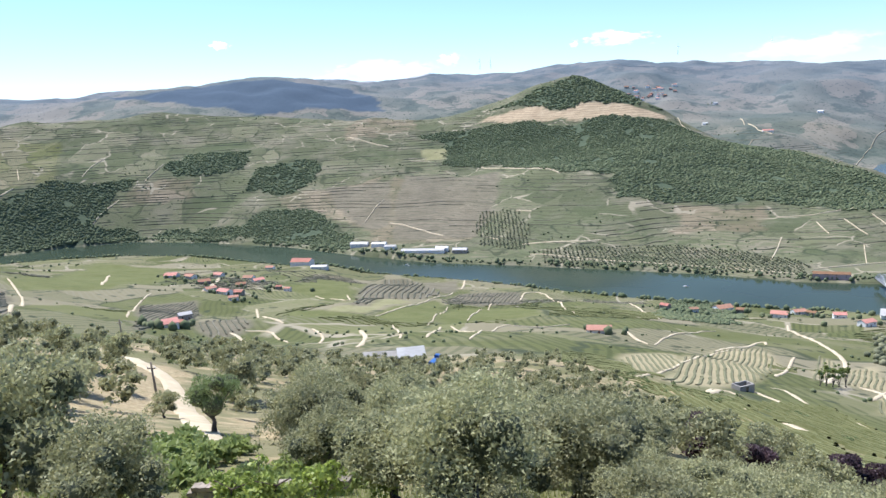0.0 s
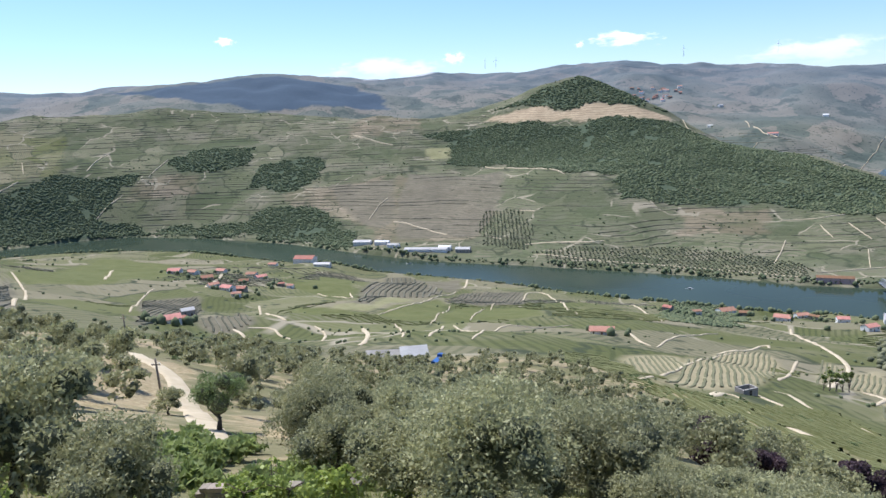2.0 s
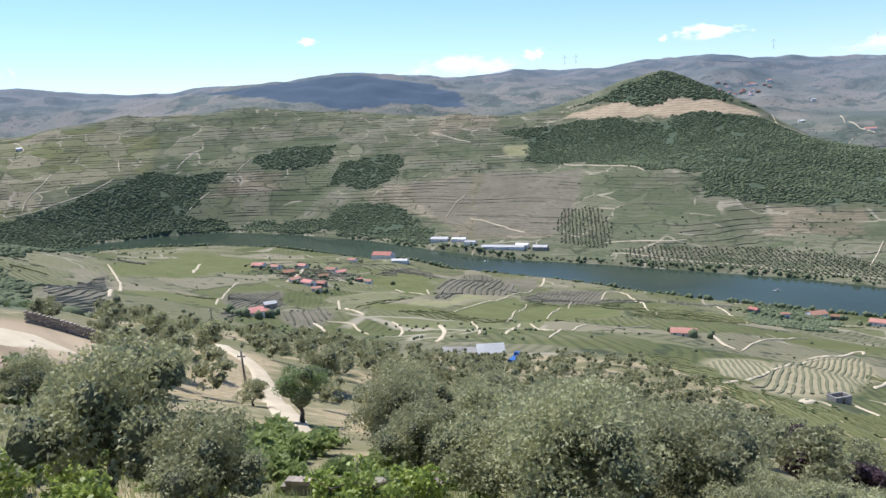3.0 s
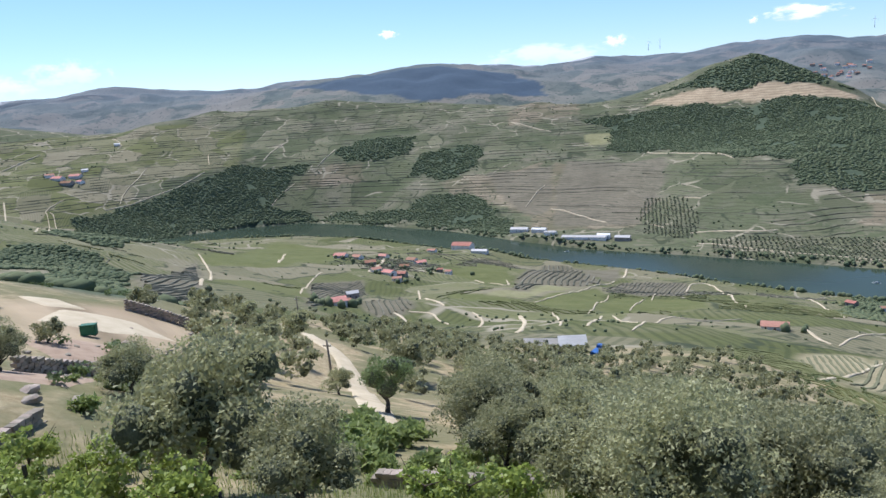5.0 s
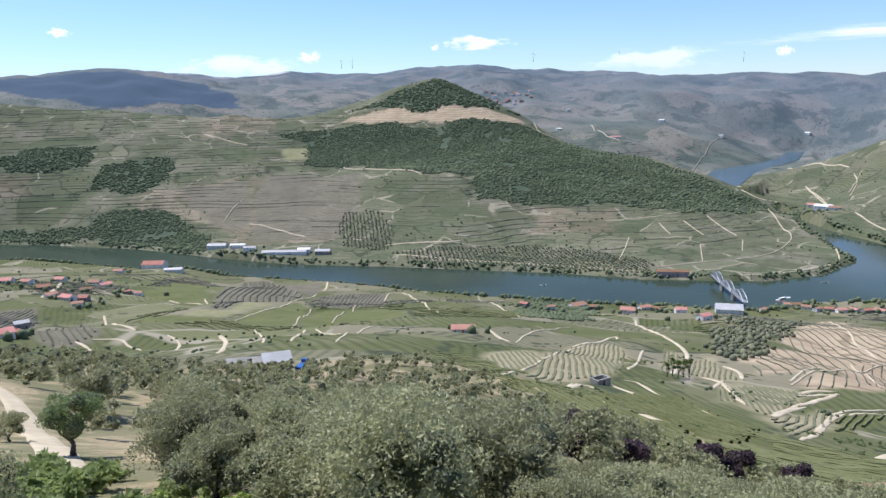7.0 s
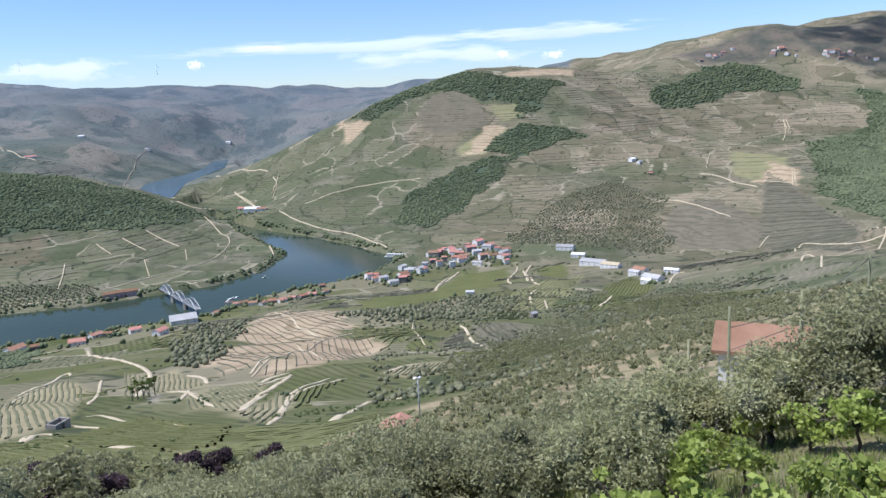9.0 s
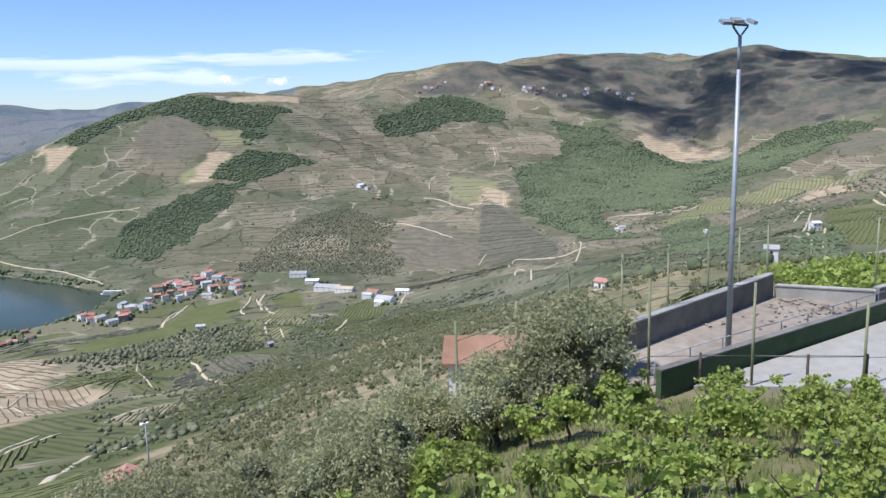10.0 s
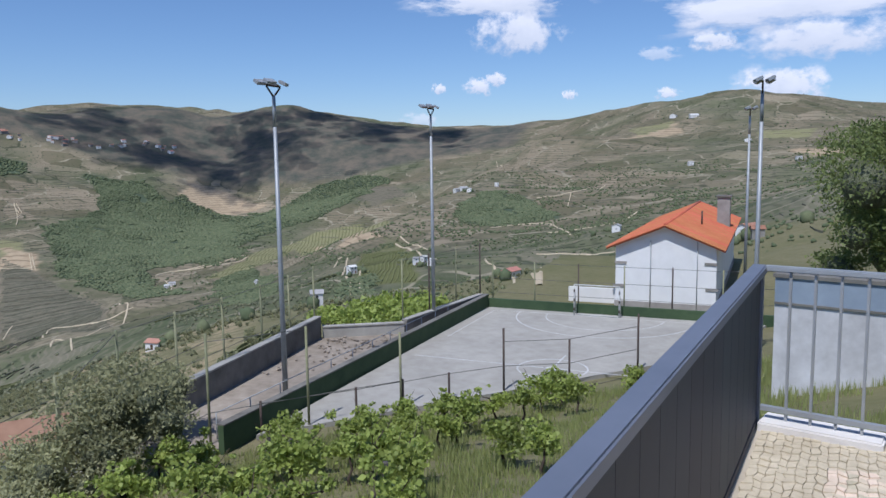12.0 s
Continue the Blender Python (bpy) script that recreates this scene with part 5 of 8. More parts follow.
# ---- woods, groves and banks of bushes ----
ico = bmesh.new()
bmesh.ops.create_icosphere(ico, subdivisions=0, radius=1)
ICO_V = np.array([v.co[:] for v in ico.verts])
ICO_F = np.array([[v.index for v in f.verts] for f in ico.faces])
ico.free()
ico = bmesh.new()
bmesh.ops.create_icosphere(ico, subdivisions=1, radius=1)
BALL_V = np.array([v.co[:] for v in ico.verts])
BALL_F = np.array([[v.index for v in f.verts] for f in ico.faces])
ico.free()
rng = np.random.RandomState(7)


def clumps(name, x, y, r, material, label, tall=1.0, fine=False):
    """Many crowns, each a rough dented clump that sits on the land, as one uncountable mass."""
    V, F = (BALL_V, BALL_F) if fine else (ICO_V, ICO_F)
    n, m = len(x), len(V)
    if n == 0:
        return None
    z = land_height(x, y)
    s = r[:, None] * (1 + 0.45 * (rng.rand(n, m) - 0.5)) if not fine else r[:, None] * (1 + 0.55 * (rng.rand(n, m) - 0.5))
    turn = rng.rand(n) * 6.28
    c, k = np.cos(turn)[:, None], np.sin(turn)[:, None]
    vx, vy, vz = V[None, :, 0] * s, V[None, :, 1] * s, V[None, :, 2] * s * tall
    px, py = vx * c - vy * k + x[:, None], vx * k + vy * c + y[:, None]
    pz = vz + (z + r * tall * 0.55)[:, None]
    f = (F[None] + (np.arange(n) * m)[:, None, None]).reshape(-1, 3)
    ob = arrays(name, np.c_[px.ravel(), py.ravel(), pz.ravel()], f, material, True)
    return tagged(ob, label, "trees", kind="stuff")


def fill(poly, step, jitter=0.5):
    a = np.array(poly, float)
    xs, ys = np.meshgrid(np.arange(a[:, 0].min(), a[:, 0].max(), step), np.arange(a[:, 1].min(), a[:, 1].max(), step))
    x = xs.ravel() + (rng.rand(xs.size) - 0.5) * 2 * jitter * step
    y = ys.ravel() + (rng.rand(xs.size) - 0.5) * 2 * jitter * step
    keep = outline_distance(x, y, poly) + edge_jitter(x, y) < 5 * rng.rand(len(x))
    return x[keep], y[keep]


for poly in WOODS:
    if min(math.hypot(*p) for p in poly) > 3300:
        continue
    step = max(3.4, 0.0032 * math.hypot(*np.mean(poly, 0)))
    x, y = fill(poly, step)
    gap = noise2(x / 45, y / 45, 41) + 0.5 * noise2(x / 17, y / 17, 42) > -0.85
    x, y = x[gap], y[gap]
    clumps("woodland", x, y, step * rng.uniform(0.40, 0.75, len(x)), FOREST, "dense dark green woodland on a hillside", 0.5)
for poly in GROVES:
    if math.hypot(*np.mean(poly, 0)) < 620:
        continue
    x, y = fill(poly, 8.0, 0.2)
    clumps("olive_grove", x, y, rng.uniform(1.5, 2.7, len(x)), BUSH, "rows of grey-green olive trees on a slope")

# trees and scrub along the river's edge
bx, by, br = [], [], []
for (x0, y0), (x1, y1) in zip(RIVER, RIVER[1:] + RIVER[:1]):
    n = max(1, int(math.hypot(x1 - x0, y1 - y0) / 4.0))
    k = rng.rand(n)
    off = rng.uniform(1, 17, n)
    l = math.hypot(x1 - x0, y1 - y0)
    px, py = x0 + (x1 - x0) * k, y0 + (y1 - y0) * k
    ox, oy = (y1 - y0) / l, -(x1 - x0) / l
    side = np.where(outline_distance(px + ox * 4, py + oy * 4, RIVER) > 0, 1, -1)
    bx.append(px + ox * off * side)
    by.append(py + oy * off * side)
    br.append(rng.uniform(1.6, 4.6, n) * (0.6 + 0.4 * (noise2(px / 60, py / 60, 43) > -0.2)))
clumps("riverside_trees", np.concatenate(bx), np.concatenate(by), np.concatenate(br), FOREST, "dark green trees and reeds along the river bank")

# scattered trees and bushes between the parcels
n = 26000
az, dd = np.radians(rng.uniform(-130, 50, n)), rng.uniform(300, 3000, n)
x, y = -np.sin(az) * dd, np.cos(az) * dd
line = np.abs(noise2(x / 75, y / 75, 44) + 0.4 * noise2(x / 30, y / 30, 45))
ok = ((line < 0.05) | (noise2(x / 130, y / 130, 46) + 0.5 * noise2(x / 33, y / 33, 47) > 0.78)) & (outline_distance(x, y, RIVER) > 8) & (cover_of([p[1] for p in PLOTS], x, y, 4) < 0.5) & (cover_of(TAN, x, y, 4) < 0.5)
clumps("hedgerow", x[ok], y[ok], rng.uniform(0.5, 1.0, ok.sum()) * np.clip(dd[ok] / 550, 1.2, 2.8), FOREST, "lines of bushes and small trees between vineyards")

BANK = surface("grassy_bank", (0.118, 0.118, 0.082), (0.190, 0.180, 0.134), 0.3, 0.95, 0, 0.4, "island", 0.3, 0.1, 0.4)

# ---- terrace banks that follow the height of the slopes ----
G2 = gz.reshape(nr, nb)
vis = bearings > np.radians(-138)
ribbon_v, ribbon_f = [], []
def banks(start, levels, most):
    """Low banks along the contours of the slopes that rise away from the terrace, slope behind slope."""
    cols = np.arange(nb)
    for level in levels:
        lv = level + rng.uniform(-1.5, 1.5)
        up = (G2[:-1] < lv) & (G2[1:] >= lv)
        up[:start] = False
        for _ in range(2):
            k0 = np.argmax(up, 0)
            has = up.any(0) & vis
            z0, z1 = G2[k0, cols], G2[k0 + 1, cols]
            t = np.clip((lv - z0) / np.where(z1 - z0 == 0, 1, z1 - z0), 0, 1)
            rr = reaches[k0] * (1 - t) + reaches[k0 + 1] * t
            up[k0, cols] = False
            cx, cy = -np.sin(bearings) * rr, np.cos(bearings) * rr
            has &= (noise2(cx / 160, cy / 160, 50 + level) > -0.25) & (rr < most)
            if not has.any():
                continue
            has &= (cover_of(WOODS, cx, cy, 4) < 0.3) & (cover_of(TAN, cx, cy, 4) < 0.3) & (near_outline(cx, cy, RIVER, 20) > 12)
            hgt = 0.9 + 0.7 * noise2(cx / 30, cy / 30, 51)
            if most < 1200:
                hgt = hgt * 0.7
            for a in np.nonzero(has[:-1] & has[1:] & (np.abs(np.diff(rr)) < 22) & (hgt[:-1] > 0.55))[0]:
                q = len(ribbon_v)
                for c in (a, a + 1):
                    ux, uy = cx[c] / rr[c], cy[c] / rr[c]
                    ribbon_v.extend([(cx[c] - ux, cy[c] - uy, lv - 0.6), (cx[c] - 0.3 * ux, cy[c] - 0.3 * uy, lv + hgt[c]), (cx[c] + 2.5 * ux, cy[c] + 2.5 * uy, lv + 0.75 * hgt[c])])
                ribbon_f.extend([(q, q + 3, q + 4, q + 1), (q + 1, q + 4, q + 5, q + 2)])


banks(np.nonzero(reaches > 950)[0][0], np.arange(-280, 150, 6.5), 3000)
banks(np.nonzero(reaches > 260)[0][0], np.arange(-200, 60, 4.0), 950)
tagged(arrays("terrace_bank", ribbon_v, np.array(ribbon_f), BANK), "dark stone and scrub banks between vineyard terraces", "terraces", kind="stuff")


# vine rows on the near and valley slopes, which fall away from the village
def vine_rows(d0, d1, step, height, width, keep, material, label):
    v, f = [], []
    sel = np.nonzero((reaches > d0) & (reaches < d1))[0]
    i0, i1 = sel[0], sel[-1]
    H = G2[i0:i1 + 1]
    for level in np.arange(-285, -40, step):
        dn = (H[:-1] >= level) & (H[1:] < level)
        k0 = np.argmax(dn, 0)
        has = dn.any(0) & vis
        z0, z1 = H[k0, np.arange(nb)], H[k0 + 1, np.arange(nb)]
        t = np.clip((z0 - level) / np.where(z0 - z1 == 0, 1, z0 - z1), 0, 1)
        rr = reaches[i0 + k0] * (1 - t) + reaches[i0 + k0 + 1] * t
        cx, cy = -np.sin(bearings) * rr, np.cos(bearings) * rr
        has &= keep(cx, cy, rr, np.degrees(bearings)) & (outline_distance(cx, cy, RIVER) > 25)
        for a in range(nb - 1):
            if has[a] and has[a + 1] and abs(rr[a + 1] - rr[a]) < 6 + 0.012 * rr[a]:
                q = len(v)
                for c in (a, a + 1):
                    ux, uy = cx[c] / rr[c] * width, cy[c] / rr[c] * width
                    h = height * (0.8 + 0.5 * float(noise2(np.array([cx[c] / 3.0]), np.array([cy[c] / 3.0]), 74)[0]))
                    v += [(cx[c] - ux, cy[c] - uy, level - 0.4), (cx[c] - 0.5 * ux, cy[c] - 0.5 * uy, level + h), (cx[c] + 0.5 * ux, cy[c] + 0.5 * uy, level + h), (cx[c] + ux, cy[c] + uy, level - 0.4)]
                f += [(q, q + 4, q + 5, q + 1), (q + 1, q + 5, q + 6, q + 2), (q + 2, q + 6, q + 7, q + 3)]
    if f:
        tagged(arrays("vine_rows", v, np.array(f), material), label, "vineyard", kind="stuff")


STRIPEROW = surface("sparse_vine_row", (0.125, 0.128, 0.070), (0.205, 0.202, 0.122), 0.6, 0.95, 0, 0.4, "", 0, 0.1, 0.3)
VINEROW = surface("vine_row_leaf", (0.104, 0.114, 0.044), (0.190, 0.196, 0.092), 0.6, 0.95, 0, 0.5, "", 0, 0.1, 0.3)


def parcel(seed, lo):
    return lambda x, y, d, az: (noise2(x / 85, y / 85, seed) > lo) & outside_plots(x, y)


def near_parcel(x, y, d, az):
    edge = np.interp(az, [-140, -100, -75, -62, -50, -40, -30, -20, -8, 5, 20, 30, 40, 52], [400, 500, 560, 420, 210, 100, 95, 120, 240, 250, 230, 210, 160, 160])
    return (d > edge) & (noise2(x / 55, y / 55, 71) > 0.05) & (az < -6) & outside_plots(x, y)


def plot_rows(way, gap, poly, height, width, material, label):
    """Rows across one plot: even lines that sway a little and lie on the land."""
    w = radians(way)
    u, v = np.array((math.cos(w), math.sin(w))), np.array((-math.sin(w), math.cos(w)))
    a = np.array(poly, float)
    far = math.hypot(*a.mean(0))
    along = np.arange((a @ u).min(), (a @ u).max(), 3.0 + far / 250)
    across = np.arange((a @ v).min() - 8, (a @ v).max() + 8, gap)
    C, S = np.meshgrid(across, along, indexing="ij")
    C = C + 5.0 * noise2(S / 62, C / 90, 75) + 0.25 * noise2(S / 7, C / 2, 76)
    x, y = S * u[0] + C * v[0], S * u[1] + C * v[1]
    ok = (outline_distance(x, y, poly) < -0.4)
    h = height * (0.85 + 0.4 * noise2(x / 3, y / 3, 78))
    ring = []
    for k, lift in ((-1, None), (-0.5, 1), (0.5, 1), (1, None)):
        px, py = x + v[0] * width * k, y + v[1] * width * k
        z = land_height(px, py).reshape(x.shape)
        ring.append(np.stack([px, py, z + (h if lift else -0.5)], -1))
    V = np.stack(ring, 2).reshape(-1, 3)
    r, c = np.nonzero(ok[:, :-1] & ok[:, 1:])
    if len(r) == 0:
        return
    i0 = (r * x.shape[1] + c) * 4
    F = np.concatenate([np.stack([i0 + k, i0 + k + 4, i0 + k + 5, i0 + k + 1], 1) for k in range(3)])
    kept, F = np.unique(F, return_inverse=True)
    tagged(arrays("vine_rows", V[kept], F.reshape(-1, 4), material), label, "vineyard", kind="stuff")


for kind, outline, way, gap in PLOTS:
    if gap:
        far = math.hypot(*np.mean(outline, 0))
        height, share, material, label = {"stripe": (0.42, 0.31, STRIPEROW, "straight green vine rows with pale earth between them"), "rows": (0.8, 0.27, VINEROW, "dense green vine rows on the slope"),
                                          "tan": (0.7, 0.065, HEDGE, "dark scrub banks across a bare tan vineyard"), "straw": (0.6, 0.2, VINEROW, "thin vine rows on a dry yellow plot"), "lush": (0.7, 0.25, VINEROW, "green vine rows on a gentle slope"),
                                          "terrace": (1.3, 0.22, HEDGE, "dark stone banks of a terraced vineyard"), "bare": (0.8, 0.2, HEDGE, "dark rows on brown terraced earth")}[kind]
        plot_rows(way, gap, outline, height, gap * share, material, label)


G_PLOT = (sum(c_plot) + c_tan < 0.5).reshape(nr, nb)


def outside_plots(x, y):
    """Whether plan points lie outside the plots, looked up on the sheet of land."""
    turn = np.argmin(np.abs(np.degrees(np.arctan2(-x, y))[:, None] - np.degrees(bearings[None, ::8])), 1) * 8
    return G_PLOT[np.clip(np.searchsorted(reaches, np.hypot(x, y)), 0, nr - 1), turn]


vine_rows(90, 420, 0.8, 0.5, 0.45, near_parcel, VINEROW, "close rows of green vines on the slope below the olives")
vine_rows(420, 800, 1.5, 1.1, 0.9, parcel(72, 0.3), VINEROW, "curving rows of vines on the valley slope")
vine_rows(800, 1350, 2.0, 1.3, 1.2, parcel(73, 0.3), HEDGE, "curving terrace banks on the valley slope")


# ---- buildings ----
def gable_house(w, l, h, wall_mat, roof_mat, name="house", floors=1, roof_h=None, most=4):
    """A house on its own origin: walls, tiled roof with eaves, windows and a door as parts."""
    root = new(name)
    e = 0.45
    rh = roof_h if roof_h is not None else 0.22 * l
    bm = bmesh.new()
    c = [(-w / 2, -l / 2), (w / 2, -l / 2), (w / 2, l / 2), (-w / 2, l / 2)]
    lo = [bm.verts.new((x, y, -4)) for x, y in c]
    hi = [bm.verts.new((x, y, h)) for x, y in c]
    g = [bm.verts.new((-w / 2, 0, h + rh)), bm.verts.new((w / 2, 0, h + rh))]
    for k in (0, 2):
        bm.faces.new((lo[k], lo[(k + 1) % 4], hi[(k + 1) % 4], hi[k]))
    bm.faces.new((lo[1], lo[2], hi[2], g[1], hi[1]))
    bm.faces.new((lo[3], lo[0], hi[0], g[0], hi[3]))
    part("wall", bm, wall_mat, root)
    bm = bmesh.new()
    t = 0.25
    sl = rh / (l / 2)
    prof = [(-l / 2 - e, h - e * sl), (0, h + rh), (l / 2 + e, h - e * sl)]
    rows = []
    for x in (-w / 2 - e, w / 2 + e):
        rows.append([bm.verts.new((x, y, z + 0.02)) for y, z in prof] + [bm.verts.new((x, y, z + t)) for y, z in prof])
    a, b = rows
    for k in (0, 1):
        bm.faces.new((a[k], a[k + 1], b[k + 1], b[k]))
        bm.faces.new((a[k + 3], b[k + 3], b[k + 4], a[k + 4]))
    for r in rows:
        bm.faces.new((r[0], r[1], r[4], r[3]))
        bm.faces.new((r[1], r[2], r[5], r[4]))
    bm.faces.new((a[0], b[0], b[3], a[3]))
    bm.faces.new((a[2], b[2], b[5], a[5]))
    bmesh.ops.recalc_face_normals(bm, faces=bm.faces[:])
    part("roof", bm, roof_mat, root)
    for s in (-1, 1):
        nw = max(1, min(most, int(w / 4)))
        for fl in range(floors):
            zc = h / floors * (fl + 0.55)
            for k in range(nw):
                xc = (k + 0.5) / nw * w - w / 2
                if fl == 0 and k == nw // 2 and s == -1:
                    boxed("door", xc - 0.6, s * (l / 2) - 0.12, 0, xc + 0.6, s * (l / 2) + 0.05, 2.1, DOORWOOD, root)
                else:
                    boxed("window", xc - 0.5, s * (l / 2) - 0.1, zc - 0.6, xc + 0.5, s * (l / 2) + 0.05, zc + 0.7, PANE, root)
    for s in (-1, 1):
        boxed("window", s * (w / 2) - 0.08, -0.5, h * 0.5 - 0.5, s * (w / 2) + 0.05, 0.5, h * 0.5 + 0.7, PANE, root)
    return root


def place_houses(sites, wall_mats, roof_mats, label, group, most=4, small=1.0, low=1.0):
    protos = {}
    for k, (x, y, w, l, h, turn) in enumerate(sites):
        w, l, h = w * small, l * small, h * low
        key = (round(w / 4) * 4, round(l / 4) * 4, h, k % len(wall_mats), (k * 7) % len(roof_mats))
        at = pose(x, y, height_at(x, y) + 0.3, 0, 0, turn + math.degrees(math.atan2(-x, y)) * 0.6)
        if key in protos:
            copy_thing(protos[key], at)
        else:
            ob = gable_house(max(w, 5), max(l, 5), h, wall_mats[key[3]], roof_mats[key[4]], floors=2 if h > 5.0 and most > 1 else 1, most=most)
            ob.matrix_basis = at
            protos[key] = tagged(ob, label, "house", group)


gx_, gy_ = (np.array([q[k] for q in (VILLAGE_SITES + TOWN_SITES + WHITE_SITES + REDROOF_SITES) for _ in range(5)], float) for k in (0, 1))
gx_, gy_ = gx_ + rng.normal(0, 13, len(gx_)), gy_ + rng.normal(0, 13, len(gx_))
dry = outline_distance(gx_, gy_, RIVER) > 6
clumps("garden_trees", gx_[dry], gy_[dry], rng.uniform(1.5, 3.6, dry.sum()), FOREST, "green garden trees between the valley houses", 1.2)
place_houses(VILLAGE_SITES, (PLASTER, PLASTER, STONEWALL), (TILE, TILE, OLDTILE), "whitewashed valley house with a red tiled roof", "valley houses", 4, 0.85, 0.62)
place_houses(TOWN_SITES, (PLASTER, PLASTER, PLASTER, STONEWALL), (TILE, TILE, OLDTILE, GREYROOF), "white town house with a clay tiled roof by the river", "town houses")
place_houses(HILL_SITES, (PLASTER, STONEWALL), (TILE, OLDTILE), "small pale house in a distant hill village", "hill village houses", 1)
place_houses(WHITE_SITES, (PLASTER,), (GREYROOF, PLASTER), "white farm building with a pale roof", "white farm buildings")
place_houses(WHITELONG_SITES, (PLASTER,), (GREYROOF,), "long white warehouse with a pale sheet roof", "long warehouses")
place_houses(TANLONG_SITES, (PLASTER,), (TRACK,), "long warehouse with a sand-coloured roof", "long warehouses")
place_houses(PINKLONG_SITES, (PINK,), (OLDTILE,), "long pink riverside warehouse with a faded roof", "long warehouses")
place_houses(REDROOF_SITES, (PLASTER,), (TILE,), "farmhouse with a bright red tiled roof", "red-roofed farmhouses", 4, 0.9, 0.6)
place_houses(GREYROOF_SITES + GREY_SITES, (STONEWALL,), (GREYROOF,), "grey stone farm shed with a sheet roof", "grey sheds")
place_houses(WINERY_SITES + WINERY_WHITE_SITES, (PLASTER,), (OLDTILE, GREYROOF), "long riverside winery with a dull red roof", "wineries")


# ---- the iron bridge, boats, and single things in the valley ----
def bridge():
    a, b = Vector((591, 1135, -278)), Vector((553, 962, -278))
    d = (b - a).normalized()
    side = Vector((-d.y, d.x, 0))
    root = empty("iron_bridge", *a)
    inv = root.matrix_basis.inverted()
    L = (b - a).length
    bm = bmesh.new()
    add_box(bm, 0, -3.2, -0.6, L, 3.2, 0.2, pose(0, 0, 0, 0, 0, math.degrees(math.atan2(d.y, d.x))))
    part("deck", bm, GREYROOF, root)
    spans = 3
    for s in range(spans):
        for k in (-1, 1):
            bm = bmesh.new()
            n = 12
            for q in range(n):
                def at(f, top):
                    p = d * (L * (s + f) / spans) + side * (3.2 * k)
                    return p + Vector((0, 0, 0.3 + (11.0 * math.sin(math.pi * f) if top else 0)))
                f0, f1 = q / n, (q + 1) / n
                add_tube(bm, at(f0, True), at(f1, True), 0.55, 0.55, 5)
                add_tube(bm, at(f1, True), at(f1, False), 0.25, 0.25, 4)
                add_tube(bm, at(f0, True), at(f1, False), 0.22, 0.22, 4)
            part("truss_arch", bm, STEEL, root)
    for s in range(1, spans):
        p = d * (L * s / spans)
        bm = bmesh.new()
        add_box(bm, p.x - 2, p.y - 3.5, -16, p.x + 2, p.y + 3.5, -0.7)
        part("pier", bm, STONEWALL, root)
    return tagged(root, "pale grey iron arched truss bridge over the river", "bridge")


bridge()


def ship(x, y, turn, length, label):
    root = empty("river_boat", x, y, -290, turn)
    w = length * 0.13
    bm = bmesh.new()
    prof = [(-0.5, 0.8), (-0.42, 1), (0.3, 1), (0.42, 0.7), (0.5, 0.08)]
    rows = [[bm.verts.new((length * f, s * w / 2 * k * (0.85 if z < 0 else 1), z)) for f, k in prof for s in (-1, 1)] for z in (-0.6, length * 0.022)]
    n = len(prof)
    for q in range(n - 1):
        for s in (0, 1):
            bm.faces.new((rows[0][2 * q + s], rows[0][2 * q + 2 + s], rows[1][2 * q + 2 + s], rows[1][2 * q + s]))
        bm.faces.new((rows[1][2 * q], rows[1][2 * q + 1], rows[1][2 * q + 3], rows[1][2 * q + 2]))
    for r in (0, 2 * n - 2):
        bm.faces.new((rows[0][r], rows[0][r + 1], rows[1][r + 1], rows[1][r]))
    bmesh.ops.recalc_face_normals(bm, faces=bm.faces[:])
    part("hull", bm, PLASTER, root)
    for k, (f0, f1) in enumerate(((-0.42, 0.32), (-0.40, 0.26)) if length > 30 else ((-0.3, 0.15),)):
        z = length * 0.022 + k * 2.7
        top = z + (2.5 if length > 30 else 1.6)
        boxed("cabin", length * f0, -w * 0.42, z, length * f1, w * 0.42, top, PLASTER, root, "", 0.1)
        for s in (-1, 1):
            boxed("window_band", length * f0 + 1, s * w * 0.42 - 0.05, z + 0.7, length * f1 - 1, s * w * 0.42 + 0.05, z + 1.5, PANE, root)
    return tagged(root, label, "boat")


ship(1000, 997, -70, 56, "long white river cruise ship moored at the quay")
ship(640, 1010, 20, 30, "white day-trip boat moored below the town")
ship(760, 1090, 150, 12, "small motor boat crossing the river")
ship(320, 1180, 170, 12, "small motor boat crossing the river")
ship(-150, 1450, 165, 12, "small motor boat crossing the river")


def shed():
    x, y = -27.0, 222.0
    root = empty("farm_shed", x, y, height_at(x, y), 8)
    boxed("side_wall", -9, -5, -3, -8.6, 5, 3.4, STONEWALL, root)
    boxed("back_wall", -9, 4.6, -3, 9, 5, 3.6, STONEWALL, root)
    boxed("side_wall", 8.6, -5, -3, 9, 5, 4.2, STONEWALL, root)
    boxed("front_wall", -2, -5, -3, 8.6, -4.6, 2.2, STONEWALL, root)
    bm = bmesh.new()
    add_box(bm, -9.6, -4.6, 0, 1.0, 5.2, 0.22, pose(0, 0, 3.5, 1, 2, 0))
    part("roof", bm, STONEWALL, root)
    bm = bmesh.new()
    add_box(bm, 1.0, -4.6, 0, 9.8, 5.2, 0.22, pose(0, 0, 4.2, 1.5, -1, 0))
    part("roof", bm, surface("weathered_sheet", (0.24, 0.24, 0.23), (0.36, 0.36, 0.35), 0.8, 0.8, 0, 0.2), root)
    return tagged(root, "open concrete farm shed with pale sheet roofs", "shed")


shed()


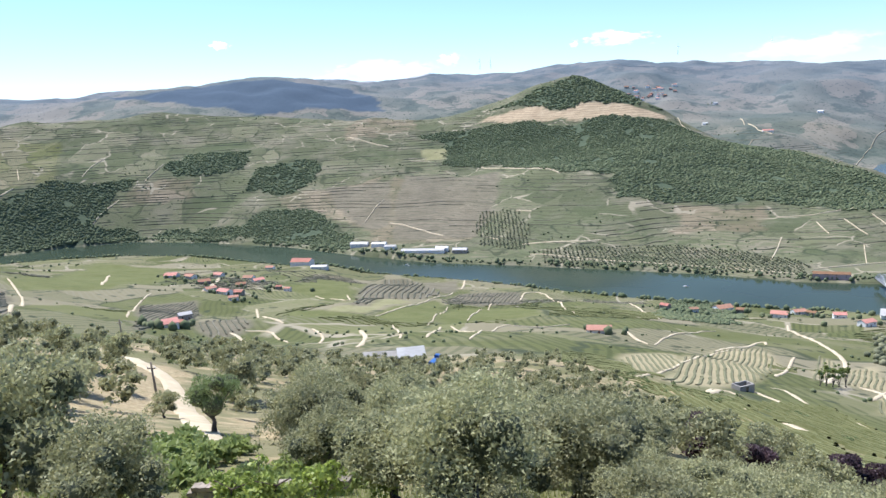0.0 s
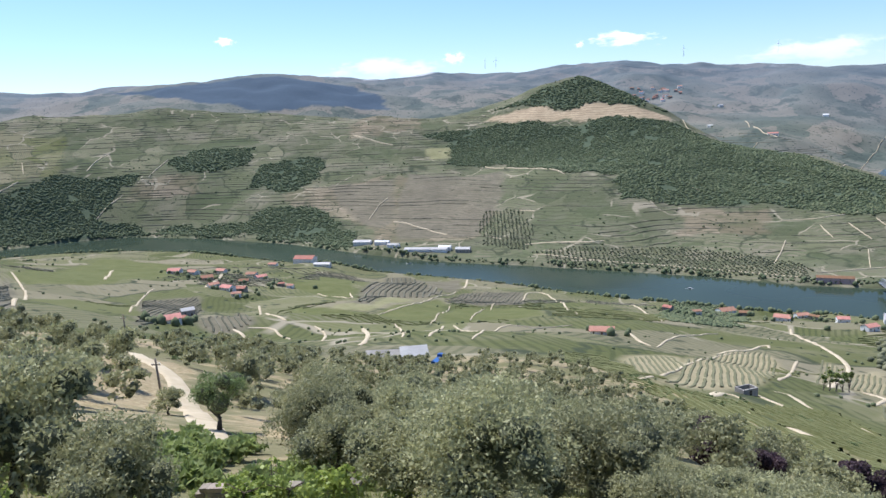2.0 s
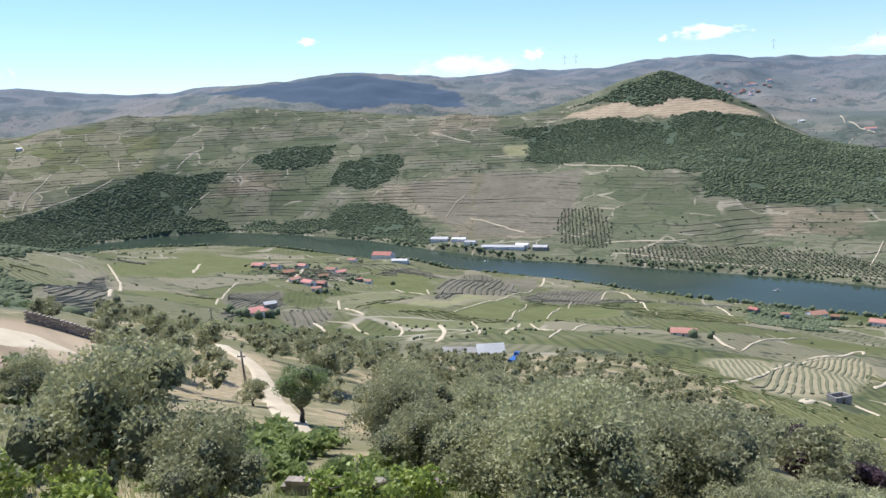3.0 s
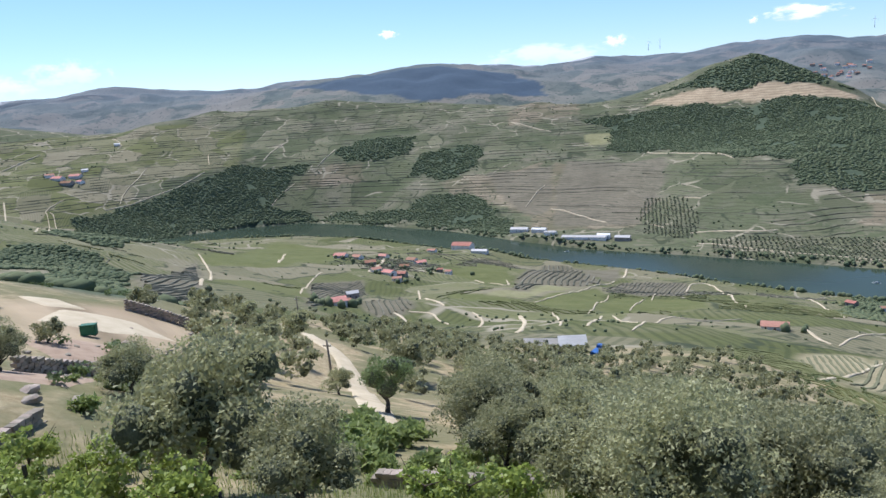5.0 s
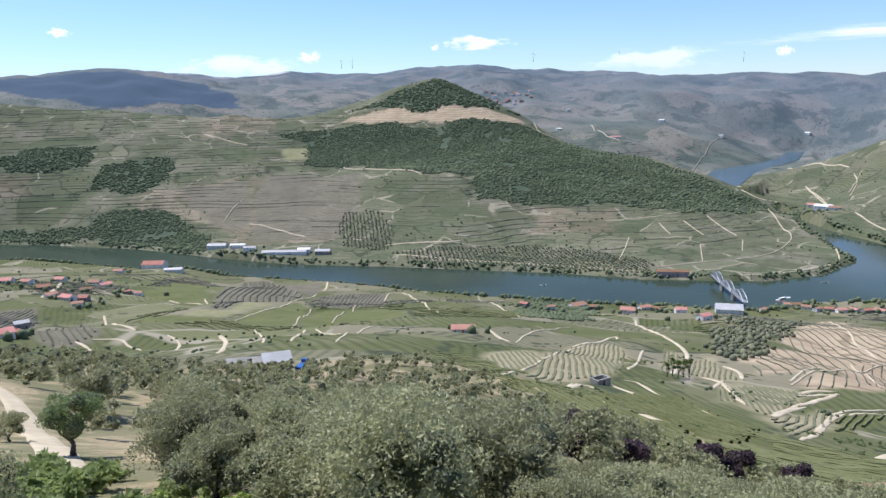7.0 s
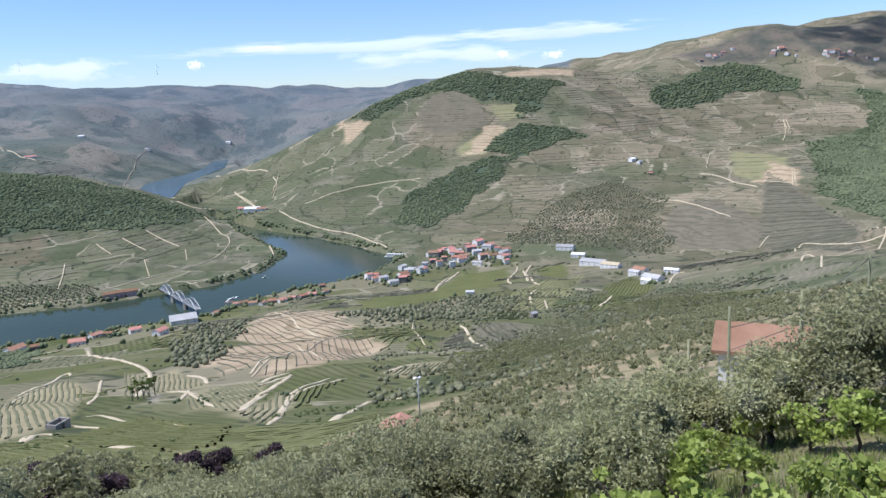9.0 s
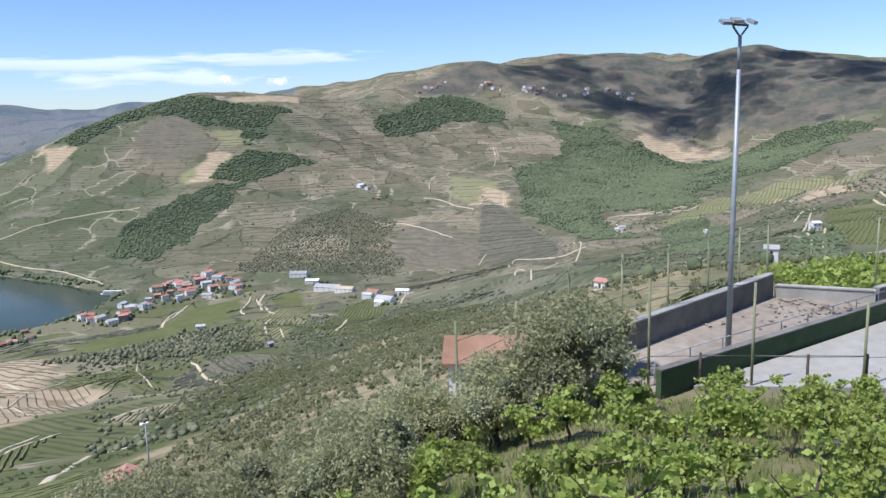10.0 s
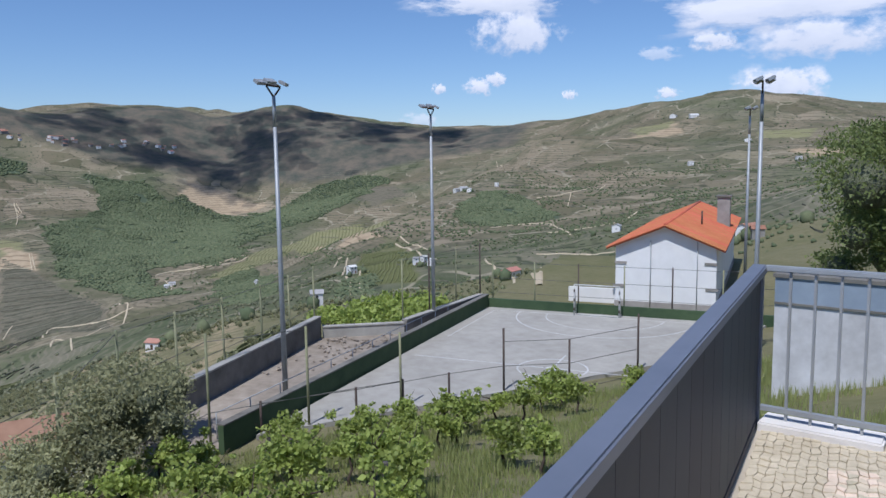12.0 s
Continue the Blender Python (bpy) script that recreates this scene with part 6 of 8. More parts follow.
def truck():
    x, y = -14.5, 226.0
    root = empty("blue_truck", x, y, height_at(x, y) + 0.3, 70)
    blue = surface("blue_paint", (0.03, 0.10, 0.30), (0.05, 0.15, 0.40), 2, 0.4, 0, 0.05)
    boxed("cab", 1.6, -1.1, 0.5, 3.2, 1.1, 2.6, blue, root, "", 0.15)
    boxed("load_bed", -3.2, -1.15, 0.8, 1.4, 1.15, 1.7, blue, root, "", 0.05)
    boxed("windscreen", 3.15, -0.9, 1.6, 3.25, 0.9, 2.3, PANE, root)
    for a in (-2.2, 2.3):
        for s in (-1, 1):
            tube("wheel", (a, s * 0.85, 0.45), (a, s * 1.15, 0.45), 0.45, 0.45, PANE, root)
    return tagged(root, "blue pickup truck parked beside the farm shed", "truck")


truck()


def stone_hut():
    x, y = 84.6, 237.3
    root = empty("stone_hut", x, y, height_at(x, y) + 0.2, 24)
    for a in ((-3, -2, 3, -1.5), (-3, 1.5, 3, 2), (-3, -1.5, -2.5, 1.5), (2.5, -1.5, 3, 1.5)):
        boxed("wall", a[0], a[1], -2, a[2], a[3], 2.2, STONEWALL, root)
    boxed("doorway", -0.5, -2.05, 0, 0.5, -1.9, 1.7, PANE, root)
    return tagged(root, "roofless dark stone hut on a pale clearing", "hut")


stone_hut()


# wind turbines on the skyline
for az, d, z in ((-1.2, 4700, 262), (-0.4, 4720, 262), (-14.5, 4700, 272), (-20.6, 4700, 265), (-29, 4650, 225)):
    a = radians(az)
    root = empty("wind_turbine", -math.sin(a) * d, math.cos(a) * d, z, az)
    tube("tower", (0, 0, -15), (0, 0, 32), 1.5, 0.9, PLASTER, root)
    boxed("nacelle", -1.2, -3, 31, 1.2, 3, 33.5, PLASTER, root)
    for k in range(3):
        w = radians(90 + 120 * k)
        tube("blade", (0, -3.5, 32), (math.cos(w) * 20, -3.5, 32 + math.sin(w) * 20), 0.9, 0.2, PLASTER, root, "", 5)
    tagged(root, "white wind turbine on a distant ridge", "turbine", "wind turbines")


# ---- poles and lamps on the slope ----
WOODPOLE = surface("weathered_pole", (0.13, 0.11, 0.085), (0.24, 0.21, 0.17), 6, 0.9, 0, 0.4)


def wood_pole(x, y, h, label, lean=0.0):
    root = empty("utility_pole", x, y, height_at(x, y) - 0.3)
    tube("shaft", (0, 0, 0), (lean, 0, h + 0.3), 0.16, 0.11, WOODPOLE, root)
    bm = bmesh.new()
    add_box(bm, lean - 0.5, -0.05, h - 0.5, lean + 0.5, 0.05, h - 0.38)
    part("crossarm", bm, WOODPOLE, root)
    for k in (-0.42, 0.42):
        tube("insulator", (lean + k, 0, h - 0.38), (lean + k, 0, h - 0.2), 0.05, 0.03, PLASTER, root)
    return tagged(root, label, "pole", "utility poles")


wood_pole(-35.2, 78, 5.6, "weathered wooden utility pole beside a dirt road", -0.3)
wood_pole(-70, 140, 7.5, "weathered wooden utility pole beside a dirt road", -0.2)


def street_lamp(x, y, h):
    z = height_at(x, y)
    root = empty("street_lamp", x, y, z)
    tube("pole", (0, 0, -0.3), (0, 0, h), 0.14, 0.09, STEEL, root)
    tube("arm", (0, 0, h - 0.1), (-1.5, -0.9, h + 0.9), 0.05, 0.04, STEEL, root)
    boxed("lamp_head", -2.1, -1.35, h + 0.8, -1.4, -0.85, h + 1.0, PLASTER, root, "", 0.04)
    tube("arm", (0, 0, h - 0.3), (1.0, 0.5, h - 0.2), 0.05, 0.04, STEEL, root)
    boxed("lamp_head", 0.8, 0.35, h - 0.3, 1.4, 0.75, h - 0.1, PLASTER, root, "", 0.04)
    return tagged(root, "grey street lamp with two lamp heads among olive trees", "street lamp")


street_lamp(83.5, 80.5, 9.0)


# ---- clouds ----
puff = bmesh.new()
bmesh.ops.create_icosphere(puff, subdivisions=2, radius=1)
PUFF_V = np.array([v.co[:] for v in puff.verts])
PUFF_F = np.array([[v.index for v in f.verts] for f in puff.faces])
puff.free()


def cloud(x, y, z, width, height, seed, label):
    r = np.random.RandomState(seed)
    n = 48
    u = np.clip(r.normal(0, 0.42, n), -1, 1)
    w = np.clip(r.normal(0, 0.30, n), -1, 1)
    top = (1 - u * u) * r.rand(n) ** 1.4
    rad = height * (0.11 + 0.24 * (1 - np.abs(u)) * r.rand(n))
    vs, fs = [], []
    for k in range(n):
        s = 1 + 0.3 * (r.rand(len(PUFF_V)) - 0.5)
        loc = np.array([u[k] * width / 2, w[k] * width * 0.28, top[k] * height * 0.75])
        p = PUFF_V * s[:, None] * rad[k] * np.array([1.25, 1.2, 0.85]) + loc
        p[:, 2] = np.maximum(p[:, 2], height * (0.22 * r.rand() - 0.12))
        fs.append(PUFF_F + k * len(PUFF_V))
        vs.append(p)
    ob = arrays("cloud", np.concatenate(vs), np.concatenate(fs), CLOUD_SOFT, True)
    ob.matrix_basis = Matrix.Translation((x, y, z))
    return tagged(ob, label, "cloud", "clouds", "structure")


# overhead puffs glow by emission in place of scattered sunlight
CLOUD_SOFT = bpy.data.materials.new("cloud_vapour")
CLOUD_SOFT.use_nodes = True
ct = CLOUD_SOFT.node_tree
ct.nodes.clear()
co, cm, ce, cx = (ct.nodes.new(k) for k in ("ShaderNodeOutputMaterial", "ShaderNodeMixShader", "ShaderNodeEmission", "ShaderNodeBsdfTransparent"))
ce.inputs["Color"].default_value = (0.97, 0.98, 1.0, 1)
ce.inputs["Strength"].default_value = 0.9
cm.inputs[0].default_value = 0.26
ct.links.new(cx.outputs[0], cm.inputs[1])
ct.links.new(ce.outputs[0], cm.inputs[2])
ct.links.new(cm.outputs[0], co.inputs[0])
def vapour(name, thick):
    """Soft-edged cloud: dense in the middle, ragged and thin towards the rim; sunlight and the greyer shaded base are
    put into its glow.
    """
    n = Nodes(name)
    n.t.nodes.remove(n.b)
    at = n.add("ShaderNodeTexCoord").outputs["Object"]
    x, y, z = n.split(at)
    own = n.math("MULTIPLY", n.add("ShaderNodeObjectInfo").outputs["Random"], 40.0)
    move = n.add("ShaderNodeCombineXYZ")
    n.link(n.math("MULTIPLY", x, 1.6), move.inputs[0])
    n.link(own, move.inputs[1])
    n.link(z, move.inputs[2])
    puffs = n.noise(1.5, 7, 0.6, move.outputs[0])
    r = n.math("POWER", n.math("ADD", n.math("MULTIPLY", x, x), n.math("MULTIPLY", z, z)), 0.5)
    rim = n.math("SUBTRACT", 1.0, r)
    body = n.ramp(n.math("ADD", n.math("MULTIPLY", rim, 0.9), n.math("MULTIPLY", n.math("SUBTRACT", puffs, 0.5), 2.2)), 0.22, 0.62)
    fade = n.math("MULTIPLY", n.math("MULTIPLY", body, n.ramp(rim, 0.02, 0.3), True), thick)
    glow, clear, mix = n.add("ShaderNodeEmission"), n.add("ShaderNodeBsdfTransparent"), n.add("ShaderNodeMixShader")
    n.put(glow.inputs["Color"], n.mix(n.ramp(n.math("ADD", z, n.math("MULTIPLY", puffs, 1.2)), -0.1, 0.9), (0.66, 0.71, 0.80), (0.98, 0.98, 1.0)))
    glow.inputs["Strength"].default_value = 0.95
    n.link(fade, mix.inputs[0])
    n.link(clear.outputs[0], mix.inputs[1])
    n.link(glow.outputs[0], mix.inputs[2])
    n.link(mix.outputs[0], n.out.inputs[0])
    return n.m


WHITE_CLOUD, WISP = "small white fair-weather cloud in a blue sky", "thin white wisp of cloud near the horizon"
VAPOUR = [vapour("cloud_puff", 0.95), vapour("cloud_wisp", 0.5)]
CLOUD_SKY = [(-108.3, 9.32, 516, 258, 0), (-106.8, 11.27, 929, 154, 0), (-128.3, 7.88, 791, 240, 0), (-126.5, 9.76, 1480, 227, 0), (-122.1, 7.96, 258, 110, 0),
               (-105.5, 5.32, 179, 89, 0), (-106.7, 5.83, 144, 75, 0), (-102.5, 5.21, 96, 55, 0), (-112.1, 4.60, 89, 51, 0), (-119.0, 4.45, 144, 61, 0),
               (-126.4, 4.77, 464, 189, 0), (-118.3, 7.22, 240, 68, 1), (-101.1, 2.96, 240, 75, 1), (18.2, 5.51, 110, 44, 0), (7.2, 3.12, 688, 130, 1),
               (1.8, 3.76, 172, 68, 0), (-10.6, 4.52, 447, 82, 0), (-7.3, 4.33, 55, 34, 0), (-23.1, 2.87, 654, 130, 1), (-31.6, 3.16, 89, 51, 0),
               (-36.2, 4.14, 378, 41, 1), (40.0, 3.79, 413, 130, 1), (18.3, 5.44, 82, 37, 0), (45.5, 3.18, 481, 137, 1), (-43.2, 3.98, 1996, 89, 1),
               (-53.7, 2.96, 75, 44, 0), (-57.4, 2.79, 144, 51, 0), (-48.9, 3.06, 1135, 117, 1), (-57.1, 4.40, 1376, 82, 1)]     # bearing, height in degrees, width, height, thin
for az, el, width, height, thin in CLOUD_SKY:
    ob = arrays("cloud", [(-1, 0, -1), (1, 0, -1), (1, 0, 1), (-1, 0, 1)], [(0, 1, 2, 3)], VAPOUR[thin])
    a, e = radians(az), radians(el)
    ob.matrix_basis = Matrix.Translation((-math.sin(a) * math.cos(e) * 4600, math.cos(a) * math.cos(e) * 4600, math.sin(e) * 4600)) @ pose(0, 0, 0, 0, 0, az) @ Matrix.Diagonal((width * 0.68, 1, height * 0.78, 1))
    tagged(ob, WISP if thin else WHITE_CLOUD, "cloud", "clouds", "structure")
# larger clouds overhead, above the field of view, whose shade dapples the mountain
for x, y, w, h, seed in ((2814, 908, 1000, 220, 31), (3114, 1158, 1000, 220, 32), (2914, 408, 1100, 220, 33), (3014, -92, 900, 200, 34), (2564, 650, 700, 160, 35), (3150, 500, 1000, 200, 36), (3300, 150, 900, 200, 37), (2800, -330, 600, 160, 38)):
    cloud(x, y, 1150, w, h, seed, "white fair-weather cloud high above the mountain")


# ---- sports ground ----
ASPHALT = surface("worn_court_asphalt", (0.300, 0.285, 0.250), (0.440, 0.420, 0.372), 1.4, 0.92, 0, 0.25)
LINE = surface("worn_white_line", (0.42, 0.42, 0.40), (0.66, 0.66, 0.64), 4, 0.9, 0, 0.1)
GREENPAINT = surface("green_painted_wall", (0.035, 0.065, 0.032), (0.075, 0.115, 0.055), 1.2, 0.85, 0, 0.2)
CONCRETE = surface("stained_concrete", (0.10, 0.094, 0.080), (0.27, 0.255, 0.225), 1.0, 0.92, 0, 0.35)
PALE_CONCRETE = surface("pale_concrete", (0.27, 0.255, 0.225), (0.46, 0.44, 0.39), 1.2, 0.92, 0, 0.3)
RUBBLE = surface("rubble_ground", (0.20, 0.165, 0.125), (0.42, 0.365, 0.30), 1.6, 0.95, 0, 0.6)
POSTPAINT = surface("fence_post_green", (0.16, 0.17, 0.09), (0.28, 0.28, 0.17), 4, 0.7, 0, 0.1, "object", 0.25)
DARKPOST = surface("fence_post_rust", (0.055, 0.04, 0.035), (0.11, 0.085, 0.07), 4, 0.8, 0, 0.2)
WIRE = surface("fence_wire", (0.10, 0.10, 0.09), (0.18, 0.18, 0.16), 6, 0.6, 0.3, 0)
COURT_TURN = math.degrees(math.atan2(CU.y, CU.x))
AT = Matrix.Translation(COURT) @ pose(0, 0, 0, 0, 0, COURT_TURN)      # x along the court, y to its left


def on_court(ob):
    ob.matrix_basis = AT
    return ob


def court_box(name, a0, c0, z0, a1, c1, z1, material, label="", category="", kind="", parent=None, bevel=0.0):
    """A box given along and across the court (across grows to the right)."""
    ob = boxed(name, a0, -c1, z0, a1, -c0, z1, material, parent, label, bevel)
    if parent is None:
        on_court(ob)
        tagged(ob, "", category, "", kind)
    return ob


bm = bmesh.new()
foot = [(28.3, 1.0), (33.2, -18.5), tuple(court(13.5, 9.5)[:2]), tuple(court(13.5, -8.2)[:2])]
lo_v, hi_v = ([bm.verts.new((x, y, COURT.z + z)) for x, y in foot] for z in (-0.4, 0.0))
bm.faces.new(hi_v)
for k in range(4):
    bm.faces.new((lo_v[k], lo_v[(k + 1) % 4], hi_v[(k + 1) % 4], hi_v[k]))
bmesh.ops.recalc_face_normals(bm, faces=bm.faces[:])
tagged(part("court_floor", bm, ASPHALT), "worn grey asphalt sports court with faded lines", "court", kind="structure")
marks = on_court(tagged(new("court_markings"), "faded white painted court lines on asphalt", "markings", kind="structure"))


def mark_line(a0, c0, a1, c1, w=0.09, parent=marks):
    bm = bmesh.new()
    p, q = Vector((a0, -c0, 0)), Vector((a1, -c1, 0))
    d = q - p
    add_box(bm, 0, -w / 2, 0.004, d.length, w / 2, 0.008, Matrix.Translation(p) @ pose(0, 0, 0, 0, 0, math.degrees(math.atan2(d.y, d.x))))
    part("line", bm, LINE, parent)


def mark_arc(a, c, r, f0, f1, w=0.09, n=40):
    bm = bmesh.new()
    ring = []
    for k in range(n + 1):
        t = radians(f0 + (f1 - f0) * k / n)
        ring.append([bm.verts.new((a + (r + s) * math.cos(t), -c + (r + s) * math.sin(t), 0.006)) for s in (-w / 2, w / 2)])
    for x, y in zip(ring, ring[1:]):
        bm.faces.new((x[0], x[1], y[1], y[0]))
    bmesh.ops.recalc_face_normals(bm, faces=bm.faces[:])
    for f in bm.faces:
        if f.normal.z < 0:
            f.normal_flip()
    part("line", bm, LINE, marks)


mark_line(0, -7.4, 0, 7.6)
mark_line(-2.6, 0, 2.6, 0)
mark_line(12.6, -7.4, 12.6, 7.6)
mark_line(0.5, 7.6, 12.6, 7.6)
mark_line(12.5, -7.4, 4.5, -7.4, 0.06)
mark_arc(0, 0, 1.7, 0, 360)
mark_arc(12.6, 0, 5.6, 90, 270)
mark_arc(12.6, 0, 3.7, 90, 270)
mark_arc(0, 0, 0.18, 0, 360, 0.34, 16)

side_wall = on_court(tagged(new("green_court_wall"), "low dark green painted wall along the court", "wall"))
court_box("wall_run", -14.2, -8.45, -0.6, 13.5, -8.2, 0.85, GREENPAINT, parent=side_wall)
court_box("wall_top", -14.2, -8.5, 0.85, 13.5, -8.15, 0.9, CONCRETE, parent=side_wall)
end_wall = on_court(tagged(new("green_end_wall"), "low green painted wall behind the goal", "wall"))
court_box("wall_run", 13.5, -8.45, -0.6, 13.75, 11, 0.6, GREENPAINT, parent=end_wall)
# hand rail along the upper path
rail_path = on_court(tagged(new("path_rail"), "thin grey steel rail along the court path", "railing"))
for k in range(12):
    a = -13.5 + k * 2.0
    tube("rail_post", (a, 9.1, 0), (a, 9.1, 1.0), 0.025, 0.025, STEEL, rail_path, "", 6)
for z in (0.55, 1.0):
    tube("rail_bar", (-13.5, 9.1, z), (8.5, 9.1, z), 0.022, 0.022, STEEL, rail_path, "", 6)
def strip(name, plan, z0, z1, material, label):
    """A level slab with the given outline along and across the court."""
    bm = bmesh.new()
    lo, hi = ([bm.verts.new((p, -q, z)) for p, q in plan] for z in (z0, z1))
    bm.faces.new(hi)
    for k in range(len(plan)):
        bm.faces.new((lo[k], lo[(k + 1) % len(plan)], hi[(k + 1) % len(plan)], hi[k]))
    bmesh.ops.recalc_face_normals(bm, faces=bm.faces[:])
    return on_court(tagged(part(name, bm, material), label, "path", kind="structure"))


strip("path_floor", [(-15, -12.0), (-15, -8.46), (13.5, -8.46), (4.4, -10.2), (1.7, -14.3)], -0.5, -0.02, RUBBLE, "stony strip of rubble and dry earth beside the court")


def slanted_wall(p0, p1, h0, h1, label, face=CONCRETE, thick=0.32):
    """A straight concrete wall with a coping, from one place on the court to another."""
    root = on_court(tagged(new("concrete_wall"), label, "wall"))
    d = Vector((p1[0] - p0[0], -(p1[1] - p0[1]), 0))
    turn = Matrix.Translation((p0[0], -p0[1], 0)) @ pose(0, 0, 0, 0, 0, math.degrees(math.atan2(d.y, d.x)))
    for name, z0, z1, wide in (("wall_run", -3.0, 0.0, thick), ("coping", 0.0, 0.07, thick + 0.1)):
        bm = bmesh.new()
        for v in add_box(bm, 0, -wide / 2, z0, d.length, wide / 2, z1, turn):
            far = (v.co - Vector((p0[0], -p0[1], 0))).dot(d) / d.length_squared
            if not (name == "wall_run" and v.co.z < -1):
                v.co.z += h0 + (h1 - h0) * min(max(far, 0), 1)
        part(name, bm, face if name == "wall_run" else PALE_CONCRETE, root)
    return root


slanted_wall((-15, -12.0), (1.7, -14.4), 1.15, 1.2, "long dark stained concrete retaining wall")
slanted_wall((1.8, -14.2), (4.4, -10.2), 0.6, 0.6, "low pale concrete cross wall", PALE_CONCRETE)
slanted_wall((4.5, -10.2), (13.4, -8.7), 0.75, 0.85, "dark stained concrete retaining wall")
# rubble stones on the strip
for k in range(190):
    a, c = rng.uniform(-6, 7.5), rng.uniform(-15.5, -9.5)
    if rng.rand() < 0.5:
        a, c = rng.normal(0.5, 1.6), rng.normal(-11.8, 1.1)
    if not (-14 < a < 4.0 and -12.2 - 0.1 * (a + 14) < c < -8.8) or c < -14.0 + 1.5 * max(a - 1.5, 0):
        continue
    bm = bmesh.new()
    bmesh.ops.create_icosphere(bm, subdivisions=1, radius=rng.uniform(0.04, 0.15))
    for v in bm.verts:
        v.co *= rng.uniform(0.7, 1.25)
        v.co.z *= 0.6
    bm.transform(AT @ Matrix.Translation((a, -c, 0.04)))
    tagged(part("rubble_stone", bm, RUBBLE), "loose pale rubble stone on dry ground", "stone", "rubble stones")


def goal():
    root = on_court(tagged(new("goal"), "white futsal goal frame with dark bands", "goal"))
    for c in (-0.7 - 1.35, -0.7 + 1.35 + 0.2):
        tube("goal_post", (12.75, c + 0.2, 0), (12.75, c + 0.2, 2.0), 0.045, 0.045, LINE, root, "", 8)
        for q in range(3):
            tube("band", (12.75, c + 0.2, 0.3 + q * 0.6), (12.75, c + 0.2, 0.5 + q * 0.6), 0.047, 0.047, DARKPOST, root, "dark painted band", 8)
        tube("back_stay", (12.75, c + 0.2, 2.0), (13.35, c + 0.2, 0), 0.03, 0.03, LINE, root, "", 6)
    tube("crossbar", (12.75, -1.85, 2.0), (12.75, 1.05, 2.0), 0.045, 0.045, LINE, root, "", 8)
    tube("ground_bar", (12.8, -1.85, 0.04), (12.8, 1.05, 0.04), 0.04, 0.04, LINE, root, "", 6)
    return root


goal_ob = goal()
goal_ob.matrix_basis = AT @ Matrix.Translation((0, 0.95, 0))


def light_mast(a, c, turn):
    root = empty("light_mast", *court(a, c), turn)
    boxed("base_plate", -0.3, -0.3, -0.2, 0.3, 0.3, 0.05, CONCRETE, root)
    tube("mast", (0, 0, 0), (0, 0, 11.6), 0.12, 0.075, STEEL, root, "", 12)
    tube("mast_top", (0, 0, 11.6), (0, 0, 12.9), 0.075, 0.07, STEEL, root, "", 10)
    tube("cross_arm", (-0.46, 0, 13.25), (0.46, 0, 13.25), 0.045, 0.045, DARKPOST, root, "", 6)
    for s in (-1, 1):
        tube("arm_brace", (0, 0, 12.8), (s * 0.46, 0, 13.2), 0.04, 0.04, DARKPOST, root, "", 6)
        for y in (-0.18, 0.3):
            bm = bmesh.new()
            add_box(bm, -0.22, -0.16, -0.06, 0.22, 0.16, 0.06, Matrix.Translation((s * 0.46, y, 13.38)) @ pose(0, 0, 0, 28, 0, s * 18))
            lamp = part("floodlight", bm, STEEL, root)
            bm = bmesh.new()
            add_box(bm, -0.19, -0.13, -0.075, 0.19, 0.13, -0.06, Matrix.Translation((s * 0.46, y, 13.38)) @ pose(0, 0, 0, 28, 0, s * 18))
            part("lens", bm, PANE, lamp)
    return tagged(root, "tall grey steel mast with four floodlights beside the court", "light mast", "light masts")


for a, c, t in ((-9.0, -9.2, -36), (7.5, -9.65, -36), (0.9, 9.0, 144), (22.0, 8.0, 144)):
    light_mast(a, c, t)


def fence(pts, heights, dark, label, wires):
    """Slim posts with wires between them; each post and wire is a part."""
    root = new("wire_fence")
    prev = None
    for (x, y), h, dk in zip(pts, heights, dark):
        z = height_at(x, y)
        tube("fence_post", (x, y, z - 0.3), (x, y, z + h), 0.05, 0.05, DARKPOST if dk else POSTPAINT, root, "", 8)
        if prev:
            for w in wires:
                if w * 0.98 <= min(h, prev[3]):
                    tube("wire", (prev[0], prev[1], prev[2] + min(w, prev[3])), (x, y, z + min(w, h)), 0.014, 0.014, WIRE, root, "", 5)
        prev = (x, y, z, h)
    return tagged(root, label, "fence")


fence([(25.0, 10.6), (26.3, 7.2), (27.8, 2.6), (28.9, -1.0), (29.9, -4.8)], [5.0, 4.8, 4.3, 4.1, 3.4], [0, 0, 0, 0, 0], "tall olive-green posts of a ball fence with slack wires", (1.35, 4.0))
fence([(29.9, -4.8), (30.6, -7.0), (31.1, -9.6), (30.9, -12.6), (32.2, -16.6)], [1.35, 1.35, 3.0, 2.4, 3.0], [0, 1, 1, 1, 1], "rusty posts and sagging wire mesh fence at the court end", (0.05, 1.3, 2.4))
fence([(28.6, 0.8), (29.4, -2.9), (30.0, -4.9)], [1.4, 1.4, 1.4], [1, 1, 1], "low rusty wire fence at the court end", (0.1, 1.3))
fence([tuple(court(a, -12.2 - 0.144 * (a + 15))[:2]) for a in (-21, -18, -15, -11.5, -8, -4.5, -1.5, 1.6)], [5.2, 5.2, 4.6, 4.6, 4.6, 4.6, 4.6, 4.6], [0] * 8, "tall slim posts of a ball fence above the retaining wall", (2.2, 4.5))
fence([tuple(court(a, -10.4 + 0.17 * (a - 4.4))[:2]) for a in (4.6, 7.4, 10.5, 13.6)], [4.6] * 4, [0, 1, 0, 1], "tall slim posts of a ball fence above the retaining wall", (2.2, 4.5))
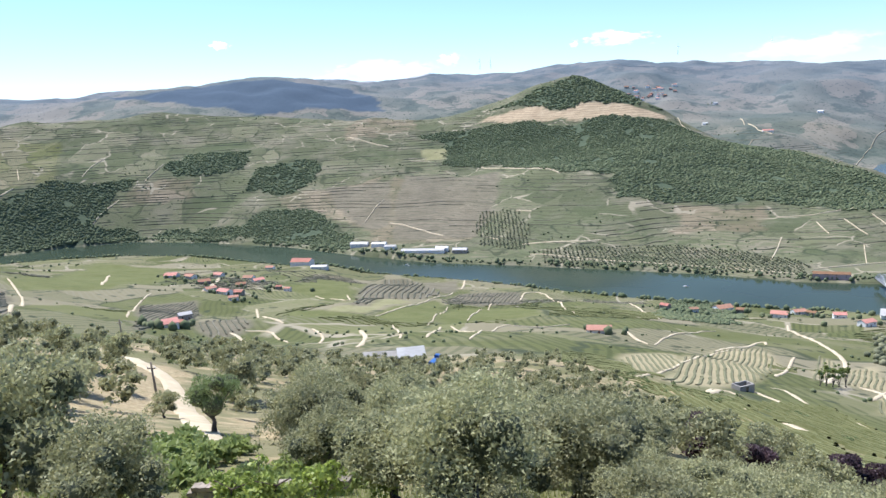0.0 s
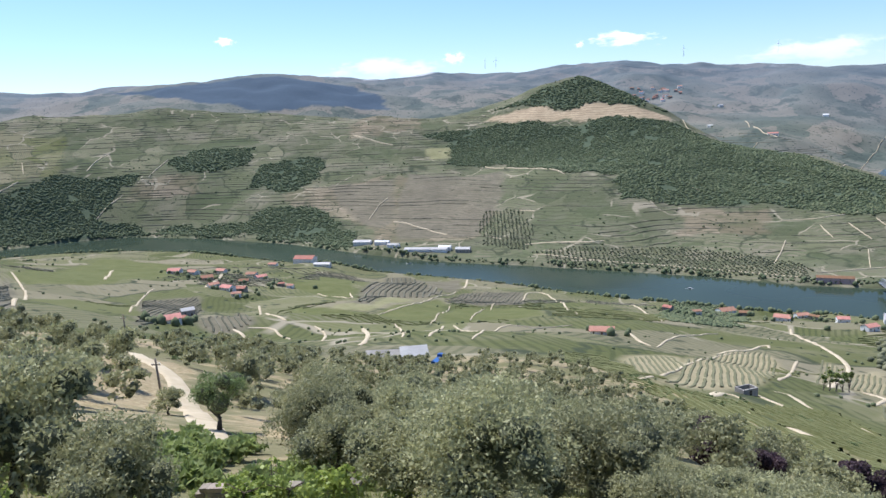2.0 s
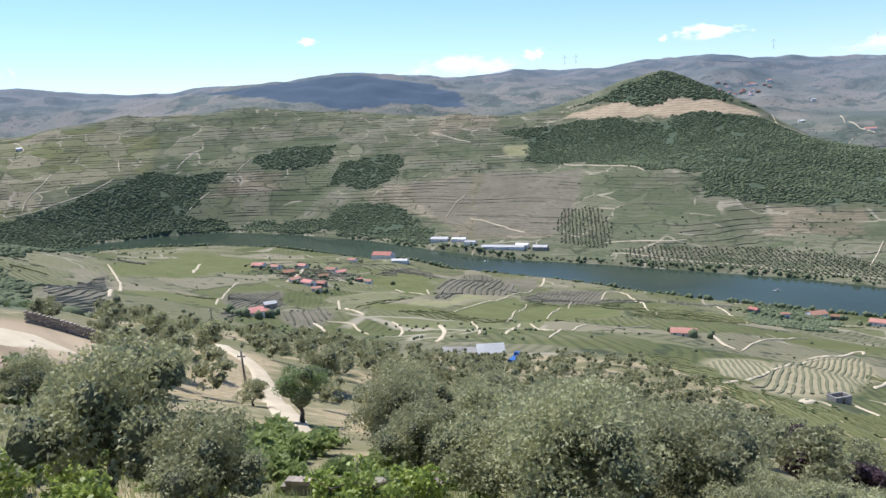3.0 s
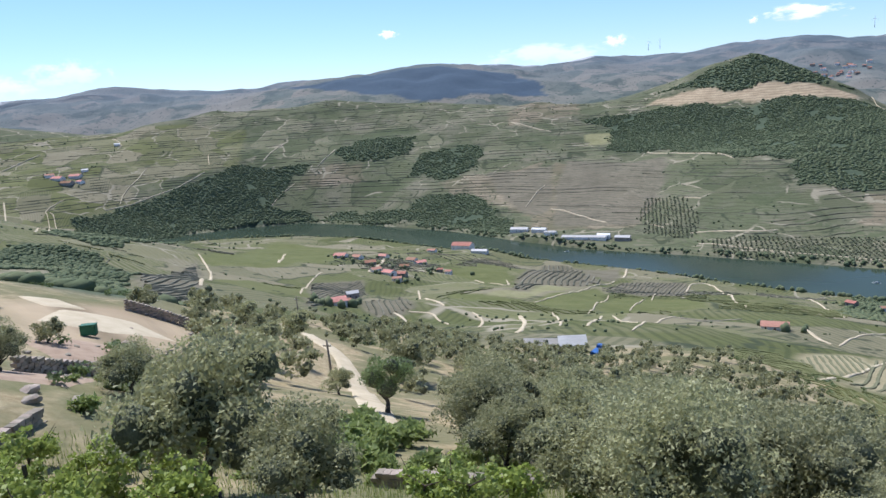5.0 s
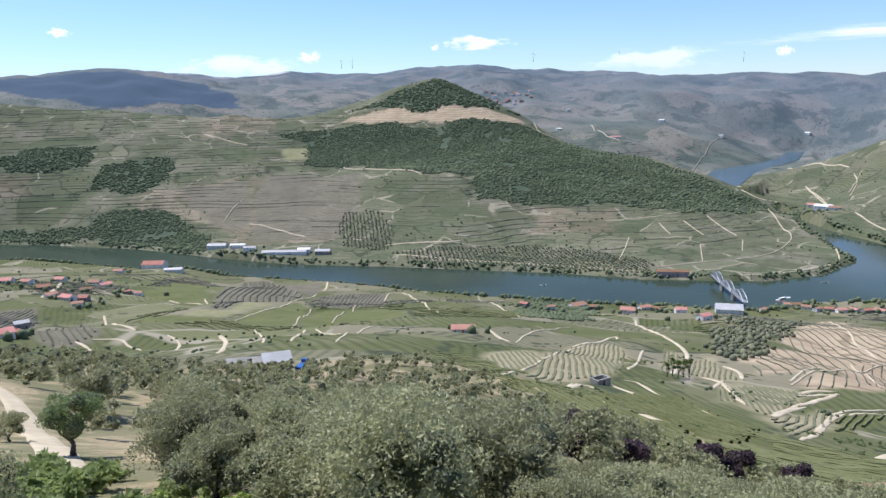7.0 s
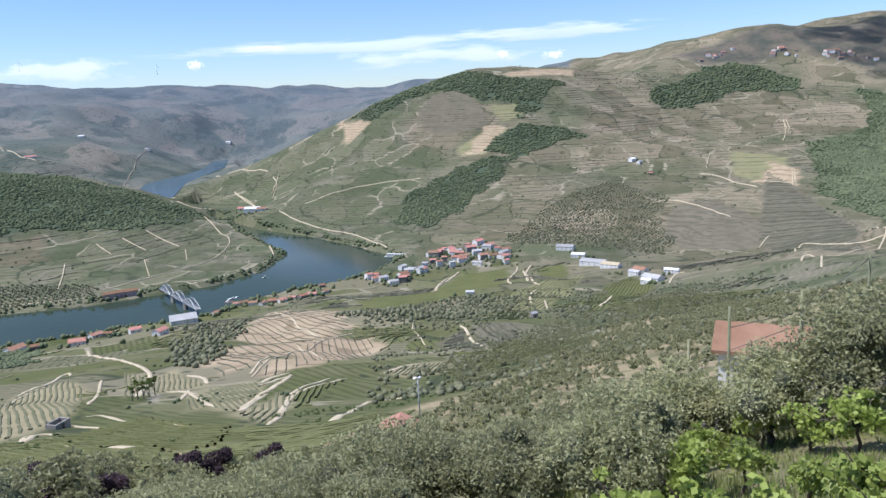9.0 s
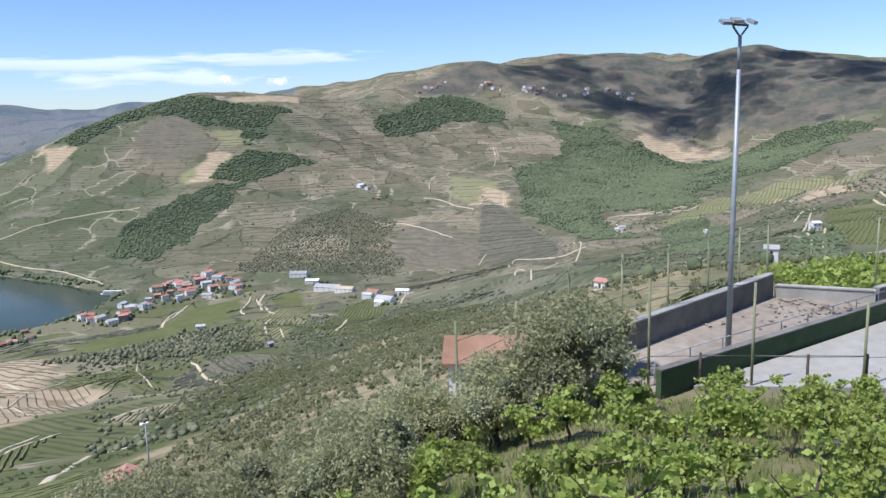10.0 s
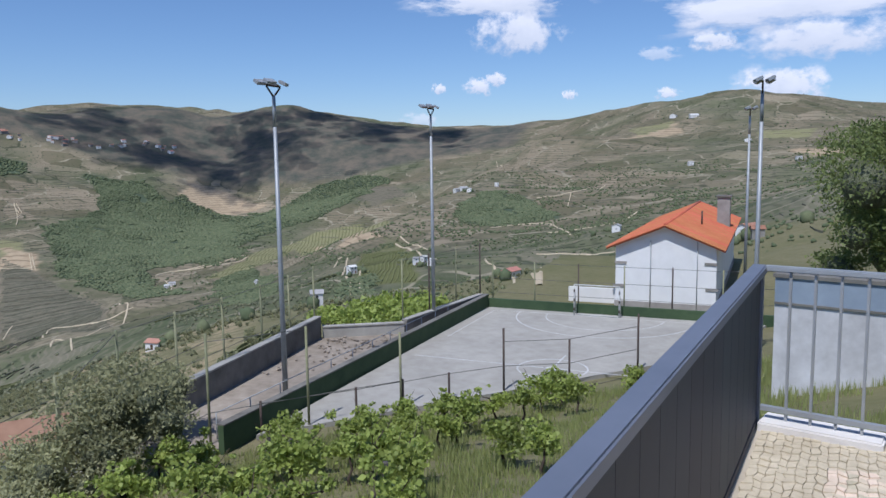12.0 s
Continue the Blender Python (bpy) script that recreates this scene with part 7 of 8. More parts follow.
fence([tuple(court(13.9, c)[:2]) for c in (-8, -5, -2, 1, 4, 7, 10)], [3.4] * 7, [0, 0, 1, 0, 1, 0, 1], "tall ball fence posts and wires behind the goal", (1.2, 2.2, 3.3))


# ---- white house behind the court ----
def court_house():
    root = on_court(tagged(new("white_house"), "long white rendered house with an orange tiled roof", "house"))
    a0, a1, c0, c1, h, rh = 17.0, 43.0, -0.15, 6.4, 4.15, 1.35
    cm_, e = (c0 + c1) / 2, 0.55
    white = surface("house_white_render", (0.74, 0.74, 0.73), (0.86, 0.86, 0.85), 1.2, 0.9, 0, 0.1)
    roof_m = surface("orange_roof_tile", (0.46, 0.128, 0.056), (0.60, 0.205, 0.098), 3, 0.8, 0, 0.3, "object", 0.12)
    bm = bmesh.new()
    vs = {}
    for a in (a0, a1):
        vs[a] = [bm.verts.new((a, -c, z)) for c, z in ((c0, -0.8), (c0, h), (cm_, h + rh), (c1, h), (c1, -0.8))]
        bm.faces.new(vs[a])
    for k in (0, 3):
        bm.faces.new((vs[a0][k], vs[a0][k + 1], vs[a1][k + 1], vs[a1][k]))
    bmesh.ops.recalc_face_normals(bm, faces=bm.faces[:])
    part("wall", bm, white, root)
    court_box("plinth", a0 - 0.05, c0 - 0.05, -0.8, a1, c1 + 0.05, 0.35, STONEWALL, parent=root)
    sl = rh / (cm_ - c0)
    # sheathing, then rows of curved tiles down each slope
    for s, ce in ((-1, c0 - e), (1, c1 + e)):
        ze = h - e * sl
        bm = bmesh.new()
        r = [bm.verts.new(p) for p in ((a0 - 0.5, -ce, ze), (a1 + 0.5, -ce, ze), (a1 + 0.5, -cm_, h + rh), (a0 - 0.5, -cm_, h + rh))]
        q = [bm.verts.new(v.co + Vector((0, 0, 0.12))) for v in r]
        bm.faces.new(r)
        bm.faces.new(q)
        for k in range(4):
            bm.faces.new((r[k], r[(k + 1) % 4], q[(k + 1) % 4], q[k]))
        bmesh.ops.recalc_face_normals(bm, faces=bm.faces[:])
        deck = part("roof_slope", bm, roof_m, root)
        n = 100
        tile = None
        for k in range(n):
            a = a0 - 0.45 + (a1 - a0 + 0.9) * k / (n - 1)
            if tile is None:
                bm = bmesh.new()
                run = math.hypot(cm_ - ce, h + rh - ze) if s < 0 else math.hypot(ce - cm_, h + rh - ze)
                ring = []
                for y in (0, run):
                    ring.append([bm.verts.new((0.13 * math.cos(t), y, 0.09 * math.sin(t))) for t in (0, math.pi * 0.25, math.pi * 0.5, math.pi * 0.75, math.pi)])
                for m in range(4):
                    bm.faces.new((ring[0][m], ring[0][m + 1], ring[1][m + 1], ring[1][m]))
                bm.faces.new(ring[0])
                bmesh.ops.recalc_face_normals(bm, faces=bm.faces[:])
                tile = part("tile_course", bm, roof_m, deck)
                ob = tile
            else:
                ob = new("tile_course", tile.data)
                ob.parent = deck
            tilt = math.degrees(math.atan2(h + rh - ze, abs(cm_ - ce)))
            ob.matrix_basis = Matrix.Translation((a, -ce, ze + 0.13)) @ (pose(0, 0, 0, tilt, 0, 0) if s > 0 else pose(0, 0, 0, tilt, 0, 180))
    tube("ridge_tile", (a0 - 0.5, -cm_, h + rh + 0.15), (a1 + 0.5, -cm_, h + rh + 0.15), 0.13, 0.13, roof_m, root, "", 10)
    boxed("chimney", 31.0, -c1 - 0.1, h - 0.5, 32.3, -c1 + 0.9, h + 2.6, STONEWALL, root, "pale stone block chimney", 0.04)
    boxed("chimney_cap", 30.9, -c1 - 0.2, h + 2.6, 32.4, -c1 + 1.0, h + 2.75, CONCRETE, root)
    tube("vent_pipe", (25.0, -c1 + 1.6, h + 0.6), (25.0, -c1 + 1.6, h + 1.9), 0.06, 0.06, DARKPOST, root, "", 6)
    for k, (c, z) in enumerate(((c0 + 0.35, 2.9), (c1 - 0.35, 3.0), (c0 + 0.25, 1.3), (c1 - 0.25, 1.3))):
        boxed("corner_stone", a0 - 0.06, -c - 0.4, z, a0 + 0.02, -c + 0.4, z + 0.18, STONEWALL, root)
    for c in (2.2, 5.2):
        tube("downpipe", (a0 - 0.08, -c, 0), (a0 - 0.08, -c, h + 0.4), 0.03, 0.03, STEEL, root, "", 6)
    return root


court_house()

# low white garden wall left of the house
gw = on_court(tagged(new("garden_wall"), "white rendered garden wall beyond the court", "wall"))
court_box("wall_run", 18.5, -3.8, -0.5, 18.8, 0.2, 0.85, PLASTER, parent=gw)
court_box("wall_run", 18.8, -0.1, -0.5, 30.0, 0.2, 1.3, PLASTER, parent=gw)

# house below the slope, roof only in view
place_houses([(54.0, 15.0, 10, 5, 5.7, -29)], (PLASTER,), (TILE,), "low house with a weathered orange tiled roof among olives", "houses below the terrace")
place_houses([(60.5, 70.5, 5, 5, 1.4, 20), (72.0, 74.0, 5, 5, 1.6, 60)], (PLASTER,), (TILE,), "small house with a red tiled roof hidden by olives", "houses below the terrace")

# ---- terrace with its railings ----
RU, RN = Vector((0.748, -0.664, 0)), Vector((0.664, 0.748, 0))
RAIL_TURN = math.degrees(math.atan2(RU.y, RU.x))
TM = pose(0, 0, 0, 0, 0, RAIL_TURN)                 # x along the railing, y outwards
RAILBLUE = surface("blue_grey_rail_paint", (0.021, 0.029, 0.046), (0.034, 0.044, 0.064), 2.5, 0.6, 0.1, 0.06, "object", 0.15, 0.4)
RAILTOP = surface("rail_cap_metal", (0.13, 0.15, 0.19), (0.19, 0.21, 0.26), 3, 0.5, 0.2, 0.05, "", 0, 0.5)
KERB = surface("white_kerb_stone", (0.58, 0.56, 0.52), (0.74, 0.72, 0.68), 3, 0.9, 0, 0.3, "object", 0.1)
MORTAR = surface("paving_mortar", (0.42, 0.36, 0.27), (0.58, 0.51, 0.40), 8, 0.95, 0, 0.4)
PAVER = surface("paving_stone", (0.52, 0.43, 0.31), (0.78, 0.67, 0.51), 14, 0.9, 0, 0.35, "object", 0.22)
terrace = boxed("terrace_floor", -1.2, -7, -0.5, 5.0, 0.56, -0.012, MORTAR)
terrace.matrix_basis = TM
tagged(terrace, "terrace paved with small pale irregular stones", "floor", kind="structure")
skirt = boxed("terrace_wall", -1.2, -7, -7.0, 5.0, 0.52, -0.5, CONCRETE)
skirt.matrix_basis = TM
tagged(skirt, "concrete wall that carries the terrace", "wall", kind="structure")

railing = tagged(new("railing"), "dark blue-grey metal railing with close upright boards", "railing")
railing.matrix_basis = TM
shared = None
for k in range(25):
    x = -1.14 + k * 0.2476
    if shared is None:
        shared = boxed("board", 0, 0.520, 0.04, 0.2462, 0.550, 0.965, RAILBLUE, railing, "", 0.0015)
        ob = shared
    else:
        ob = new("board", shared.data)
        ob.parent = railing
    ob.matrix_basis = Matrix.Translation((x, 0, 0))
boxed("hand_rail", -1.18, 0.49, 0.965, 5.04, 0.58, 1.02, RAILTOP, railing, "pale grey metal cap rail", 0.008)
boxed("bottom_rail", -1.15, 0.515, 0.0, 5.02, 0.555, 0.045, RAILBLUE, railing)
boxed("return_cap_rail", -1.18, -6.5, 0.965, -1.09, 0.49, 1.02, RAILTOP, railing, "pale grey metal cap rail", 0.008)
boxed("return_panel", -1.15, -6.5, 0.04, -1.12, 0.5, 0.965, RAILBLUE, railing)
boxed("corner_post", 4.98, 0.505, 0.0, 5.04, 0.565, 1.0, RAILTOP, railing)

side = tagged(new("bar_railing"), "grey metal railing of thin upright bars on a white kerb", "railing")
side.matrix_basis = TM @ Matrix.Translation((5.01, 0.50, 0)) @ pose(0, 0, 0, 0, 0, -98)
boxed("hand_rail", 0, -0.03, 0.985, 5.5, 0.03, 1.02, STEEL, side, "", 0.006)
boxed("bottom_rail", 0, -0.02, 0.10, 5.5, 0.02, 0.13, STEEL, side)
bar = None
for k in range(38):
    if bar is None:
        bar = boxed("bar", -0.008, -0.008, 0.0, 0.008, 0.008, 0.99, STEEL, side)
        ob = bar
    else:
        ob = new("bar", bar.data)
        ob.parent = side
    ob.matrix_basis = Matrix.Translation((0.15 + 0.14 * k, 0, 0))
for k in range(8):
    ob = boxed("kerb_stone", 0.006 + k * 0.7, -0.10, -0.08, 0.694 + k * 0.7, 0.13, 0.05, KERB, None, "", 0.012)
    ob.matrix_basis = side.matrix_basis
    tagged(ob, "pale stone kerb block under the railing", "kerb", "kerb stones")

# paving: small uneven stones, set proud of the mortar
def jitter(i, k):
    r = math.sin(i * 91.7 + k * 37.3) * 4375.85
    s = math.sin(i * 17.1 + k * 71.9) * 2351.37
    return (r - math.floor(r) - 0.5) * 0.022, (s - math.floor(s) - 0.5) * 0.022


def paver_bm(i, k, bm):
    cor = []
    for di, dk in ((0, 0), (1, 0), (1, 1), (0, 1)):
        jx, jy = jitter(i + di, k + dk)
        cor.append(Vector((3.0 + (i + di) * 0.052 + jx + (0.024 if (k + dk) % 2 else 0), -2.4 + (k + dk) * 0.048 + jy, 0)))
    mid = sum(cor, Vector()) / 4
    lo = [bm.verts.new(mid + (c - mid) * 0.985 + Vector((0, 0, -0.02))) for c in cor]
    hi = [bm.verts.new(mid + (c - mid) * 0.90 + Vector((0, 0, 0.002 + 0.004 * math.sin(i * 3.3 + k * 5.1)))) for c in cor]
    bm.faces.new(hi)
    for q in range(4):
        bm.faces.new((lo[q], lo[(q + 1) % 4], hi[(q + 1) % 4], hi[q]))


rest = bmesh.new()
for i in range(-75, 38):
    for k in range(-60, 60):
        if 12 <= i < 28 and 34 <= k < 52:
            bm = bmesh.new()
            paver_bm(i, k, bm)
            part("paving_stone", bm, PAVER, terrace)
        elif i > -60:
            paver_bm(i, k, rest)
tagged(part("paving", rest, PAVER, terrace), "", kind="stuff")

# ---- wall, grass bank and tree past the terrace corner ----
wall_r = tagged(new("boundary_wall"), "stained white wall with a blue-grey upper band", "wall")
p0, p1 = Vector((18.4, -13.7, -4.15)), Vector((12.6, -18.4, -3.75))
wl, wa = (p1 - p0).length, math.degrees(math.atan2(p1.y - p0.y, p1.x - p0.x))
wall_r.matrix_basis = Matrix.Translation(p0) @ pose(0, 0, 0, 0, 0, wa)
WHITEWASH = surface("flaking_whitewash", (0.34, 0.33, 0.32), (0.72, 0.72, 0.72), 1.1, 0.9, 0, 0.3)
BLUEBAND = surface("blue_grey_band", (0.20, 0.25, 0.31), (0.33, 0.39, 0.46), 1.0, 0.8, 0, 0.15)
boxed("wall_run", 0, -0.15, -2.5, wl, 0.15, 1.75, WHITEWASH, wall_r)
boxed("band", 0, -0.17, 1.75, wl, 0.17, 2.45, BLUEBAND, wall_r, "blue-grey painted upper band")
boxed("coping", -0.05, -0.22, 2.45, wl, 0.22, 2.55, CONCRETE, wall_r)
boxed("ledge", 0, -0.2, 1.70, wl, 0.2, 1.76, CONCRETE, wall_r)


# ---- knoll beside the dirt road: yard, shelter, walls, bin ----
def yard(pts, label, material=TRACK):
    """A patch of bare pale ground that follows the land."""
    c = np.mean(pts, 0)
    vs, fs = [], []
    rings = [np.array(pts) * k + c * (1 - k) for k in (1.0, 0.75, 0.5, 0.25)]
    rings = [np.concatenate([np.linspace(r[q], r[(q + 1) % len(r)], 6)[:-1] for q in range(len(r))]) for r in rings]
    n = len(rings[0])
    for k, r in enumerate(rings):
        z = land_height(r[:, 0], r[:, 1]) + (0.14 if k else -0.3)
        vs.append(np.c_[r, z])
    vs.append(np.array([[c[0], c[1], height_at(*c) + 0.14]]))
    for k in range(3):
        for q in range(n):
            fs.append((k * n + q, k * n + (q + 1) % n, (k + 1) * n + (q + 1) % n, (k + 1) * n + q))
    for q in range(n):
        fs.append((3 * n + q, 3 * n + (q + 1) % n, 4 * n, 4 * n))
    ob = arrays("yard", np.concatenate(vs), fs, material, True)
    return tagged(ob, label, "yard", kind="structure")


yard([(-62, 66), (-56, 73), (-48, 70), (-50, 61), (-57, 57)], "pale dusty yard beside the dirt road")
yard([(-71, 70), (-68, 74), (-60, 70), (-63, 66)], "pale dusty yard beside the dirt road")
BANKSTONE = surface("dry_stone", (0.19, 0.155, 0.12), (0.40, 0.345, 0.275), 2.5, 0.95, 0, 0.7, "object", 0.3)
EARTHRED = surface("bare_reddish_earth", (0.26, 0.18, 0.12), (0.42, 0.32, 0.23), 1.2, 0.95, 0, 0.5)
yard([(-50, 54), (-42, 58), (-36, 50), (-40, 42), (-48, 46)], "bare reddish earth bank with stones", EARTHRED)
yard([(-36, 34), (-30, 36), (-27, 30), (-31, 25)], "bare reddish earth bank with stones", EARTHRED)


def stone_run(x0, y0, x1, y1, h, label):
    """A dry stone wall; each stone is a part."""
    root = empty("dry_stone_wall", x0, y0, height_at(x0, y0), math.degrees(math.atan2(y1 - y0, x1 - x0)))
    L = math.hypot(x1 - x0, y1 - y0)
    kinds = []
    for k in range(5):
        bm = bmesh.new()
        add_box(bm, -0.5, -0.5, 0, 0.5, 0.5, 1)
        for v in bm.verts:
            v.co += Vector([(rng.rand() - 0.5) * 0.16 for _ in range(3)])
        kinds.append(bm)
    meshes = []
    for bm in kinds:
        me = bpy.data.meshes.new("stone")
        bm.to_mesh(me)
        bm.free()
        me.materials.append(BANKSTONE)
        meshes.append(me)
    c, s = (x1 - x0) / L, (y1 - y0) / L
    z, row = -0.3, 0
    while z < h:
        a, hh = -0.2 * (row % 2), rng.uniform(0.16, 0.24)
        while a < L:
            w = rng.uniform(0.25, 0.55)
            base = height_at(x0 + c * a, y0 + s * a) - height_at(x0, y0)
            ob = new("stone", meshes[int(rng.randint(5))])
            ob.parent = root
            ob.matrix_basis = Matrix.Translation((a + w / 2, rng.normal(0, 0.02), base + z)) @ Matrix.Diagonal((w * 0.97, 0.45, hh * 0.97, 1))
            a += w
        z += hh
        row += 1
    return tagged(root, label, "stone wall", "dry stone walls")


def bearing_spot(az, d):
    a = radians(az)
    return -math.sin(a) * d, math.cos(a) * d


for (a0, d0), (a1, d1), h, lab in (((20.5, 27.5), (8.5, 26.0), 0.5, "low dry stone terrace wall in the grass"), ((46.8, 33), (44.5, 35), 0.45, "rough dark dry stone bank wall"), ((45.5, 50), (39.5, 56), 0.8, "rough dark dry stone bank wall"),
                                   ((38.5, 100), (34.0, 98), 1.2, "dark stone wall behind the dusty yard")):
    stone_run(*bearing_spot(a0, d0), *bearing_spot(a1, d1), h, lab)


def shelter():
    x, y = bearing_spot(49.6, 88)
    root = empty("open_shelter", x, y, height_at(x, y), 30)
    boxed("back_wall", -4, 2.2, -1, 4, 2.5, 2.6, BANKSTONE, root)
    boxed("side_wall", 3.7, -2.2, -1, 4, 2.2, 2.4, BANKSTONE, root)
    for a in (-3.8, 0, 3.7):
        boxed("roof_post", a - 0.1, -2.4, -1, a + 0.1, -2.2, 2.3, WOODPOLE, root)
    bm = bmesh.new()
    add_box(bm, -4.8, -3.4, 0, 4.8, 3.2, 0.14, pose(0, 0, 2.5, 5, 0, 0))
    part("roof", bm, surface("rusty_sheet", (0.14, 0.085, 0.065), (0.24, 0.16, 0.13), 1.5, 0.85, 0, 0.3), root)
    return tagged(root, "open roadside shelter with a rusty brown roof", "shelter")


shelter()
x, y = bearing_spot(41.0, 76)
wb = empty("waste_bin", x, y, height_at(x, y) + 0.1, 20)
GREENBIN = surface("green_plastic", (0.015, 0.10, 0.05), (0.03, 0.15, 0.08), 3, 0.5, 0, 0.05)
boxed("bin_body", -0.7, -0.4, 0.1, 0.7, 0.4, 1.0, GREENBIN, wb, "", 0.06)
boxed("bin_lid", -0.74, -0.44, 1.0, 0.74, 0.44, 1.12, GREENBIN, wb, "", 0.04)
for s in (-0.55, 0.55):
    tube("bin_wheel", (s, -0.3, 0.08), (s, 0.3, 0.08), 0.1, 0.1, DARKPOST, wb)
tagged(wb, "green plastic waste bin on the dusty yard", "bin")


def boulder(x, y, size):
    bm = bmesh.new()
    bmesh.ops.create_icosphere(bm, subdivisions=2, radius=size)
    for v in bm.verts:
        v.co *= rng.uniform(0.74, 1.16)
        v.co.z *= 0.62
    bm.transform(Matrix.Translation((x, y, height_at(x, y) + size * 0.15)) @ pose(0, 0, 0, 0, 0, rng.uniform(0, 360)) @ Matrix.Diagonal((1.3, 0.85, 1, 1)))
    tagged(part("boulder", bm, BANKSTONE), "rough brown schist boulder on the bare bank", "boulder", "schist boulders")


for az, d, spread, count in ((47, 62, 3.5, 18), (44, 50, 3.0, 16), (38.5, 72, 3.5, 14), (46, 36, 2.5, 12), (33, 86, 4, 10), (18, 31, 2.5, 8)):
    x0, y0 = bearing_spot(az, d)
    for k in range(count):
        boulder(rng.normal(x0, spread), rng.normal(y0, spread), rng.uniform(0.12, 0.42))


# ---- trees, vines and grass near the terrace ----
def leaf_material(name, dark, light, spread=0.45, rough=0.6, through=0.35):
    n = Nodes(name)
    r = n.add("ShaderNodeNewGeometry").outputs["Random Per Island"]
    o = n.add("ShaderNodeObjectInfo").outputs["Random"]
    c = n.mix(n.math("ADD", n.math("MULTIPLY", r, 0.45), n.math("MULTIPLY", n.noise(1.3, 3), 0.6)), dark, light)
    h = n.add("ShaderNodeHueSaturation")
    n.link(c, h.inputs["Color"])
    n.link(n.math("ADD", n.math("MULTIPLY", o, spread), 1 - spread / 2), h.inputs["Value"])
    n.done(h.outputs[0], rough, 0, 0.35)
    t = n.add("ShaderNodeBsdfTranslucent")
    n.link(h.outputs[0], t.inputs["Color"])
    m = n.add("ShaderNodeMixShader")
    m.inputs[0].default_value = through
    n.link(n.b.outputs[0], m.inputs[1])
    n.link(t.outputs[0], m.inputs[2])
    n.link(m.outputs[0], n.out.inputs[0])
    return n.m


OLIVE_LEAF = leaf_material("olive_leaf", (0.242, 0.252, 0.112), (0.465, 0.455, 0.258), 0.35)
ALMOND_LEAF = leaf_material("almond_leaf", (0.120, 0.165, 0.060), (0.250, 0.310, 0.130))
VINE_LEAF = leaf_material("vine_leaf", (0.165, 0.225, 0.038), (0.465, 0.535, 0.142), 0.3, 0.5, 0.4)
PURPLE_LEAF = leaf_material("purple_leaf", (0.046, 0.028, 0.036), (0.115, 0.074, 0.084))
TREE_LEAF = leaf_material("broad_leaf", (0.165, 0.210, 0.060), (0.330, 0.390, 0.140), 0.35, 0.6, 0.5)
GRASS_LEAF = leaf_material("grass_blade", (0.17, 0.215, 0.055), (0.40, 0.42, 0.17), 0.3, 0.7, 0.3)
# dark lumps inside the crowns, their colour standing for shade among the leaves
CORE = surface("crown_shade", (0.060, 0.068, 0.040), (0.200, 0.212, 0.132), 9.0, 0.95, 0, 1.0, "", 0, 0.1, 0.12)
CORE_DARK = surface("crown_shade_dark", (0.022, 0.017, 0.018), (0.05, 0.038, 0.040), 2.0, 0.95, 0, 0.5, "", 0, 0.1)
BARK = surface("olive_bark", (0.055, 0.048, 0.040), (0.15, 0.135, 0.115), 9, 0.95, 0, 0.8)
STEM = surface("vine_stem", (0.05, 0.038, 0.028), (0.11, 0.085, 0.065), 12, 0.95, 0, 0.7)


lump = bmesh.new()
bmesh.ops.create_icosphere(lump, subdivisions=2, radius=1)
LUMP_V = np.array([v.co[:] for v in lump.verts])
LUMP_F = np.array([[v.index for v in f.verts] for f in lump.faces])
lump.free()


def leaf_arrays(r, lobes, n, length, width, shell=0.45, single=True):
    """Many small leaves round the lobes of a crown: corners and faces."""
    vol = np.array([l[3] ** 2 for l in lobes])
    pick = r.choice(len(lobes), n, p=vol / vol.sum())
    L = np.array(lobes)[pick]
    d = r.normal(size=(n, 3))
    d /= np.linalg.norm(d, axis=1)[:, None]
    d[:, 2] = np.where(d[:, 2] < -0.5, -d[:, 2], d[:, 2])
    rad = L[:, 3] * (1 - shell * r.rand(n) ** 1.5 + 0.22 * (r.rand(n) ** 4))
    c = L[:, :3] + d * rad[:, None] * np.array([1, 1, 0.85])
    a = d * 0.5 + r.normal(size=(n, 3)) * 0.8
    a /= np.linalg.norm(a, axis=1)[:, None]
    b = np.cross(a, r.normal(size=(n, 3)))
    b /= np.maximum(np.linalg.norm(b, axis=1), 1e-6)[:, None]
    s = (0.6 + 0.8 * r.rand(n))[:, None]
    a, b = a * length * s / 2, b * width * s / 2
    if single:
        return np.stack([c - b * 1.1 - a * 0.5, c + b * 1.1 - a * 0.5, c + a * 1.1], 1).reshape(-1, 3), np.arange(n * 3).reshape(n, 3)
    v = np.stack([c - a, c - b * 0.9, c + a, c + b * 0.9], 1).reshape(-1, 3)
    return v, np.arange(n * 4).reshape(n, 4)


def core_arrays(r, lobes, shrink, fine=False):
    V, F = (LUMP_V, LUMP_F) if fine else (BALL_V, BALL_F)
    vs, fs = [], []
    for k, l in enumerate(lobes):
        p = V * l[3] * 3.1 + r.rand(3) * 40
        s = 1 + 0.20 * noise2(p[:, 0] + p[:, 2], p[:, 1] - p[:, 2] * 0.7, 81) + 0.22 * (r.rand(len(V)) - 0.5)
        vs.append(V * s[:, None] * l[3] * shrink + np.array(l[:3]))
        fs.append(F + k * len(V))
    return np.concatenate(vs), np.concatenate(fs)


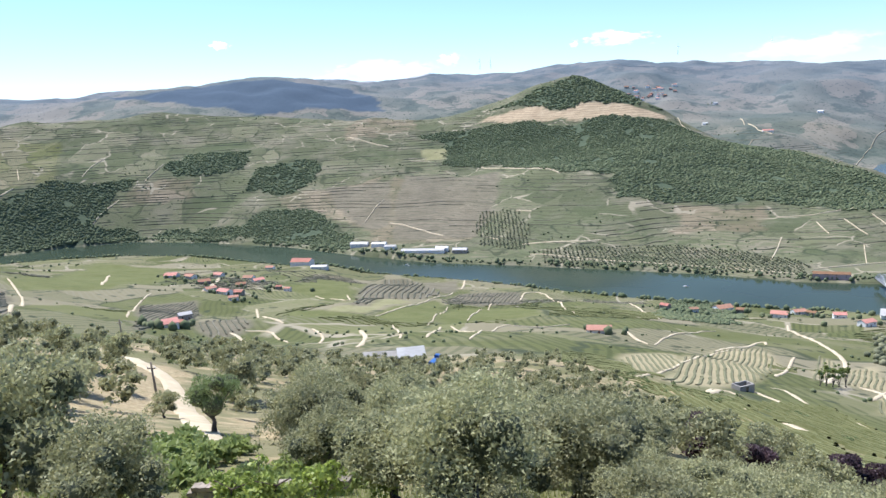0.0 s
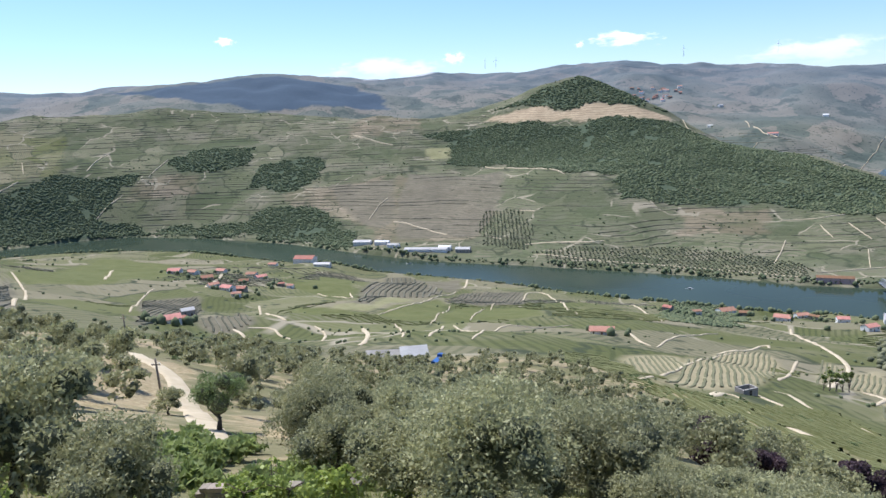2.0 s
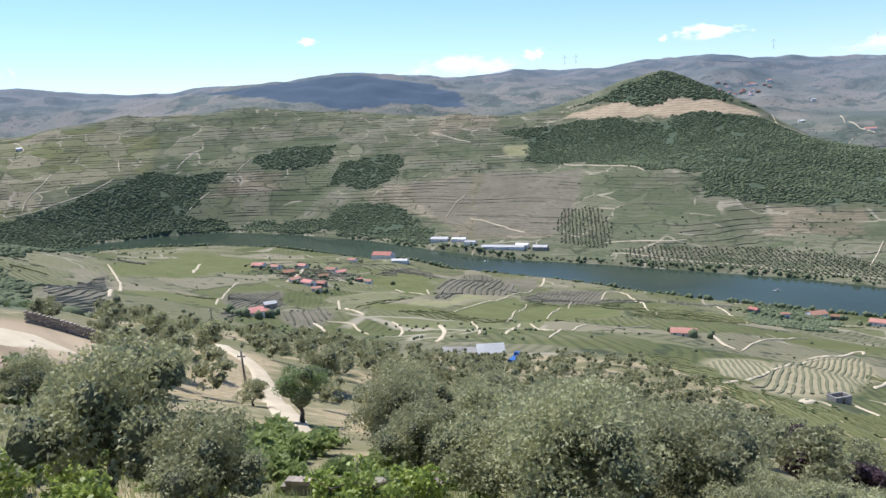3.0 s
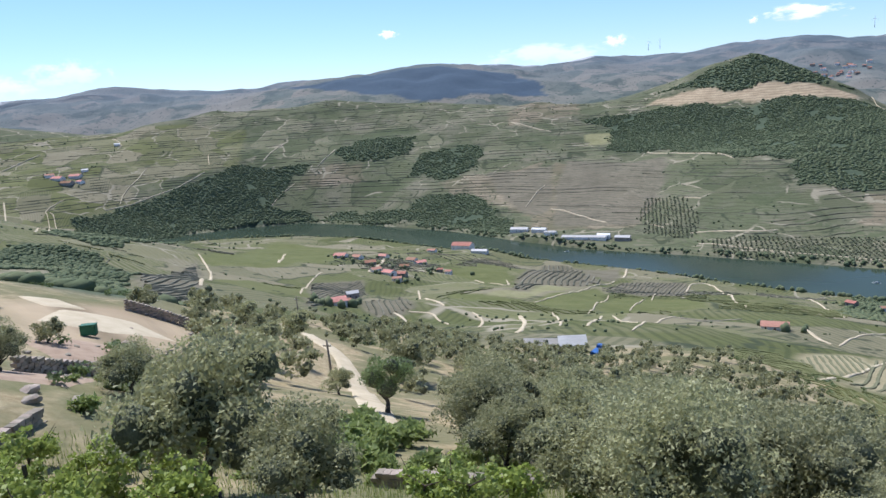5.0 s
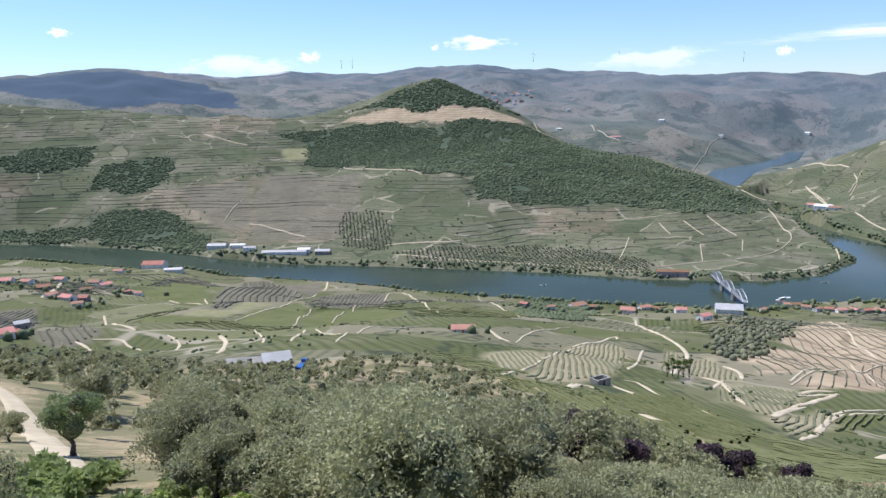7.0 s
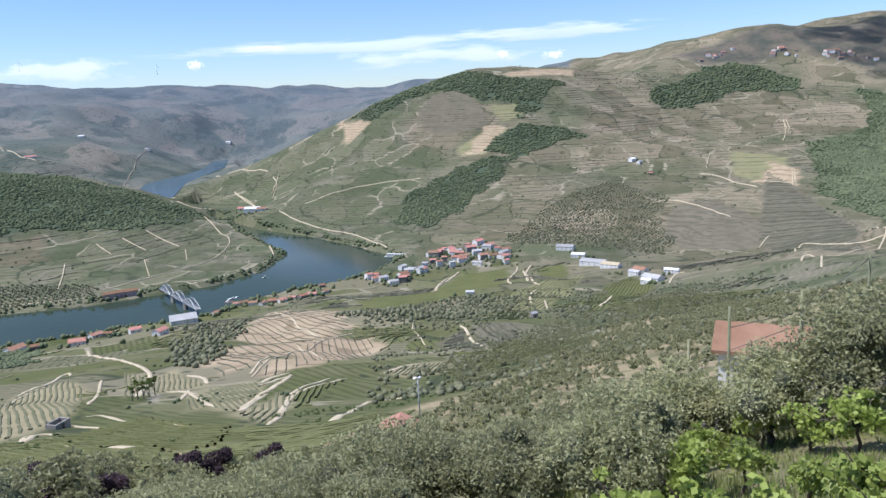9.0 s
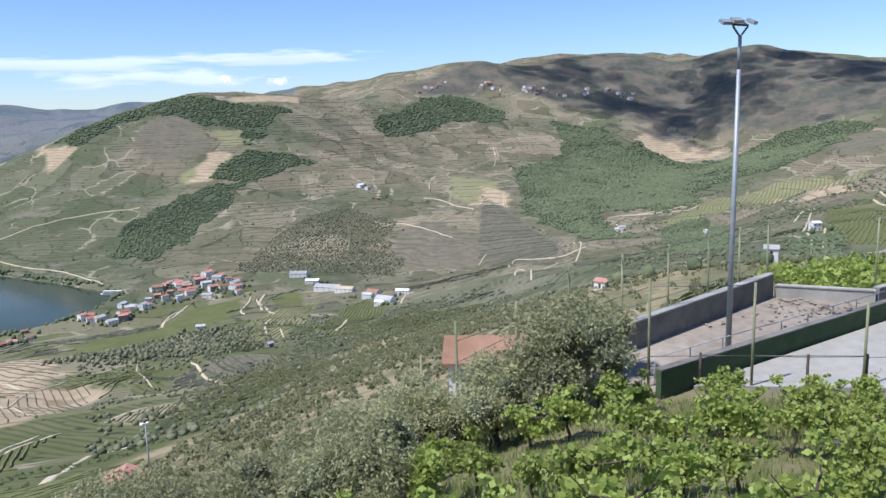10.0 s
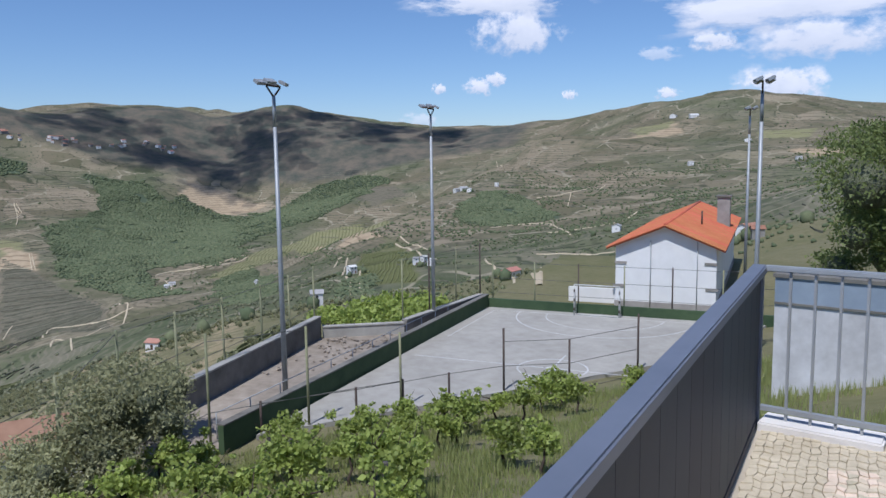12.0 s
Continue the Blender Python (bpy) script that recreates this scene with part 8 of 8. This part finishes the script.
def crown_lobes(r, width, height, base, n):
    out = []
    for k in range(n):
        t = r.rand() * 6.28
        q = width / 2 * 0.78 * math.sqrt(r.rand())
        zc = base + (height - base) * (0.20 + 0.68 * r.rand() * (1 - 0.45 * (2 * q / width) ** 2))
        out.append((q * math.cos(t), q * math.sin(t), zc, width * (0.11 + 0.12 * r.rand() ** 1.4)))
    out.append((0, 0, base + (height - base) * 0.5, width * 0.27))
    return out


def tree(seed, name, width, height, base, lobes, leaves, length, leaf_w, leaf_mat, core_mat, trunk_r, label, category, group, shrink=0.72):
    r = np.random.RandomState(seed)
    root = new(name)
    L = crown_lobes(r, width, height, base, lobes)
    v, f = leaf_arrays(r, L, leaves, length, leaf_w)
    crown = arrays("crown", v, f, leaf_mat)
    crown.parent = root
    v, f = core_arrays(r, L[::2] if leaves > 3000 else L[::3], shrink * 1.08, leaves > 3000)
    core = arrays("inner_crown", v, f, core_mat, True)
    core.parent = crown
    bm = bmesh.new()
    p, rad = Vector((0, 0, -0.6)), trunk_r * 1.25
    for k in range(4):
        q = Vector((r.normal(0, 0.12), r.normal(0, 0.12), base * (k + 1) / 4))
        add_tube(bm, p, q, rad, rad * 0.86, 8)
        p, rad = q, rad * 0.86
    part("trunk", bm, BARK, root)
    for l in L[:4]:
        bm = bmesh.new()
        mid = (p + Vector(l[:3])) / 2 + Vector((r.normal(0, 0.2), r.normal(0, 0.2), 0))
        add_tube(bm, p - Vector((0, 0, 0.1)), mid, rad * 0.8, rad * 0.5, 6)
        add_tube(bm, mid, l[:3], rad * 0.5, rad * 0.2, 6)
        part("limb", bm, BARK, root)
    return tagged(root, label, category, group)


OLIVE_NEAR = "full grey-green olive tree on the slope below the terrace"
OLIVE_MID = "round grey-green olive tree in a hillside grove"
near_olives = [tree(100 + k, "olive_tree", 5.4 + 0.4 * k, 4.6 + 0.3 * k, 0.7, 30, 13000, 0.19, 0.082, OLIVE_LEAF, CORE, 0.22, OLIVE_NEAR, "olive tree", "foreground olives", 0.52) for k in range(4)]
mid_olives = [tree(200 + k, "olive_tree", 4.4 + 0.4 * k, 3.8 + 0.3 * k, 0.7, 14, 2600, 0.32, 0.17, OLIVE_LEAF, CORE, 0.18, OLIVE_MID, "olive tree", "hillside olives", 0.62) for k in range(4)]
used = set()


def plant(protos, x, y, scale=1.0, sink=0.0, stretch=1.0):
    k = int(rng.randint(len(protos)))
    m = pose(x, y, height_at(x, y) - sink, 0, 0, rng.uniform(0, 360)) 
    ob = protos[k]
    s = Matrix.Diagonal((scale, scale, scale * stretch, 1))
    if ob.name not in used:
        used.add(ob.name)
        ob.matrix_basis = m @ s
        return ob
    c = copy_thing(ob, m)
    c.matrix_basis = m @ s
    return c


taken = []


def spot(az, d):
    a = radians(az)
    return -math.sin(a) * d, math.cos(a) * d


def free(x, y, gap):
    if any((x - a) ** 2 + (y - b) ** 2 < ((gap + g) / 2) ** 2 for a, b, g in taken):
        return False
    taken.append((x, y, gap))
    return True


# single olives that stand out, by bearing, distance and size
for az, d, s in ((33.2, 25, 1.12), (26.0, 21, 0.72), (37.3, 104, 0.85), (34.0, 100, 0.75), (30.5, 112, 0.95), (46.5, 46, 0.62), (43.5, 66, 0.55), (38.5, 42, 0.6), (23.8, 70, 0.6),
                 (-78.5, 24.5, 0.78), (-73.0, 23, 0.66), (-66.5, 25.5, 0.72), (-61.0, 29, 0.78), (-54.5, 30, 0.85), (-70, 33, 0.62), (-80, 29, 0.66)):
    x, y = spot(az, d)
    free(x, y, 4.5 * s)
    plant(near_olives if d < 60 else mid_olives, x, y, s, 0.0, 1.12 if s > 1.1 else 1.0)
# the belt right below the terrace
for k in range(1500):
    az, d = rng.uniform(-64, 13), rng.uniform(16.5, 54)
    if az > 3 and d < 31:
        continue
    x, y = spot(az, d)
    if az < -46 and d > 34:
        continue
    s = rng.uniform(0.75, 1.08) * (0.72 if d < 23 else 1) * (0.85 if az < -16 else 1)
    if -64 < az < -14:
        s = min(s, (1.7 - d * math.tan(radians(26.2 if az > -40 else 23.0)) - height_at(x, y)) / 4.9)
        if s < 0.3:
            continue
    if free(x, y, 4.3 * s):
        plant(near_olives, x, y, s)
# the grove further down
far_spots = []
road = resample(ROADS[0][1], 3.0)
for k in range(5200):
    az = rng.uniform(-80, 34)
    reach = np.interp(az, [-80, -70, -62, -50, -40, -30, -20, -8, 5, 20, 34], [330, 420, 330, 150, 85, 80, 105, 215, 225, 205, 175])
    d = math.sqrt(rng.uniform(52 ** 2, reach ** 2))
    x, y = spot(az, d)
    if np.hypot(road[:, 0] - x, road[:, 1] - y).min() < 5 or math.hypot(x + 27, y - 222) < 14 or math.hypot(x + 17, y - 212) < 9 or (18 < az < 30 and d < 60):
        continue
    if math.hypot(x - 54, y - 15) < 8 or math.hypot(x - 58, y - 67) < 7 or math.hypot(x - 69, y - 71) < 7 or outline_distance(np.array([x]), np.array([y]), PAD)[0] < 4:
        continue
    s = rng.uniform(0.85, 1.3) * (0.7 if az < -40 else 1)
    if free(x, y, 5.3 * s + (3.0 if rng.rand() < 0.3 else 0)):
        if d < 118 and len(taken) < 330:
            plant(mid_olives, x, y, s)
        else:
            far_spots.append((x, y, s))


def joined_grove(spots, leaves):
    """The olives too far off to tell apart, as one mass of leafy crowns."""
    r = np.random.RandomState(77)
    lv, lf, cv, cf, n0, n1 = [], [], [], [], 0, 0
    base = [crown_lobes(r, 4.6, 4.1, 0.6, 9) for _ in range(5)]
    zs = land_height([q[0] for q in spots], [q[1] for q in spots])
    for (x, y, s), z in zip(spots, zs):
        L = base[r.randint(5)]
        v, f = leaf_arrays(r, L, leaves, 0.50, 0.30)
        lv.append(v * s + (x, y, z))
        lf.append(f + n0)
        n0 += len(v)
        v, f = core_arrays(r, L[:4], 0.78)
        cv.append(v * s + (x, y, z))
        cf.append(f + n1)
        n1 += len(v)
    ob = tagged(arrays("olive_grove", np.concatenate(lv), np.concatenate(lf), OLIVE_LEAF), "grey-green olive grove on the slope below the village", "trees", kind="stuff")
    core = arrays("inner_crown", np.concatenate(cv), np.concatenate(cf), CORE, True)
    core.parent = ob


for k in range(900):
    az, d = rng.uniform(-112, -80), math.sqrt(rng.uniform(62 ** 2, 420 ** 2))
    x, y = spot(az, d)
    if outline_distance(np.array([x]), np.array([y]), PAD)[0] > 7 and noise2(np.array([x / 45]), np.array([y / 45]), 67)[0] > -0.2 and free(x, y, 6.0):
        far_spots.append((x, y, rng.uniform(0.45, 0.85)))
for poly in GROVES:
    if math.hypot(*np.mean(poly, 0)) < 620:
        x, y = fill(poly, 7.0, 0.3)
        far_spots += [(a, b, q) for a, b, q in zip(x, y, rng.uniform(0.5, 0.95, len(x)))]
joined_grove(far_spots, 300)

# other single trees
almond = [tree(300, "almond_tree", 5.2, 5.0, 1.3, 9, 5200, 0.22, 0.09, ALMOND_LEAF, CORE, 0.2, "round green almond tree beside the dirt road", "tree", "")]
x, y = spot(19.8, 53)
plant(almond, x, y, 0.95)
plums = [tree(310, "purple_plum_tree", 4.6, 5.2, 1.0, 8, 3200, 0.28, 0.15, PURPLE_LEAF, CORE_DARK, 0.16, "dark purple-leaved plum tree among olives", "tree", "purple plum trees")]
for az, d, s in ((-18.4, 64, 1.1), (-22.5, 66, 1.0), (-27.0, 68, 1.1), (-29.3, 69, 1.1), (-33.9, 70, 1.0)):
    x, y = spot(az, d)
    plant(plums, x, y, s)
broad = [tree(320, "leafy_tree", 9.5, 11.0, 1.2, 40, 34000, 0.20, 0.10, TREE_LEAF, CORE, 0.3, "tall feathery green tree behind the boundary wall", "tree", "", 0.5)]
plant(broad, 23.4, -23.0, 0.80)
plant(broad, 22.0, -24.4, 0.88)
plant(broad, 19.0, -26.5, 0.9)

# cypresses and round trees by the river houses
cyp = [tree(330, "cypress_tree", 3.0, 9.0, 0.6, 5, 900, 0.5, 0.25, TREE_LEAF, CORE, 0.2, "dark narrow cypress by a farmhouse", "tree", "cypresses", 0.85)]
for az, d in ((-24.6, 330), (-25.0, 335), (-25.4, 338), (-25.8, 345), (-26.2, 350)):
    x, y = spot(az, d)
    plant(cyp, x, y, rng.uniform(1.0, 1.5))


# ---- vines ----
def vine(seed, label):
    r = np.random.RandomState(seed)
    root = new("grapevine")
    L = [(r.uniform(-0.55, 0.55), r.uniform(-0.25, 0.25), r.uniform(0.55, 1.15), r.uniform(0.22, 0.38)) for _ in range(8)]
    L += [(r.uniform(-0.7, 0.7), r.uniform(-0.2, 0.2), r.uniform(1.1, 1.55), r.uniform(0.10, 0.18)) for _ in range(5)]
    v, f = leaf_arrays(r, L, 760, 0.118, 0.108, 0.75, False)
    leaves = arrays("foliage", v, f, VINE_LEAF)
    leaves.parent = root
    bm = bmesh.new()
    p = Vector((0, 0, -0.3))
    for k in range(4):
        q = Vector((r.normal(0, 0.06), r.normal(0, 0.06), 0.25 * (k + 1)))
        add_tube(bm, p, q, 0.05 - 0.006 * k, 0.044 - 0.006 * k, 6)
        p = q
    part("stem", bm, STEM, root)
    for s in (-1, 1):
        bm = bmesh.new()
        add_tube(bm, p, (s * 0.45, r.normal(0, 0.08), 1.15), 0.024, 0.016, 5)
        add_tube(bm, (s * 0.45, 0, 1.15), (s * 0.75, r.normal(0, 0.12), 1.5), 0.012, 0.006, 4)
        part("cane", bm, STEM, root)
    return tagged(root, label, "grapevine", "terrace vines")


vines = [vine(400 + k, "leafy bright green grapevine trained on a low wire") for k in range(4)]
POST = surface("vineyard_post", (0.05, 0.045, 0.04), (0.12, 0.11, 0.10), 8, 0.95, 0, 0.5, "object", 0.2)


def vine_post(x, y, h):
    root = empty("vineyard_post", x, y, height_at(x, y) - 0.2)
    bm = bmesh.new()
    add_box(bm, -0.06, -0.05, 0, 0.06, 0.05, h + 0.2)
    bmesh.ops.bevel(bm, geom=bm.edges[:], offset=0.012, segments=1, affect="EDGES")
    part("shaft", bm, POST, root)
    bm = bmesh.new()
    add_tube(bm, (-0.07, 0, h), (0.07, 0, h), 0.012, 0.012, 5)
    part("wire_staple", bm, WIRE, root)
    return tagged(root, "dark slate vineyard post", "post", "vineyard posts")


wdir, wout = Vector((0.27, -0.963, 0)), Vector((-0.963, -0.27, 0))
start = Vector((24.2, 10.5, 0))
for row in range(9):
    for k in range(30):
        p = start + wout * (1.5 + row * 2.05 + rng.normal(0, 0.12)) + wdir * (k * 1.25 + rng.normal(0, 0.2) - 1.0)
        az, d = math.degrees(math.atan2(-p.x, p.y)), math.hypot(p.x, p.y)
        edge = -100 if row > 1 else -113
        if az > -60 or az < -118 or d < 8.5:
            continue
        if az < edge and rng.rand() < 0.72:
            continue
        if rng.rand() < 0.34:
            continue
        ob = plant(vines, p.x, p.y, rng.uniform(0.85, 1.2), 0.05)
        if k % 6 == 2:
            vine_post(p.x + 0.3, p.y, rng.uniform(1.2, 1.5))
for k in range(110):
    az, d = rng.uniform(27, 51), rng.uniform(19, 31)
    if 28 < az < 36 and d > 21:
        continue
    x, y = spot(az, d)
    if free(x, y, 1.1):
        plant(vines, x, y, rng.uniform(0.95, 1.4), 0.05)
for az, d in ((45.5, 26), (40, 24), (35, 20)):
    vine_post(*spot(az, d), 1.5)
for az, d in ((16, 18.5), (14.5, 19), (12.5, 18.5), (3, 20), (9, 19.5)):
    x, y = spot(az, d)
    plant(vines, x, y, 1.1, 0.05)


# ---- grass and low scrub as uncountable growth ----
def grass(name, x, y, h, w, material, label, lean=0.35):
    n = len(x)
    z = land_height(x, y)
    t, a = rng.rand(n) * 6.28, rng.rand(n) * 6.28
    ux, uy = np.cos(t) * w, np.sin(t) * w
    lx, ly = np.cos(a) * h * lean * rng.rand(n), np.sin(a) * h * lean * rng.rand(n)
    v = np.stack([np.c_[x - ux, y - uy, z - 0.05], np.c_[x + ux, y + uy, z - 0.05], np.c_[x + lx * 0.5 + ux * 0.6, y + ly * 0.5 + uy * 0.6, z + h * 0.6], np.c_[x + lx, y + ly, z + h]], 1).reshape(-1, 3)
    k = np.arange(n)[:, None] * 4
    ob = arrays(name, v, np.concatenate([k + [0, 1, 2], k + [0, 2, 3]]), material)
    return tagged(ob, label, "grass", kind="stuff")


def leafy_mass(name, x, y, r, material, label, leaves):
    """Low bushes as one mass of leaves."""
    g = np.random.RandomState(91)
    z = land_height(x, y)
    vs = []
    for a, b, c, q in zip(x, y, z, r):
        L = [(g.normal(0, 0.35), g.normal(0, 0.35), g.uniform(0.15, 0.6), g.uniform(0.4, 0.7)) for _ in range(4)]
        v, _ = leaf_arrays(g, L, leaves, 0.42, 0.26, 0.8)
        vs.append(v * q + (a, b, c))
    v = np.concatenate(vs)
    return tagged(arrays(name, v, np.arange(len(v)).reshape(-1, 3), material), label, "bushes", kind="stuff")


def polar(n, a0, a1, d0, d1):
    az, d = np.radians(rng.uniform(a0, a1, n)), np.sqrt(rng.uniform(d0 ** 2, d1 ** 2, n))
    return -np.sin(az) * d, np.cos(az) * d


x, y = polar(120000, -137, -58, 5.5, 33)
ok = (outline_distance(x, y, PAD) > 0.6) & ((x * RN.x + y * RN.y > 0.8) | (x * RU.x + y * RU.y > 5.3))
ok &= noise2(x / 1.3, y / 1.3, 61) + 0.6 * noise2(x / 0.4, y / 0.4, 62) > -0.45
x, y = x[ok], y[ok]
grass("tall_grass", x, y, rng.uniform(0.08, 0.36, len(x)) * (1 + 0.6 * noise2(x / 1.7, y / 1.7, 60)), rng.uniform(0.008, 0.022, len(x)), GRASS_LEAF, "tall yellow-green grass between the vines")
x, y = polar(26000, -58, 52, 6, 34)
ok = noise2(x / 2.2, y / 2.2, 63) > -0.25
x, y = x[ok], y[ok]
grass("tall_grass", x, y, rng.uniform(0.12, 0.5, len(x)), rng.uniform(0.012, 0.03, len(x)), GRASS_LEAF, "dry yellow-green grass under the olive trees")
x, y = polar(2600, -75, 45, 30, 230)
ok = (noise2(x / 16, y / 16, 64) > 0.05) & (np.array([np.hypot(road[:, 0] - a, road[:, 1] - b).min() for a, b in zip(x, y)]) > 5)
x, y = x[ok], y[ok]
leafy_mass("low_scrub", x, y, rng.uniform(0.4, 1.1, len(x)), ALMOND_LEAF, "low green scrub between olive trees", 70)
bx, by, bq = [], [], []
for az, d, spread, count, size in ((20.6, 40.5, 1.6, 20, 0.9), (38.5, 44, 3, 14, 0.9), (35, 33, 2.5, 20, 1.0), (28, 34, 3, 16, 0.9), (24, 30, 3, 14, 0.8), (16, 34, 4, 16, 0.9), (10, 27, 3, 12, 0.8)):
    x0, y0 = spot(az, d)
    bx.append(rng.normal(x0, spread, count))
    by.append(rng.normal(y0, spread, count))
    bq.append(rng.uniform(0.5, 1.3, count) * size)
px, py = [], []
for row in range(6):
    for k in range(16):
        q = court(5.4 + k * 0.55 + rng.normal(0, 0.1), -11.6 - row * 1.1 + rng.normal(0, 0.1))
        px.append(q.x)
        py.append(q.y)
leafy_mass("vineyard_plot", np.array(px), np.array(py), rng.uniform(0.6, 0.95, len(px)), VINE_LEAF, "small green vineyard plot behind the court wall", 60)
leafy_mass("bushes", np.concatenate(bx), np.concatenate(by), np.concatenate(bq), TREE_LEAF, "rounded green bushes and broom on the stony bank", 260)
x, y = polar(15000, -131, -84, 240, 1900)
ok = (noise2(x / 70, y / 70, 68) + 0.6 * noise2(x / 24, y / 24, 69) > 0.12) & (outline_distance(x, y, PAD) > 8) & outside_plots(x, y)
x, y = x[ok], y[ok]
clumps("hillside_scrub", x, y, rng.uniform(0.6, 1.3, len(x)) * np.clip(np.hypot(x, y) / 550, 0.9, 2.0), FOREST, "dark green bushes scattered over the terraced spur", 0.8)
x, y = polar(6500, -100, -42, 230, 900)
ok = (noise2(x / 60, y / 60, 65) + 0.5 * noise2(x / 22, y / 22, 66) > -0.1) & (outline_distance(x, y, PAD) > 8) & (cover_of(TAN, x, y, 4) < 0.4) & (cover_of(GREEN, x, y, 4) < 0.4)
x, y = x[ok], y[ok]
clumps("hillside_scrub", x, y, rng.uniform(0.7, 1.7, len(x)), BUSH, "grey-green olive scrub on the valley slope")
